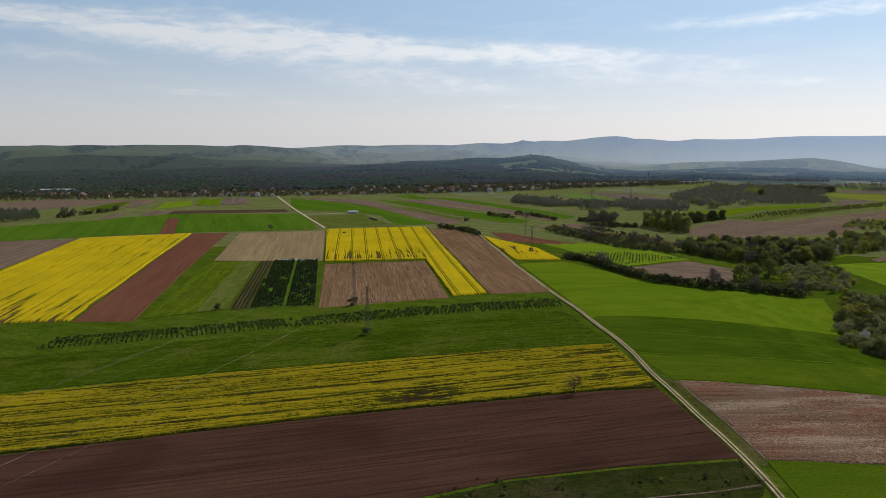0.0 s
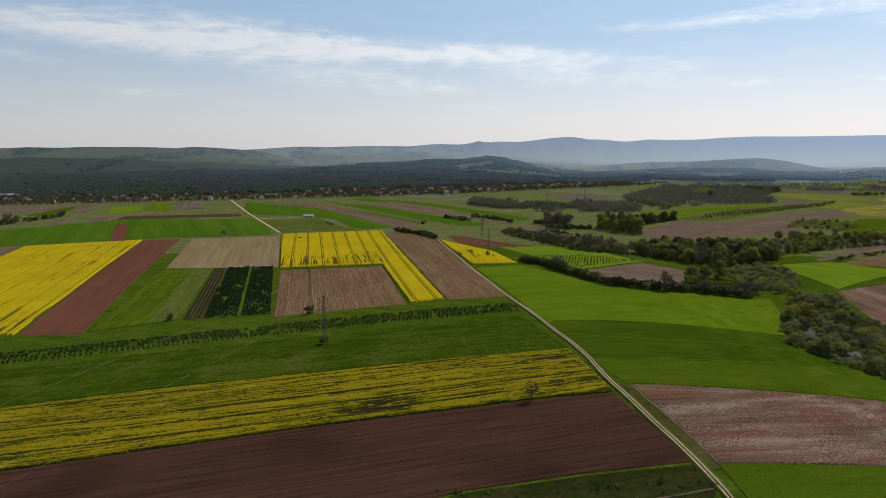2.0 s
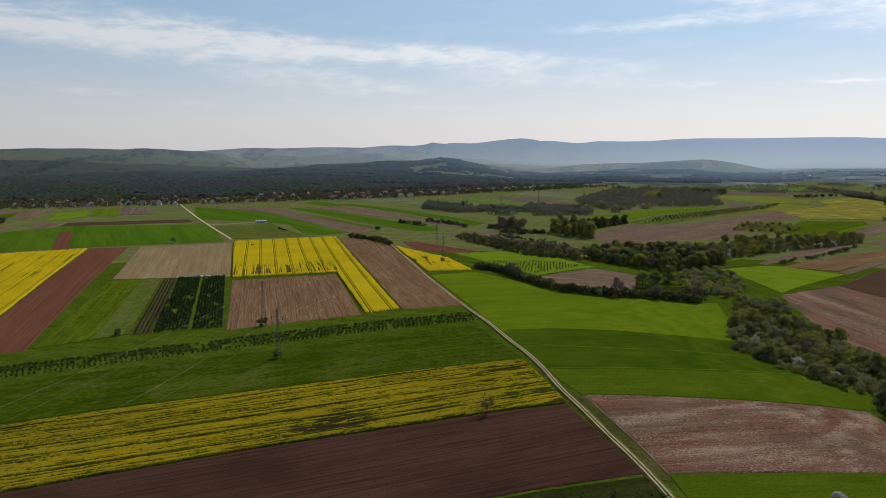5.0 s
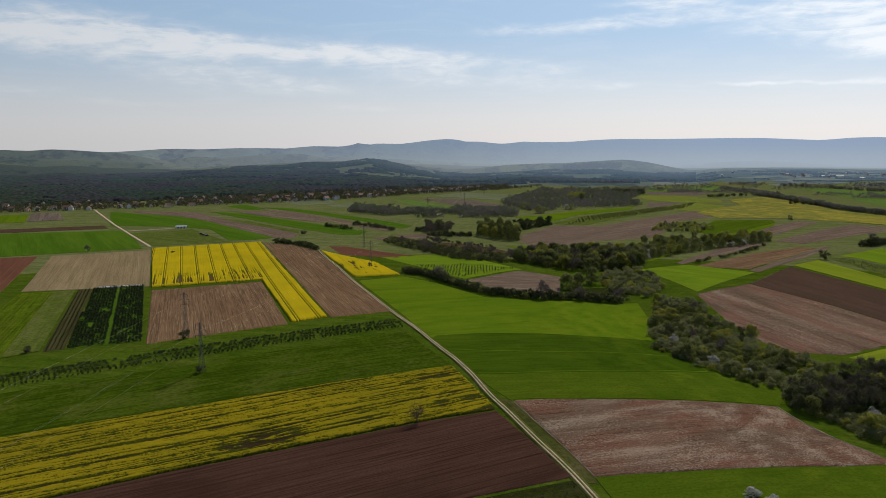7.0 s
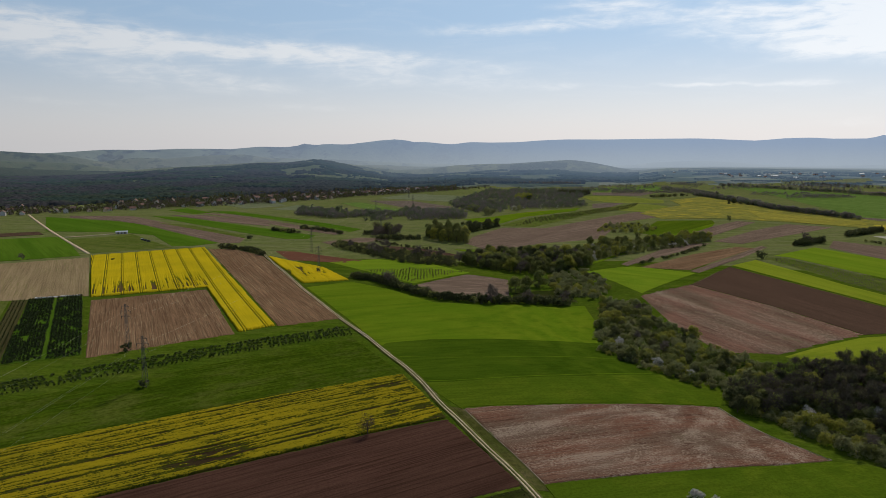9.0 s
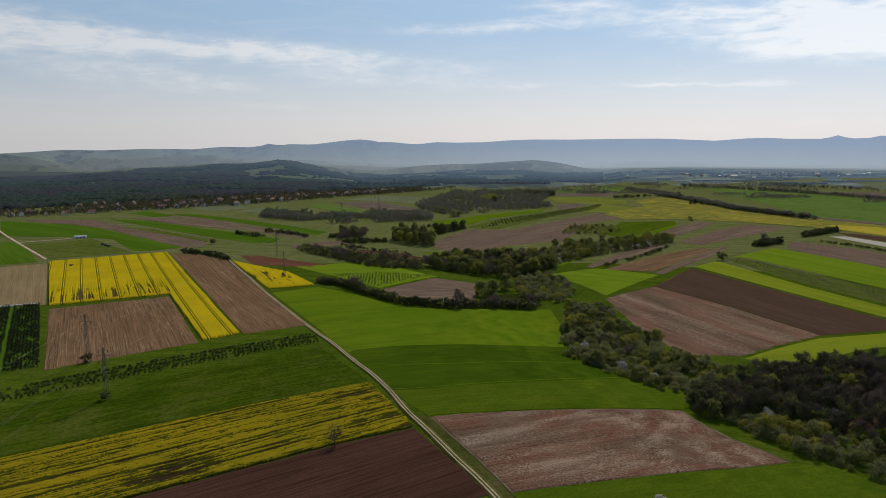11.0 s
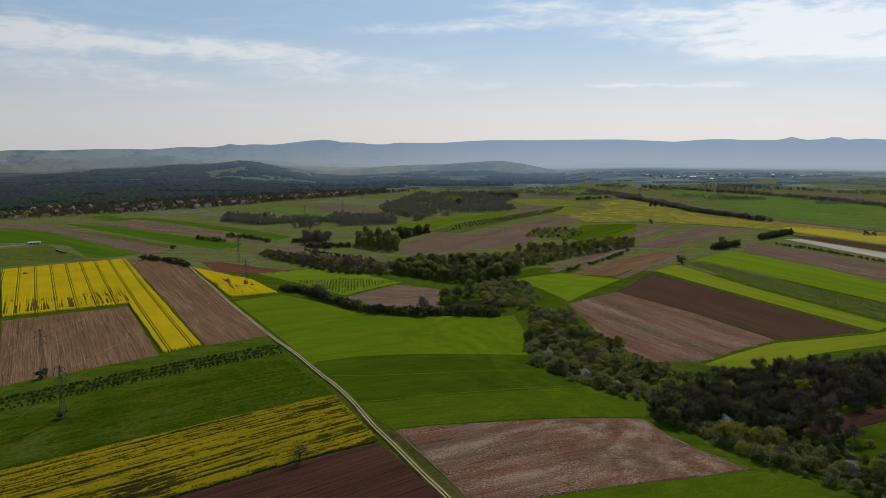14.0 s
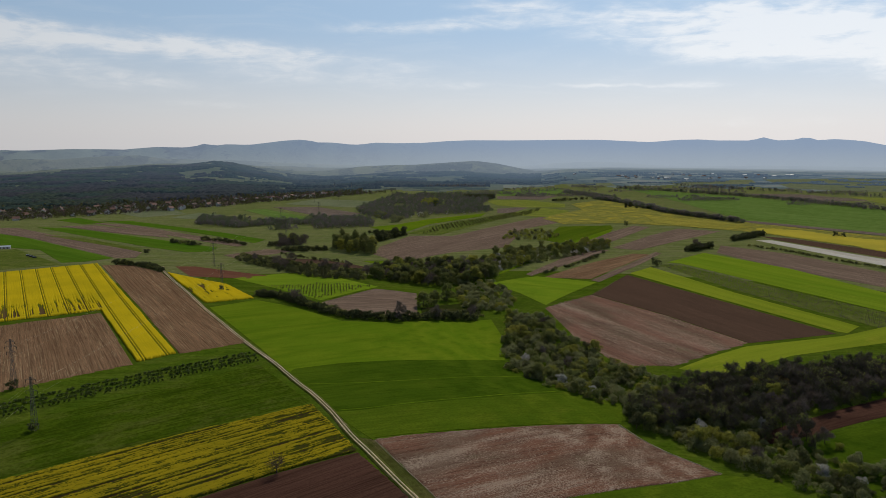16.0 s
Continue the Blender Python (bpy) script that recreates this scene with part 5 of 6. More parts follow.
kind_of("tree", "tree", M_LEAF, "broad green deciduous tree in young leaf", "tree", 4, 100)
kind_of("tree_fresh", "tree", M_LEAF_FRESH, "yellow-green tree in fresh spring leaf", "tree", 3, 120)
kind_of("tree_dark", "tree", M_LEAF_DARK, "dark dense tree in the stream wood", "tree", 2, 130)
kind_of("poplar", "poplar", M_LEAF, "tall poplar in thin spring leaf", "poplar", 3, 140)
kind_of("tall_dark", "thin", M_LEAF_DARK, "tall slender dark tree of the stream wood", "tall tree", 3, 144)
kind_of("tall", "thin", M_LEAF, "tall slender green tree in thin leaf", "tall tree", 3, 147)
kind_of("bush", "bush", M_LEAF, "rounded dark green bush on the bank", "bush", 4, 150, ("stems", "foliage"))
kind_of("willow", "bush", M_LEAF_WILLOW, "grey-green domed willow bush by the stream", "willow bush", 4, 160, ("stems", "foliage"))
kind_of("bush_fresh", "bush", M_LEAF_FRESH, "pale green bush in new leaf", "bush", 2, 170, ("stems", "foliage"))
kind_of("bush_dark", "bush", M_LEAF_DARK, "low dark bush with dense twigs", "bush", 2, 180, ("stems", "foliage"))
kind_of("bare", "bare", M_TWIG, "leafless grey-brown tree with fine twigs", "bare tree", 3, 190, ("trunk", "crown"))
kind_of("bare_open", "open", M_TWIG_RED, "lone leafless tree with an open crown at the field edge", "bare tree", 1, 196, ("trunk", "crown"))
kind_of("scrub", "scrub", M_LEAF_DARK, "dark thorny scrub with bare twigs", "scrub", 3, 200, ("stems", "foliage"))
kind_of("blossom", "bush", M_BLOSSOM, "bush in pale grey-white blossom", "blossoming bush", 2, 210, ("stems", "foliage"))
kind_of("rust", "tree", M_RUST, "tree in rusty orange young leaf", "tree", 1, 220)
kind_of("fruit", "sapling", M_LEAF_ORCHARD, "small dark fruit tree in an orchard row", "fruit tree", 3, 230)
kind_of("sapling", "sapling", M_LEAF, "young orchard tree in a grassed row", "fruit tree", 2, 240)
kind_of("berry", "bush", M_LEAF_DARK, "dark low berry bush in a planted row", "berry bush", 2, 250, ("stems", "foliage"))
MASTERS = {}
TALLY = {}
OVERFLOW = {}
OVER_SHAPES = {"tree": ("grove_trees", M_LEAF, 10.0, 4.5, 0.9, "green deciduous trees filling the far groves"),
               "tree_fresh": ("fresh_grove_trees", M_LEAF_FRESH, 10.0, 4.5, 0.9, "yellow-green trees filling the far groves"),
               "tree_dark": ("dark_grove_trees", M_LEAF_DARK, 10.0, 4.5, 0.9, "dark trees filling the far groves and slopes"),
               "bush": ("hedge_bushes", M_LEAF, 4.2, 2.8, 0.6, "green bushes filling the hedges and banks"),
               "bush_dark": ("dark_bushes", M_LEAF_DARK, 4.2, 2.8, 0.6, "dark bushes filling the hedges and banks"),
               "bush_fresh": ("pale_bushes", M_LEAF_FRESH, 4.2, 2.8, 0.6, "pale green bushes on the stream's banks"),
               "scrub": ("thorn_scrub", M_LEAF_DARK, 3.6, 2.4, 0.5, "dark thorn scrub filling the hedges"),
               "fruit": ("orchard_rows", M_LEAF_ORCHARD, 3.2, 1.4, 0.45, "far end of the orchard rows above the meadow"),
               "sapling": ("young_orchard", M_LEAF, 3.2, 1.3, 0.4, "small trees of the far orchards")}


def put(key, x, y, size, rng, group="", wide=1.0):
    """Sets one plant of the kind on the ground at x, y."""
    i = rng.randrange(len(KINDS[key]))
    name = KINDS[key][i][4]
    TALLY[name] = TALLY.get(name, 0) + 1
    if TALLY[name] > 285 and key in OVER_SHAPES:
        OVERFLOW.setdefault(key, []).append((x, y, size))
        return None
    z = height1(x, y) - 0.05
    m = pose(x, y, z, 0, 0, rng.uniform(0, 360)) @ Matrix.Diagonal((size * wide, size * wide, size, 1))
    if (key, i) not in MASTERS:
        root = plant(*KINDS[key][i][:3], KINDS[key][i][3], KINDS[key][i][4], KINDS[key][i][5])
        if group:
            tagged(root, group=group)
        root.matrix_basis = m
        MASTERS[key, i] = root
        return root
    src = MASTERS[key, i]
    ob = src.copy()
    scene.collection.objects.link(ob)
    for ch in src.children:
        o = ch.copy()
        scene.collection.objects.link(o)
        o.parent = ob
        o.matrix_parent_inverse = ch.matrix_parent_inverse
    ob.matrix_basis = m
    if group:
        tagged(ob, group=group)
    return ob


def choose(mix, rng):
    r = rng.random() * sum(w for _, w in mix)
    for k, w in mix:
        r -= w
        if r <= 0:
            return k
    return mix[-1][0]


def spots(poly, gap, rng, limit=900):
    """Points in a polygon, at least gap apart."""
    x0, x1 = min(p[0] for p in poly), max(p[0] for p in poly)
    y0, y1 = min(p[1] for p in poly), max(p[1] for p in poly)
    out, cells = [], {}
    for _ in range(int((x1 - x0) * (y1 - y0) / (gap * gap) * 6)):
        x, y = rng.uniform(x0, x1), rng.uniform(y0, y1)
        if not inside(np.array(x), np.array(y), poly):
            continue
        c = (int(x // gap), int(y // gap))
        if any(math.hypot(x - a, y - b) < gap for i in (-1, 0, 1) for j in (-1, 0, 1) for a, b in cells.get((c[0] + i, c[1] + j), ())):
            continue
        cells.setdefault(c, []).append((x, y))
        out.append((x, y))
        if len(out) >= limit:
            break
    return out


def grove(poly, gap, mix, lo, hi, seed, group, wide=1.0):
    rng = random.Random(seed)
    for x, y in spots(poly, gap, rng):
        put(choose(mix, rng), x, y, rng.uniform(lo, hi), rng, group, wide)


def hedge(line, gap, across, mix, lo, hi, seed, group):
    rng = random.Random(seed)
    for (ax, ay), (bx, by) in zip(line, line[1:]):
        ln = math.hypot(bx - ax, by - ay)
        for i in range(max(1, int(ln / gap))):
            k = (i + rng.random()) * gap / ln
            x = ax + (bx - ax) * k + rng.uniform(-across, across)
            y = ay + (by - ay) * k + rng.uniform(-across, across)
            put(choose(mix, rng), x, y, rng.uniform(lo, hi), rng, group)


# the stream's bushes, from the near bank up the valley
GULLY = [("willow", 4), ("bush", 3), ("bush_fresh", 1.2), ("scrub", 1.2), ("bush_dark", 0.8), ("blossom", 0.15)]
grove([(37, 526), (36, 451), (55, 427), (94, 387), (112, 344), (135, 311), (152, 297), (162, 281), (166, 261), (191, 282), (193, 307), (169, 334), (154, 358), (141, 405), (111, 460), (84, 528), (76, 593), (48, 603)], 4.9, GULLY, 0.6, 1.6, 1, "bushes along the stream")
grove([(37, 526), (36, 451), (55, 427), (94, 387), (112, 344), (135, 311), (152, 297), (162, 281), (166, 261), (191, 282), (193, 307), (169, 334), (154, 358), (141, 405), (111, 460), (84, 528), (76, 593), (48, 603)], 26.0, [("tree", 3), ("tree_fresh", 1.5), ("bare", 1)], 0.75, 1.1, 2, "trees along the stream")
grove([(118, 395), (146, 352), (172, 330), (190, 330), (165, 372), (140, 415)], 6.5, [("tall", 2), ("bare", 1.5), ("tall_dark", 1.5), ("bush_fresh", 1)], 0.75, 1.1, 3, "trees along the stream")
grove([(130, 412), (149, 373), (159, 359), (196, 373), (279, 413), (296, 439), (226, 433), (170, 421)], 6.0, [("scrub", 3), ("bush_dark", 1.5), ("bush", 0.6)], 0.9, 1.6, 40, "undergrowth of the dark wood")
grove([(130, 412), (149, 373), (159, 359), (196, 373), (279, 413), (296, 439), (226, 433), (170, 421)], 5.0, [("bare", 2.0), ("tall_dark", 5), ("tree_dark", 0.8), ("tall", 1.4), ("tree_fresh", 0.35), ("blossom", 0.2)], 0.75, 1.3, 4, "trees of the dark wood")
grove([(94, 376), (95, 358), (108, 354), (131, 371), (135, 397), (112, 399)], 5.0, [("tall_dark", 3), ("tall", 2), ("tree_dark", 2), ("tree", 1), ("bare", 1)], 0.85, 1.25, 47, "trees of the dark wood")
put("rust", 188, 404, 1.15, random.Random(5), "trees of the dark wood")
grove([(11, 630), (41, 616), (56, 642), (50, 702), (29, 741), (7, 752), (3, 719)], 6.5, [("willow", 5), ("bush_fresh", 1), ("bush_dark", 1)], 0.9, 1.5, 6, "bushes along the stream", 1.15)
for x, y, s in [(-26, 623, 1.5), (-17, 638, 1.45), (-6, 665, 1.65), (19, 635, 0.9)]:
    put("tree", x, y, s, random.Random(int(x)), "trees along the stream", 1.1)
grove([(-99, 774), (-60, 745), (-12, 731), (41, 748), (50, 794), (12, 824), (-67, 831)], 7.0, [("tree", 4), ("tree_dark", 2), ("bare", 2), ("tree_fresh", 1.2)], 1.0, 1.65, 7, "trees of the stream wood")
grove([(43, 782), (138, 874), (207, 948), (211, 995), (118, 941), (56, 893), (32, 832)], 6.5, [("bush", 2), ("tree", 2), ("willow", 2), ("tree_fresh", 1), ("blossom", 0.7), ("scrub", 1)], 0.85, 1.4, 8, "trees of the stream wood")
grove([(73, 1037), (127, 1015), (160, 1076), (143, 1143), (87, 1114)], 8.0, [("bush_fresh", 4), ("willow", 1), ("scrub", 1)], 0.9, 1.4, 9, "bushes along the stream")
grove([(-157, 945), (-127, 908), (-101, 900), (-106, 962), (-159, 998)], 8.0, [("poplar", 1.5), ("tree", 3), ("tree_fresh", 0.8), ("tree_dark", 1)], 1.1, 1.9, 10, "poplars of the copse")
grove([(-262, 853), (-211, 800), (-143, 742), (-92, 742), (-103, 800), (-170, 816), (-262, 887)], 5.2, [("scrub", 5), ("bush_dark", 2), ("bush", 2), ("bare", 0.5)], 0.8, 1.6, 11, "scrub between the fields")
THORN = [("scrub", 4), ("bush_dark", 2.5), ("bush", 1)]
hedge([(-180, 652), (-157, 645), (-117, 598), (-89, 570), (-47, 562), (-27, 573), (19, 593)], 0.95, 2.8, [("scrub", 5), ("bush_dark", 2.0), ("bush", 0.6), ("bare", 0.12)], 0.9, 1.8, 12, "hedge round the wheat")
hedge([(-392, 824), (-359, 814), (-317, 775)], 1.4, 2.5, THORN, 0.9, 1.6, 13, "hedge at the head of the track")
hedge([(401, 973), (432, 915), (463, 840), (501, 757)], 2.6, 2.5, [("bush", 3), ("bush_dark", 1.5), ("scrub", 1)], 0.5, 0.9, 14, "hedge between the strips")
hedge([(126, 800), (161, 853), (192, 905)], 3.5, 1.5, THORN, 0.7, 1.1, 15, "hedge between the strips")
hedge([(96, 762), (116, 792)], 3.5, 1.5, THORN, 0.7, 1.1, 16, "hedge between the strips")
hedge([(-400, 1004), (-349, 972)], 2.4, 3.0, THORN, 0.9, 1.5, 17, "hedge between the strips")
hedge([(-364, 1028), (-321, 1006), (-278, 968)], 2.4, 3.5, THORN, 0.9, 1.5, 18, "hedge between the strips")
hedge([(-179, 916), (-221, 924)], 2.2, 2.5, THORN, 1.0, 1.5, 19, "hedge between the strips")
hedge([(-221, 900), (-172, 860), (-128, 838)], 4.0, 2.0, THORN, 0.6, 1.0, 20, "hedge between the strips")
hedge([(-100, 1057), (-77, 1085)], 4.0, 3.0, THORN, 1.0, 1.7, 21, "hedge between the strips")
hedge([(29, 606), (-20, 597)], 3.0, 2.0, THORN, 0.6, 1.0, 22, "hedge round the wheat")
hedge([(-960, 749), (-961, 777), (-975, 820), (-1011, 857)], 2.6, 4.0, [("scrub", 4), ("bush_dark", 2), ("bush", 1)], 1.0, 1.7, 23, "hedge in the far wheat")
hedge([(-954, 708), (-953, 734)], 3.5, 4.0, [("scrub", 3), ("bush_dark", 1), ("bare", 1)], 1.2, 2.2, 26, "hedge in the far wheat")
hedge([(-131, 1096), (-97, 1103), (-75, 1097)], 3.0, 2.5, THORN, 1.0, 1.6, 27, "hedge between the strips")
hedge([(305, 926), (342, 956)], 1.2, 4.0, [("scrub", 4), ("bare", 0.6), ("bush_dark", 2)], 1.4, 2.2, 28, "bushes between the strips")
hedge([(399, 1021), (431, 1051), (470, 1090)], 1.3, 4.0, [("scrub", 4), ("bush_dark", 2)], 1.2, 2.2, 29, "bushes between the strips")
hedge([(358, 1531), (423, 1483)], 8.0, 5.0, [("bush_dark", 2), ("tree_dark", 1)], 0.9, 1.4, 24, "far hedge trees")
hedge([(227, 1665), (323, 1730)], 8.0, 4.0, [("bush_dark", 3), ("bush", 1)], 1.2, 2.0, 25, "far hedge trees")
grove([(-242, 995), (-209, 1008), (-198, 962), (-230, 948)], 6.5, [("bare", 3), ("tall", 3), ("tree_fresh", 0.6)], 0.9, 1.5, 41, "thin trees of the copse")
hedge([(-110, 1005), (-93, 1045), (-74, 1084)], 1.6, 3.0, [("bush_dark", 3), ("bush", 2), ("tree_dark", 0.6)], 1.0, 1.6, 42, "hedge between the strips")
hedge([(-250, 968), (-222, 982)], 1.5, 3.0, [("bush_dark", 3), ("scrub", 1)], 1.0, 1.6, 43, "hedge between the strips")
hedge([(-221, 929), (-192, 934), (-163, 930)], 1.4, 2.2, [("bush_dark", 3), ("bush", 2)], 0.9, 1.4, 44, "hedge between the strips")
grove([(28, 1740), (98, 1742), (96, 1772), (30, 1772)], 6.0, [("tree_dark", 1)], 0.9, 1.25, 45, "firs beside the copse")
grove([(-66, 1572), (-38, 1575), (-36, 1600), (-66, 1598)], 9.0, [("tree_fresh", 1)], 1.3, 1.8, 46, "tall fresh trees of the far copse")
for key, x, y, size in (("willow", -101, 1255, 3.0), ("willow", -95, 1262, 2.6), ("willow", -134, 1332, 2.8), ("willow", -52, 1335, 2.4), ("blossom", -60, 1345, 2.2), ("tree", -143, 1322, 1.3), ("tree", -124, 1318, 1.2)):
    put(key, x, y, size, random.Random(int(y)), "large bushes before the far copse")
rs = random.Random(77)
for key, x, y, s in [('bare_open', -75, 290, 1.1), ('bush_dark', -205, 334, 1.05), ('bush_dark', -250.5, 393, 1.25), ('bush_dark', -223, 679, 1.0), ('bush_dark', -471, 722, 0.8), ('bush_dark', -388, 898, 1.8), ('bare', -575, 714, 0.9), ('bush_dark', -329, 352, 1.0), ('bush_dark', 231, 816, 2.1), ('tree_dark', 287, 1192, 0.9), ('bush_dark', 567, 1067, 1.8), ('bush_dark', 576, 1063, 1.5)]:
    put(key, x, y, s, rs)
for _ in range(46):
    k = rs.random()
    x, y = -95 + 92 * k + rs.uniform(-4, 6), 190 + 50 * k + rs.uniform(-8, 6)
    put(choose([("scrub", 3), ("bush_dark", 1), ("bush", 0.6), ("bush_fresh", 0.5)], rs), x, y, rs.uniform(0.15, 0.36), rs, "shrubs in the rough grass")
put("blossom", 55, 256, 0.8, rs, "", 1.5)
put("blossom", 61, 253, 0.6, rs, "", 1.4)
put("bush", 72, 250, 0.6, rs, "", 1.3)


def rows_in(poly, angle, row_gap, plant_gap, rng, keep):
    """Places along parallel rows inside a polygon; keep(u, v) is the chance of a plant."""
    cx, cy, c, s, loc = to_local(poly, angle)
    u0, u1 = min(p[0] for p in loc), max(p[0] for p in loc)
    v0, v1 = min(p[1] for p in loc), max(p[1] for p in loc)
    out, v = [], v0 + row_gap * 0.7
    while v < v1:
        u = u0 + 1.5
        while u < u1:
            if rng.random() < keep(u, v) and inside(np.array(u), np.array(v), loc):
                a, b = u + rng.uniform(-0.4, 0.4), v + rng.uniform(-0.25, 0.25)
                out.append((cx + a * c - b * s, cy + a * s + b * c))
            u += plant_gap
        v += row_gap
    return out


def orchard(corner_a, corner_b, corner_c, rows, count, key, lo, hi, seed, group, skip=0.08):
    """Rows of trees from side a-b across to c; every row has count trees."""
    rng = random.Random(seed)
    A, B, C = (np.array(p, float) for p in (corner_a, corner_b, corner_c))
    for j in range(rows):
        for i in range(count):
            if rng.random() < skip:
                continue
            p = A + (B - A) * (i / max(1, count - 1)) + (C - A) * (j / max(1, rows - 1))
            put(key, p[0] + rng.uniform(-0.5, 0.5), p[1] + rng.uniform(-0.5, 0.5), rng.uniform(lo, hi), rng, group, 2.1)


orchard((-133, 464), (-362, 262), (-125, 445), 4, 118, "fruit", 0.42, 0.66, 31, "orchard rows above the meadow", 0.06)
ro = random.Random(32)
for x, y in rows_in([(-180.2, 696.2), (-134.4, 712.0), (-80.2, 705.5), (-120.3, 639.6), (-150.9, 667.1)], 9.7, 8.4, 2.9, ro, lambda u, v: 0.93):
    put("sapling", x, y, ro.uniform(0.45, 0.68), ro, "young orchard in the bend")
orchard((-45, 1096), (160, 1400), (-24, 1190), 6, 40, "sapling", 0.9, 1.3, 33, "far orchard beside the brown field", 0.15)


# ---- rows of low plants ----
def heap_of(name, label, category, places, key, lo, hi, seed, mat, leaf=0.3, count=70, tall=3.0, rad=1.2, low=0.3, twigs=False):
    """Very many plants of one kind as one object: each a stem and a small crown of clumps."""
    rng = np.random.RandomState(seed)
    shapes = []
    for i in range(5):
        lob = broad_lobes(rng, tall, rad, low)
        shapes.append(twig_arrays(rng, lob, count, tall * 0.2, tall * 0.008) if twigs and i % 2 else crown_arrays(rng, lob, count, leaf))
    verts, faces, n = [], [], 0
    for x, y, *own in places:
        v, f = shapes[rng.randint(5)]
        s, a = own[0] if own else rng.uniform(lo, hi), rng.uniform(0, 6.28)
        c, d = math.cos(a) * s, math.sin(a) * s
        w = np.stack([x + v[:, 0] * c - v[:, 1] * d, y + v[:, 0] * d + v[:, 1] * c, height1(x, y) - 0.05 + v[:, 2] * s], 1)
        verts.append(w)
        faces.append(f + n)
        n += len(w)
    if not verts:
        return None
    me = mesh_of(name, np.concatenate(verts), np.concatenate(faces), mat)
    return tagged(new(name, me), label, category, kind="stuff")


rb = random.Random(41)
BERRY = [(-421.6, 528.3), (-386.8, 547.9), (-274.7, 383.5), (-310.5, 361.0)]
patchy = lambda u, v: 0.0 if abs(v - 1.0) < 1.2 else 0.7 + 0.9 * noise.noise((u * 0.05, v * 0.12, 3.0))
heap_of("berry_bushes", "dark rows of low berry bushes with gaps of grass", "berry bushes", rows_in(BERRY, -55.6, 2.1, 1.4, rb, patchy), "berry", 0.65, 1.1, 42, M_LEAF_BERRY, 0.42, 26, 2.0, 1.2, 0.0)
BEDS = [(-433.0, 523.0), (-422.5, 527.8), (-311.2, 360.7), (-320.6, 353.7)]
heap_of("bed_plants", "thin rows of dark plants in bare beds", "bed plants", rows_in(BEDS, -56.2, 2.6, 1.6, rb, lambda u, v: 0.8), "berry", 0.4, 0.7, 43, M_LEAF_BERRY, 0.35, 20, 1.6, 0.8, 0.1)
VINES = [(237.2, 823.8), (260.1, 824.2), (321.7, 677.1), (361.5, 593.0), (372.7, 558.1), (328.0, 542.1), (269.9, 681.3)]
heap_of("vine_rows", "grey-green rows of young vines on stakes", "vines", rows_in(VINES, -71.0, 3.6, 2.2, rb, lambda u, v: 0.85), "vine", 0.6, 0.9, 44, M_TWIG, 0.28, 18, 1.9, 0.6, 0.3, True)
ROUGH = [(-7.3, 253.1), (1.0, 236.3), (-2.7, 202.5), (-72.1, 142.6), (-105.3, 145.2), (-94.8, 183.6), (-73.9, 206.8), (-42.4, 230.3)]
heap_of("tussocks", "dead grass tussocks and stalks in the rough strip", "tussocks", spots(ROUGH, 2.4, rb, 900), "tuft", 0.25, 0.55, 45, M_TUSSOCK, 0.3, 26, 1.2, 0.9, 0.0)

# what lies beyond the first three hundred bushes of a kind
for key, places in OVERFLOW.items():
    shape, mat_o, tall_o, rad_o, leaf_o, label_o = OVER_SHAPES[key]
    heap_of(shape, label_o, shape.replace("_", " "), places, key, 0.75, 1.3, 300 + len(key), mat_o, leaf_o, 110, tall_o, rad_o, 0.15, shape == "thorn_scrub")


# ---- far woods and the village's trees ----
def far_wood(name, label, spots_xy, mat, size, seed):
    """Distant tree tops: rough little domes, far too many to count."""
    rng = np.random.RandomState(seed)
    ring = np.array([(math.cos(a), math.sin(a)) for a in np.arange(6) * math.pi / 3])
    verts, faces, n = [], [], 0
    for x, y in spots_xy:
        r, tall = size * rng.uniform(1.0, 1.8), size * rng.uniform(1.1, 1.7)
        z = height1(x, y)
        for k, (q, hh) in enumerate(((0.75, 0.12), (1.0, 0.5), (0.6, 0.85))):
            j = rng.uniform(0.75, 1.25, (6, 1))
            p = ring * r * q * j
            verts.append(np.column_stack([x + p[:, 0], y + p[:, 1], z + tall * hh * rng.uniform(0.88, 1.12, 6)]))
        verts.append(np.array([[x + rng.uniform(-0.2, 0.2) * r, y, z + tall]]))
        for k in range(2):
            b = n + 6 * k
            faces += [(b + i, b + (i + 1) % 6, b + 6 + (i + 1) % 6) for i in range(6)] + [(b + i, b + 6 + (i + 1) % 6, b + 6 + i) for i in range(6)]
        b = n + 12
        faces += [(b + i, b + (i + 1) % 6, n + 18) for i in range(6)]
        n += 19
    me = mesh_of(name, np.concatenate(verts), faces, mat, True)
    return tagged(new(name, me), label, "woodland", kind="stuff")


VILLAGE = [(-1444, 736), (-1315, 857), (-1127, 1013), (-931, 1162), (-632, 1385), (-447, 1599), (-239, 1896), (-263, 2084), (-493, 1764), (-692, 1517), (-1014, 1267), (-1237, 1114), (-1605, 819)]
VILLAGE_EAST = [(-841, 1322), (-705, 1366), (-547, 1533), (-332, 1745), (-157, 1977), (-374, 1971), (-631, 1771), (-829, 1607), (-951, 1497)]
rf = random.Random(61)


def polar(az, r):
    return r * math.sin(radians(az)), r * math.cos(radians(az))


def hashed(i, j, salt):
    k = (i * 374761393 + j * 668265263 + salt * 974634777) & 0x7FFFFFFF
    k = ((k ^ (k >> 13)) * 1274126177) & 0x7FFFFFFF
    return ((k ^ (k >> 16)) & 0xFFFF) / 65535.0


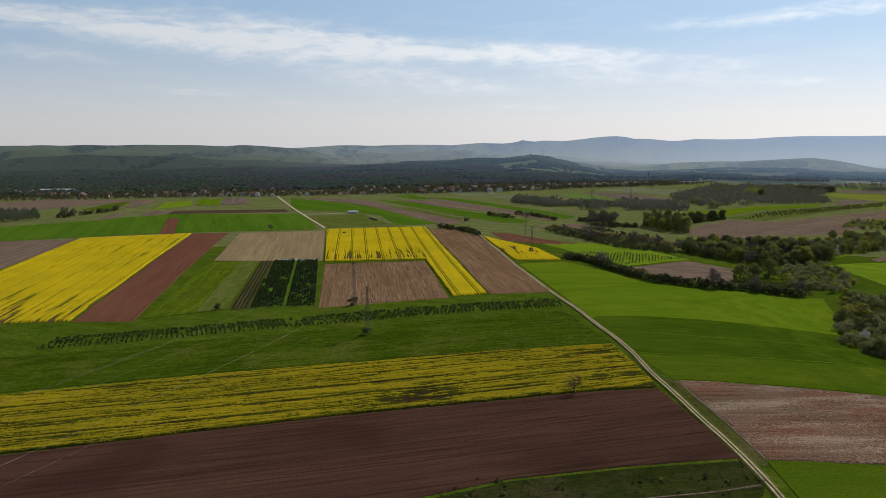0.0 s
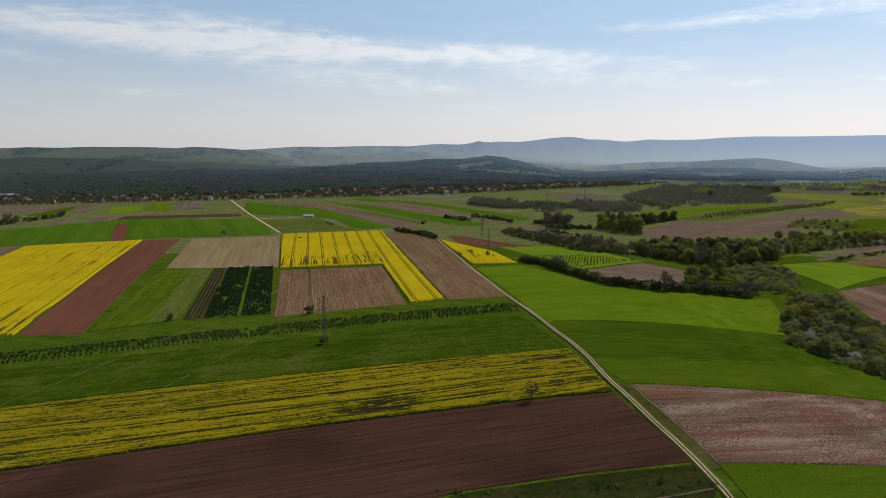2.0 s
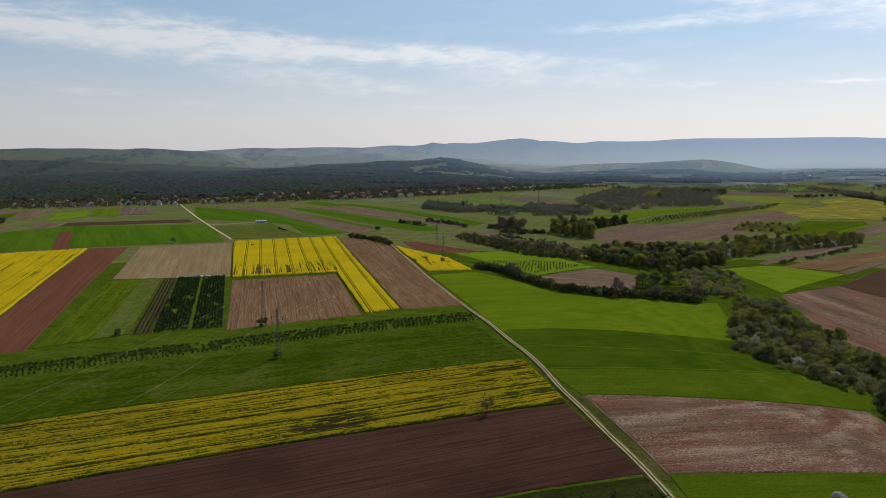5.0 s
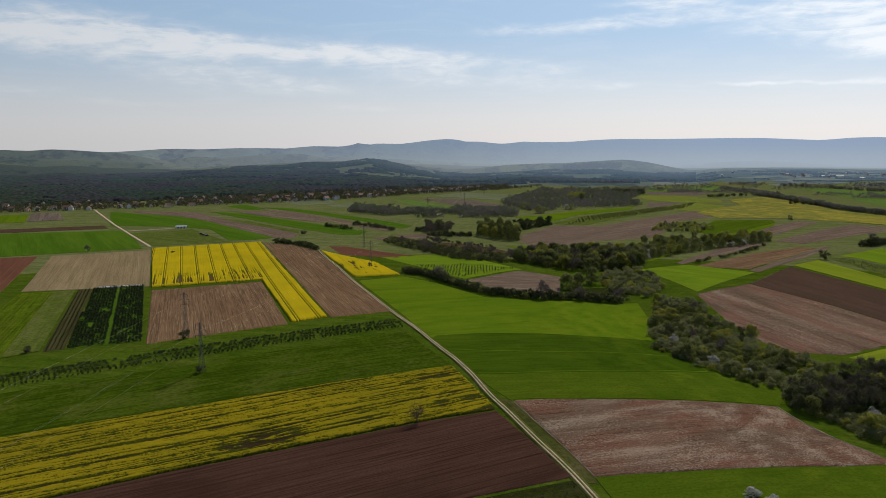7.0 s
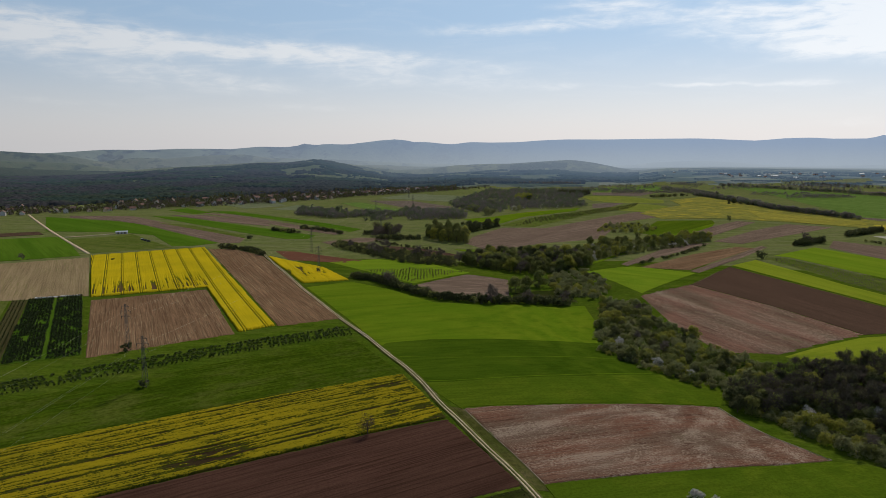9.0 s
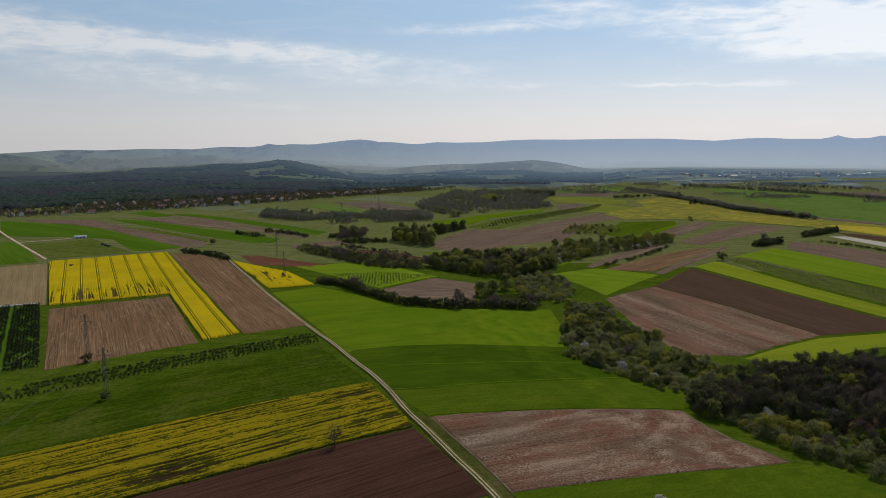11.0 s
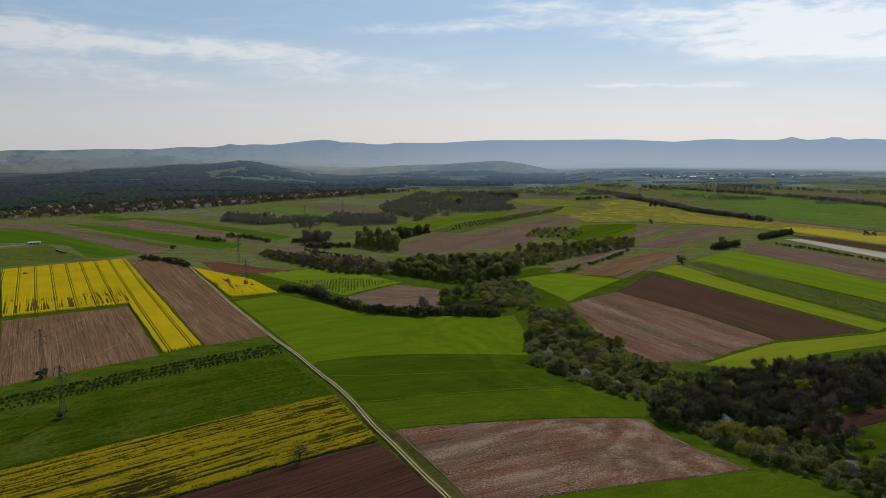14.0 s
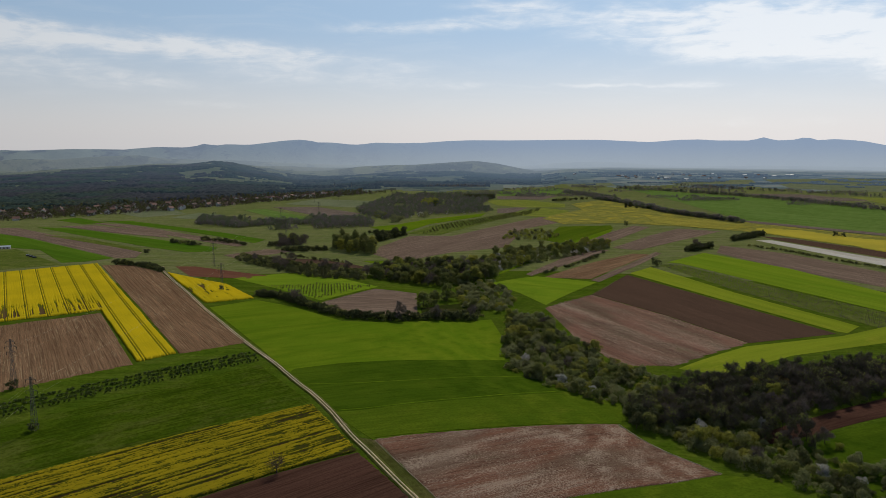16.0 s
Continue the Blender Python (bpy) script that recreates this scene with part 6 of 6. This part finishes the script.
def canopy(name, label, az0, az1, r0, r1, step, keep, crown, tall, salt, firs=0.0):
    """The closed roof of a far wood: rounded crowns side by side, gaps where keep(az, r, x, y) is false."""
    radii = np.arange(r0, r1, step)
    turns = np.arange(az0, az1, math.degrees(step * 0.85 / r0))
    R, A = np.meshgrid(radii, turns, indexing="ij")
    X, Y = R * np.sin(np.radians(A)), R * np.cos(np.radians(A))
    ci, cj = np.floor(X / crown).astype(np.int64), np.floor(Y / crown).astype(np.int64)
    roof, tone = np.full(X.shape, -1.0), np.zeros(X.shape)
    for di in (-1, 0, 1):
        for dj in (-1, 0, 1):
            i, j = ci + di, cj + dj
            px, py = (i + 0.15 + 0.7 * hashed(i, j, salt)) * crown, (j + 0.15 + 0.7 * hashed(i, j, salt + 1)) * crown
            size = crown * (0.55 + 0.40 * hashed(i, j, salt + 2))
            d2 = ((X - px) ** 2 + (Y - py) ** 2) / size ** 2
            h = tall * (0.50 + 0.55 * hashed(i, j, salt + 3)) * np.sqrt(np.clip(1 - d2 * 0.8, 0.0, 1))
            tone = np.where(h > roof, hashed(i, j, salt + 4), tone)
            roof = np.maximum(roof, h)
    on = keep(A, R, X, Y)
    Z = height(X, Y) + np.where(on, roof, -1.5)
    n, m = X.shape
    idx = np.arange(n * m).reshape(n, m)
    cell = on[:-1, :-1] | on[1:, :-1] | on[1:, 1:] | on[:-1, 1:]
    quads = np.stack([idx[:-1, :-1], idx[:-1, 1:], idx[1:, 1:], idx[1:, :-1]], -1)[cell]
    used, inv = np.unique(quads, return_inverse=True)
    me = quick_mesh(name, np.stack([X, Y, Z], -1).reshape(-1, 3)[used], inv.reshape(-1, 4), M_CANOPY)
    bare = np.clip((fbm(X / 150.0, Y / 150.0, salt + 7) - 0.44) / 0.12, 0, 1) * np.interp(A, [-60, -48, -40, -22, -14, 10], [0.25, 0.5, 1.0, 1.0, 0.45, 0.7])
    dark = np.clip((fbm(X / 90.0, Y / 90.0, salt + 9) - 0.62) / 0.04, 0, 1)
    dark = np.maximum(dark, firs)
    for key, val in (("tone", tone), ("bare", bare), ("dark", dark)):
        me.attributes.new(key, "FLOAT", "POINT").data.foreach_set("value", val.reshape(-1)[used].astype(np.float32))
    return tagged(new(name, me), label, "woodland", kind="stuff")


def quick_mesh(name, verts, quads, mat):
    """A large mesh of quads from arrays."""
    me = bpy.data.meshes.new(name)
    me.vertices.add(len(verts))
    me.vertices.foreach_set("co", verts.astype(np.float32).reshape(-1))
    me.loops.add(quads.size)
    me.loops.foreach_set("vertex_index", quads.astype(np.int32).reshape(-1))
    me.polygons.add(len(quads))
    me.polygons.foreach_set("loop_start", np.arange(len(quads), dtype=np.int32) * 4)
    me.materials.append(mat)
    me.update(calc_edges=True)
    me.validate()
    return me


# haze glow is painted into these two as well
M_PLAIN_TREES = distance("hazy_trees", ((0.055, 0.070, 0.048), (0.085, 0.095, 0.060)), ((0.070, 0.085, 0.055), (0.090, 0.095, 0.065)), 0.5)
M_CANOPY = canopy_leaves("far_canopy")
edge_az, edge_r = [-70, -60, -50, -40, -30, -22, -15, -10, -5, 2], [1650, 1700, 1640, 1640, 1690, 1800, 1900, 2080, 2200, 2300]


def behind_village(az, r, x, y):
    """Woods from the last gardens up the slope, with clearings that grow more frequent towards the east."""
    open_at = np.interp(az, [-60, -45, -35, -20, -10, 4], [0.70, 0.72, 0.68, 0.62, 0.57, 0.58])
    return (r > np.interp(az, edge_az, edge_r) + 60 * (fbm(az * 0.8, az * 0.0, 5) - 0.4)) & (fbm(x / 120.0, y / 55.0, 31) < open_at) & (fbm(x / 38.0, y / 38.0, 37) < 0.74)


def scattered(az, r, x, y):
    return behind_village(az, r, x, y) & (fbm(x / 140.0, y / 50.0, 41) < np.interp(az, [-60, -40, -20, 4], [0.75, 0.64, 0.55, 0.55]))


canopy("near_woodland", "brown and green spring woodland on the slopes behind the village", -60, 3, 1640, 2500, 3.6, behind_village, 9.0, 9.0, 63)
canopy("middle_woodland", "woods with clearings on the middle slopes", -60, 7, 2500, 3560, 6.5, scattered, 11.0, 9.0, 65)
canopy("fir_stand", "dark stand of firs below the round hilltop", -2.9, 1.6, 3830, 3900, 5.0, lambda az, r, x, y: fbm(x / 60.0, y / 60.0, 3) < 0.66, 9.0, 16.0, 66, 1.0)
plain_trees = []
for _ in range(150):
    az, r = rf.uniform(1, 36), math.sqrt(rf.uniform(1750 ** 2, 3300 ** 2))
    bend = rf.uniform(-3, 3)
    for i in range(rf.randrange(5, 26)):
        plain_trees.append(polar(az + i * 0.13 * (1 if bend > 0 else -1) + rf.uniform(-0.06, 0.06), r + i * bend + rf.uniform(-12, 12)))
near_plain = [p for p in plain_trees if math.hypot(*p) < 2300]
far_plain = [p for p in plain_trees if math.hypot(*p) >= 2300]
heap_of("plain_trees", "broken lines of trees across the eastern plain", "tree lines", near_plain, "x", 0.5, 1.1, 67, M_FAR_TWIG, 0.9, 60, 9.0, 3.8, 0.2)
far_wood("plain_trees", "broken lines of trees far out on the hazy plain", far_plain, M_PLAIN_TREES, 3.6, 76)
wood2 = [p for p in spots([(-192, 1421), (-151, 1310), (-113, 1292), (-87, 1283), (-65, 1381), (-1, 1373), (80, 1440), (64, 1603), (107, 1774), (87, 1883), (-148, 1857), (-166, 1685), (-196, 1542)], 6.2, rf, 1300) + spots([(-442, 1223), (-374, 1176), (-290, 1141), (-225, 1157), (-137, 1182), (-103, 1231), (-165, 1300), (-255, 1336), (-255, 1236), (-365, 1277), (-455, 1302)], 5.5, rf, 700) if noise.noise((p[0] * 0.014, p[1] * 0.014, 2.0)) > -0.2]
heap_of("far_copse", "brown and green copse trees between the far fields", "copse trees", [p for i, p in enumerate(wood2) if i % 5 > 1], "x", 0.5, 1.2, 68, M_FAR_TWIG, 0.85, 105, 10.0, 4.4, -0.4)
heap_of("far_copse", "green copse trees between the far fields", "copse trees", [p for i, p in enumerate(wood2) if i % 5 < 2], "x", 0.5, 1.35, 69, M_FAR_LEAF, 0.85, 105, 10.0, 4.6, -0.4)


def belt(line, gap, across, rng):
    """Places along a shelter belt, thick and uneven."""
    out = []
    for (ax, ay), (bx, by) in zip(line, line[1:]):
        n = max(1, int(math.hypot(bx - ax, by - ay) / gap))
        for i in range(n):
            k = (i + rng.random()) / n
            a = across * (0.35 + abs(noise.noise((ax * 0.01 + k * 3, ay * 0.01, 1.0))) * 1.6)
            out.append((ax + (bx - ax) * k + rng.gauss(0, a), ay + (by - ay) * k + rng.gauss(0, a)))
    return out


slope_belt = belt([(343, 1764), (390, 1612), (420, 1415), (463, 1315), (499, 1245)], 0.9, 5.5, rf) + belt([(303, 1949), (364, 1799), (399, 1766)], 1.5, 12.0, rf) + belt([(481, 2133), (616, 1979), (718, 1845), (810, 1651), (873, 1460), (906, 1385)], 1.9, 6.0, rf) + belt([(697, 2243), (918, 1967), (1065, 1784)], 4.0, 9.0, rf)
heap_of("slope_belt", "belt of bare brown trees along the green slope", "tree belt", slope_belt[::2], "x", 0.55, 1.25, 74, M_FAR_TWIG, 0.85, 70, 9.5, 4.2, -0.3)
heap_of("slope_belt", "belt of dark leafing trees along the green slope", "tree belt", slope_belt[1::2], "x", 0.5, 1.15, 75, M_FAR_LEAF, 0.85, 70, 9.5, 4.2, -0.3)
heap_of("blossom_trees", "wild trees in white blossom among the far copses", "blossom trees", wood2[::9], "x", 0.4, 0.8, 77, M_BLOSSOM, 0.8, 60, 9.0, 3.8, 0.3)
STREETS = [[(-1418, 948), (-1250, 1030), (-1161, 1045), (-1043, 1140), (-909, 1208), (-746, 1346), (-598, 1460), (-481, 1626), (-397, 1800)],
           [(-900, 1390), (-760, 1440), (-600, 1600), (-420, 1760), (-300, 1900)],
           [(-1460, 1030), (-1320, 1120), (-1100, 1180), (-960, 1290)]]
yard = [p for street in STREETS for p in belt(street, 2.3, 15.0, rf)] + spots(VILLAGE, 7.5, rf, 2200) + spots(VILLAGE_EAST, 7.5, rf, 1500)
heap_of("garden_trees", "dark garden trees among the village houses", "garden trees", yard[::3], "x", 0.6, 1.2, 70, M_LEAF_DARK, 1.25, 36, 8.0, 3.8, 0.0)
heap_of("garden_trees", "bare brown garden trees among the village houses", "garden trees", yard[1::3], "x", 0.6, 1.1, 71, M_TWIG, 1.15, 36, 8.0, 3.8, 0.0)
heap_of("garden_trees", "blossoming fruit trees in the village gardens", "garden trees", yard[2::12], "x", 0.4, 0.7, 72, M_BLOSSOM, 0.8, 40, 7.0, 3.2, 0.5)
heap_of("far_wood_block", "dark wood block at the edge of the far wheat", "wood block", spots([(-1013, 580), (-966, 627), (-958, 679), (-1042, 730), (-1071, 696), (-1129, 648)], 7.0, rf, 300), "x", 0.8, 1.2, 73, M_FAR_LEAF, 0.9, 80, 11.0, 4.0, 0.6)


# ---- pylons and cables ----
def part(name, bm_or_arrays, mat, parent, label=""):
    v, f = bm_or_arrays
    ob = new(name, mesh_of(name, v, f, mat))
    ob.parent = parent
    if label:
        tagged(ob, label)
    return ob


def bar(a, b, r):
    """A square steel bar from a to b."""
    a, b = Vector(a), Vector(b)
    d = (b - a).normalized()
    s = d.cross(Vector((0, 0, 1)) if abs(d.z) < 0.9 else Vector((1, 0, 0))).normalized() * r
    u = d.cross(s).normalized() * r
    v = [p + k for p in (a, b) for k in (s + u, -s + u, -s - u, s - u)]
    f = [(0, 1, 5, 4), (1, 2, 6, 5), (2, 3, 7, 6), (3, 0, 4, 7), (0, 3, 2, 1), (4, 5, 6, 7)]
    return [tuple(p) for p in v], f


ARMS = ((0.74, 2.7), (0.85, 3.3), (0.95, 2.4))


def pylon(x, y, tall, turn, far):
    """A lattice tower: four legs, crossed bracing on each side, three arms with insulators."""
    root = new("pylon", None)
    base, top = 1.2, 0.28

    def corner(k, h):
        w = base + (top - base) * min(1.0, h / (tall * 0.95))
        sx, sy = ((1, 1), (-1, 1), (-1, -1), (1, -1))[k]
        return (sx * w, sy * w, h)
    for k in range(4):
        part("leg", bar(corner(k, -0.5), corner(k, tall), 0.055), M_STEEL, root)
        lat = []
        steps = 11
        for i in range(steps):
            h0, h1 = tall * (i / steps) ** 0.9, tall * ((i + 1) / steps) ** 0.9
            lat += [bar(corner(k, h0), corner((k + 1) % 4, h1), 0.02), bar(corner((k + 1) % 4, h0), corner(k, h1), 0.02), bar(corner(k, h1), corner((k + 1) % 4, h1), 0.022)]
        if far:
            part("lattice_side", joined(lat), M_STEEL, root)
        else:
            for piece in lat:
                part("brace", piece, M_STEEL, root)
    for h, w in ARMS:
        z = tall * h
        arm = part("crossarm", joined([bar((-w, 0, z), (w, 0, z), 0.06), bar((-w, 0, z), (0, 0.3, z + 1.3), 0.03), bar((w, 0, z), (0, 0.3, z + 1.3), 0.03), bar((-w, 0, z), (0, -0.3, z + 1.3), 0.03), bar((w, 0, z), (0, -0.3, z + 1.3), 0.03)]), M_STEEL, root)
        for sx in (-1, 1):
            part("insulator", bar((sx * w, 0, z), (sx * w, 0, z - 1.6), 0.08), M_GLASS, arm, "dark glass insulator")
    root.matrix_basis = pose(x, y, height1(x, y), 0, 0, turn)
    return tagged(root, "grey steel lattice pylon carrying three power cables", "pylon", "pylons of the power lines")


def sag_line(a, b, drop, r):
    cu = bpy.data.curves.new("cable", "CURVE")
    cu.dimensions, cu.bevel_depth, cu.bevel_resolution = "3D", r, 0
    sp = cu.splines.new("POLY")
    n = 28
    sp.points.add(n)
    for i in range(n + 1):
        k = i / n
        p = Vector(a).lerp(Vector(b), k)
        sp.points[i].co = (p.x, p.y, p.z - 4 * drop * k * (1 - k), 1)
    cu.materials.append(M_WIRE)
    return tagged(new("power_cable", cu), "thin bright aluminium power cable between pylons", "cable", "cables of the power lines")


LINE_ONE = [(-187, -20, 28.0), (-204.3, 334.5, 27.3), (-220, 672, 27.3), (-236, 1009, 28.0), (-252, 1346, 28.0), (-268, 1683, 28.0), (-284, 2020, 28.0)]
LINE_TWO = [(-229, -20, 29.0), (-250, 393, 29.3), (-271, 803, 29.0), (-292, 1213, 29.0), (-313, 1623, 29.0), (-334, 2033, 29.0)]
for line in (LINE_ONE, LINE_TWO):
    d = Vector((line[-1][0] - line[0][0], line[-1][1] - line[0][1]))
    turn = math.degrees(math.atan2(d.y, d.x)) - 90
    c, s = math.cos(radians(turn)), math.sin(radians(turn))
    for x, y, t in line:
        pylon(x, y, t, turn, y < 0 or y > 900)
    for (ax, ay, ta), (bx, by, tb) in zip(line, line[1:]):
        for h, w in ARMS:
            for sx in ((1,) if h < 0.8 or h > 0.9 else (-1,)):
                za, zb = height1(ax, ay) + ta * h - 1.6, height1(bx, by) + tb * h - 1.6
                sag_line((ax + sx * w * c, ay + sx * w * s, za), (bx + sx * w * c, by + sx * w * s, zb), 5.0, 0.015)


# ---- village ----
def block(x0, x1, y0, y1, z0, z1):
    v = [(x, y, z) for z in (z0, z1) for x, y in ((x0, y0), (x1, y0), (x1, y1), (x0, y1))]
    return v, [(0, 3, 2, 1), (4, 5, 6, 7), (0, 1, 5, 4), (1, 2, 6, 5), (2, 3, 7, 6), (3, 0, 4, 7)]


def gable(w, d, z, rise, over):
    """A pitched roof with thickness and eaves over a w by d house."""
    a, b = w / 2 + over, d / 2 + over
    t = 0.25
    prof = [(-b, z - 0.3), (0, z + rise), (b, z - 0.3), (b, z - 0.3 + t), (0, z + rise + t), (-b, z - 0.3 + t)]
    v = [(x, y, q) for x in (-a, a) for y, q in prof]
    f = [(i, (i + 1) % 6, 6 + (i + 1) % 6, 6 + i) for i in range(6)] + [(0, 5, 4, 1), (1, 4, 3, 2), (6, 7, 10, 11), (7, 8, 9, 10)]
    return v, f


def house(w, d, z, rise, wall_mat, roof_mat, label, floors):
    root = new("house", None)
    v, f = block(-w / 2, w / 2, -d / 2, d / 2, -0.6, z)
    n = len(v)
    for sx in (-1, 1):
        v += [(sx * w / 2, -d / 2, z), (sx * w / 2, d / 2, z), (sx * w / 2, 0, z + rise - 0.1)]
        f.append((n, n + 1, n + 2) if sx > 0 else (n + 1, n, n + 2))
        n = len(v)
    part("wall", (v, f), wall_mat, root)
    roof = part("roof", gable(w, d, z, rise, 0.5), roof_mat, root)
    part("chimney", block(w * 0.2, w * 0.2 + 0.6, -0.3, 0.3, z + rise * 0.5, z + rise + 0.9), M_ROOF_DARK, roof, "dark brick chimney")
    for fl in range(floors):
        for k in range(3):
            x = (k - 1) * w * 0.3
            for sy in (-1, 1):
                part("window", block(x - 0.55, x + 0.55, sy * d / 2 - 0.05, sy * d / 2 + 0.05, 0.9 + fl * 2.8, 2.2 + fl * 2.8), M_GLASS, root)
    part("door", block(w / 2 - 0.04, w / 2 + 0.06, -0.5, 0.5, 0, 2.1), M_WOOD, root)
    return tagged(root, label, "house", "houses of the village")


HOUSES = [house(11, 8.5, 3.4, 3.4, M_WALL, M_ROOF, "pale rendered village house under a red tiled roof", 1),
          house(9, 8, 5.8, 3.2, M_WALL, M_ROOF_DARK, "two-storey pale house under a dark tiled roof", 2),
          house(12, 7.5, 3.2, 3.6, M_WALL_OCHRE, M_ROOF, "ochre rendered farmhouse under a red tiled roof", 1),
          house(10, 9, 5.6, 3.8, M_WALL, M_ROOF, "tall pale house under a red gabled roof", 2)]
rh = random.Random(81)
first = set()
for street, gap in zip(STREETS, (19.0, 15.0, 28.0)):
    for (ax, ay), (bx, by) in zip(street, street[1:]):
        ln = math.hypot(bx - ax, by - ay)
        face = math.degrees(math.atan2(by - ay, bx - ax))
        for i in range(int(ln / gap)):
            k = (i + rh.uniform(0.1, 0.9)) * gap / ln
            off = rh.choice((-16, 16)) + rh.uniform(-8, 8)
            x = ax + (bx - ax) * k - (by - ay) / ln * off
            y = ay + (by - ay) * k + (bx - ax) / ln * off
            src = rh.choice(HOUSES)
            m = pose(x, y, height1(x, y), 0, 0, face + rh.choice((0, 90)) + rh.uniform(-8, 8))
            if src.name in first:
                copy_thing(src, m)
            else:
                first.add(src.name)
                src.matrix_basis = m


def shed(x, y, turn, w, d, z, rise, roof_mat, wall_mat, label):
    root = new("shed", None)
    part("wall", block(-w / 2, w / 2, -d / 2, d / 2, -0.5, z), wall_mat, root)
    part("roof", gable(w, d, z, rise, 0.4), roof_mat, root)
    for k in range(3):
        xx = (k - 1) * w * 0.28
        part("door", block(xx - 1.1, xx + 1.1, -d / 2 - 0.06, -d / 2 + 0.04, 0, min(2.4, z - 0.3)), M_WOOD, root)
    root.matrix_basis = pose(x, y, height1(x, y), 0, 0, turn)
    return tagged(root, label, "shed")


shed(-598, 942, 28, 15, 6, 2.8, 1.2, M_SHEET, M_WALL, "long low shed with a grey sheet roof on the pasture")
shed(-1440, 1065, 36, 62, 18, 6, 2.5, M_SHEET, M_WALL, "long pale warehouse with a sheet metal roof")
shed(-1500, 1010, 36, 22, 12, 5, 2.0, M_SHEET, M_WALL, "pale farm hall with a sheet metal roof")
rp = random.Random(91)
for x, y, w in ((797, 2701, 26), (744, 2701, 14), (834, 2587, 18), (1072, 3005, 14), (1169, 2910, 15), (1246, 2820, 16), (1357, 2908, 14), (419, 2704, 16), (1330, 2890, 12)):
    shed(x, y, rp.uniform(0, 180), w, 9, 4.2, 2.2, M_SHEET, M_WALL, "pale farm building far out on the plain")
for _ in range(26):
    shed(rp.gauss(880, 190), rp.gauss(2800, 110), rp.uniform(0, 180), rp.uniform(8, 12), 8, 3.6, 3.0, rp.choice((M_ROOF, M_ROOF, M_ROOF_DARK, M_SHEET)), M_WALL, "small house of the village out on the plain")


def van(x, y, turn):
    root = new("van", None)
    body = joined([block(-2.4, 2.4, -0.95, 0.95, 0.45, 1.5), block(-2.3, 1.3, -0.85, 0.85, 1.5, 2.3)])
    part("body", body, M_BLACK, root)
    part("windscreen", block(1.28, 1.36, -0.75, 0.75, 1.55, 2.2), M_GLASS, root)
    part("roof_rack", block(-2.1, 1.0, -0.8, 0.8, 2.32, 2.4), M_SHEET, root, "pale roof rack")
    for sx in (-1.5, 1.5):
        for sy in (-0.95, 0.95):
            ring = [(sx + 0.38 * math.cos(a), yy, 0.38 + 0.38 * math.sin(a)) for yy in (sy - 0.12, sy + 0.12) for a in np.arange(12) * math.pi / 6]
            f = [(i, (i + 1) % 12, 12 + (i + 1) % 12, 12 + i) for i in range(12)] + [tuple(range(12))[::-1], tuple(range(12, 24))]
            part("wheel", (ring, f), M_BLACK, root)
    root.matrix_basis = pose(x, y, height1(x, y) + 0.2, 0, 0, turn)
    return tagged(root, "dark parked van on the pasture grass", "van", "parked vans")


for x, y in ((-529, 880), (-521, 873), (-513, 866)):
    van(x, y, 40)


def tunnel(x, y, turn, length, r):
    """A low plastic-covered tunnel with hoops."""
    root = new("plant_tunnel", None)
    v, f = [], []
    n = 24
    for i in range(n + 1):
        sag = 0.06 * math.sin(i * 1.9)
        for k in range(9):
            a = math.pi * k / 8
            v.append((length * (i / n - 0.5), (r + sag) * math.cos(a), (r + sag) * math.sin(a)))
        if i:
            b = 9 * (i - 1)
            f += [(b + k, b + k + 1, b + k + 10, b + k + 9) for k in range(8)]
    part("cover", (v, f), M_PLASTIC, root)
    for i in range(0, n + 1, 6):
        pts = [(length * (i / n - 0.5), (r + 0.09) * math.cos(math.pi * k / 8), (r + 0.09) * math.sin(math.pi * k / 8)) for k in range(9)]
        part("hoop", joined([bar(p, q, 0.04) for p, q in zip(pts, pts[1:])]), M_STEEL, root)
    root.matrix_basis = pose(x, y, height1(x, y) + 0.1, 0, 0, turn)
    return tagged(root, "long low plant tunnel under white plastic film", "plant tunnel")


tunnel(-405, 541, 28, 34, 0.9)
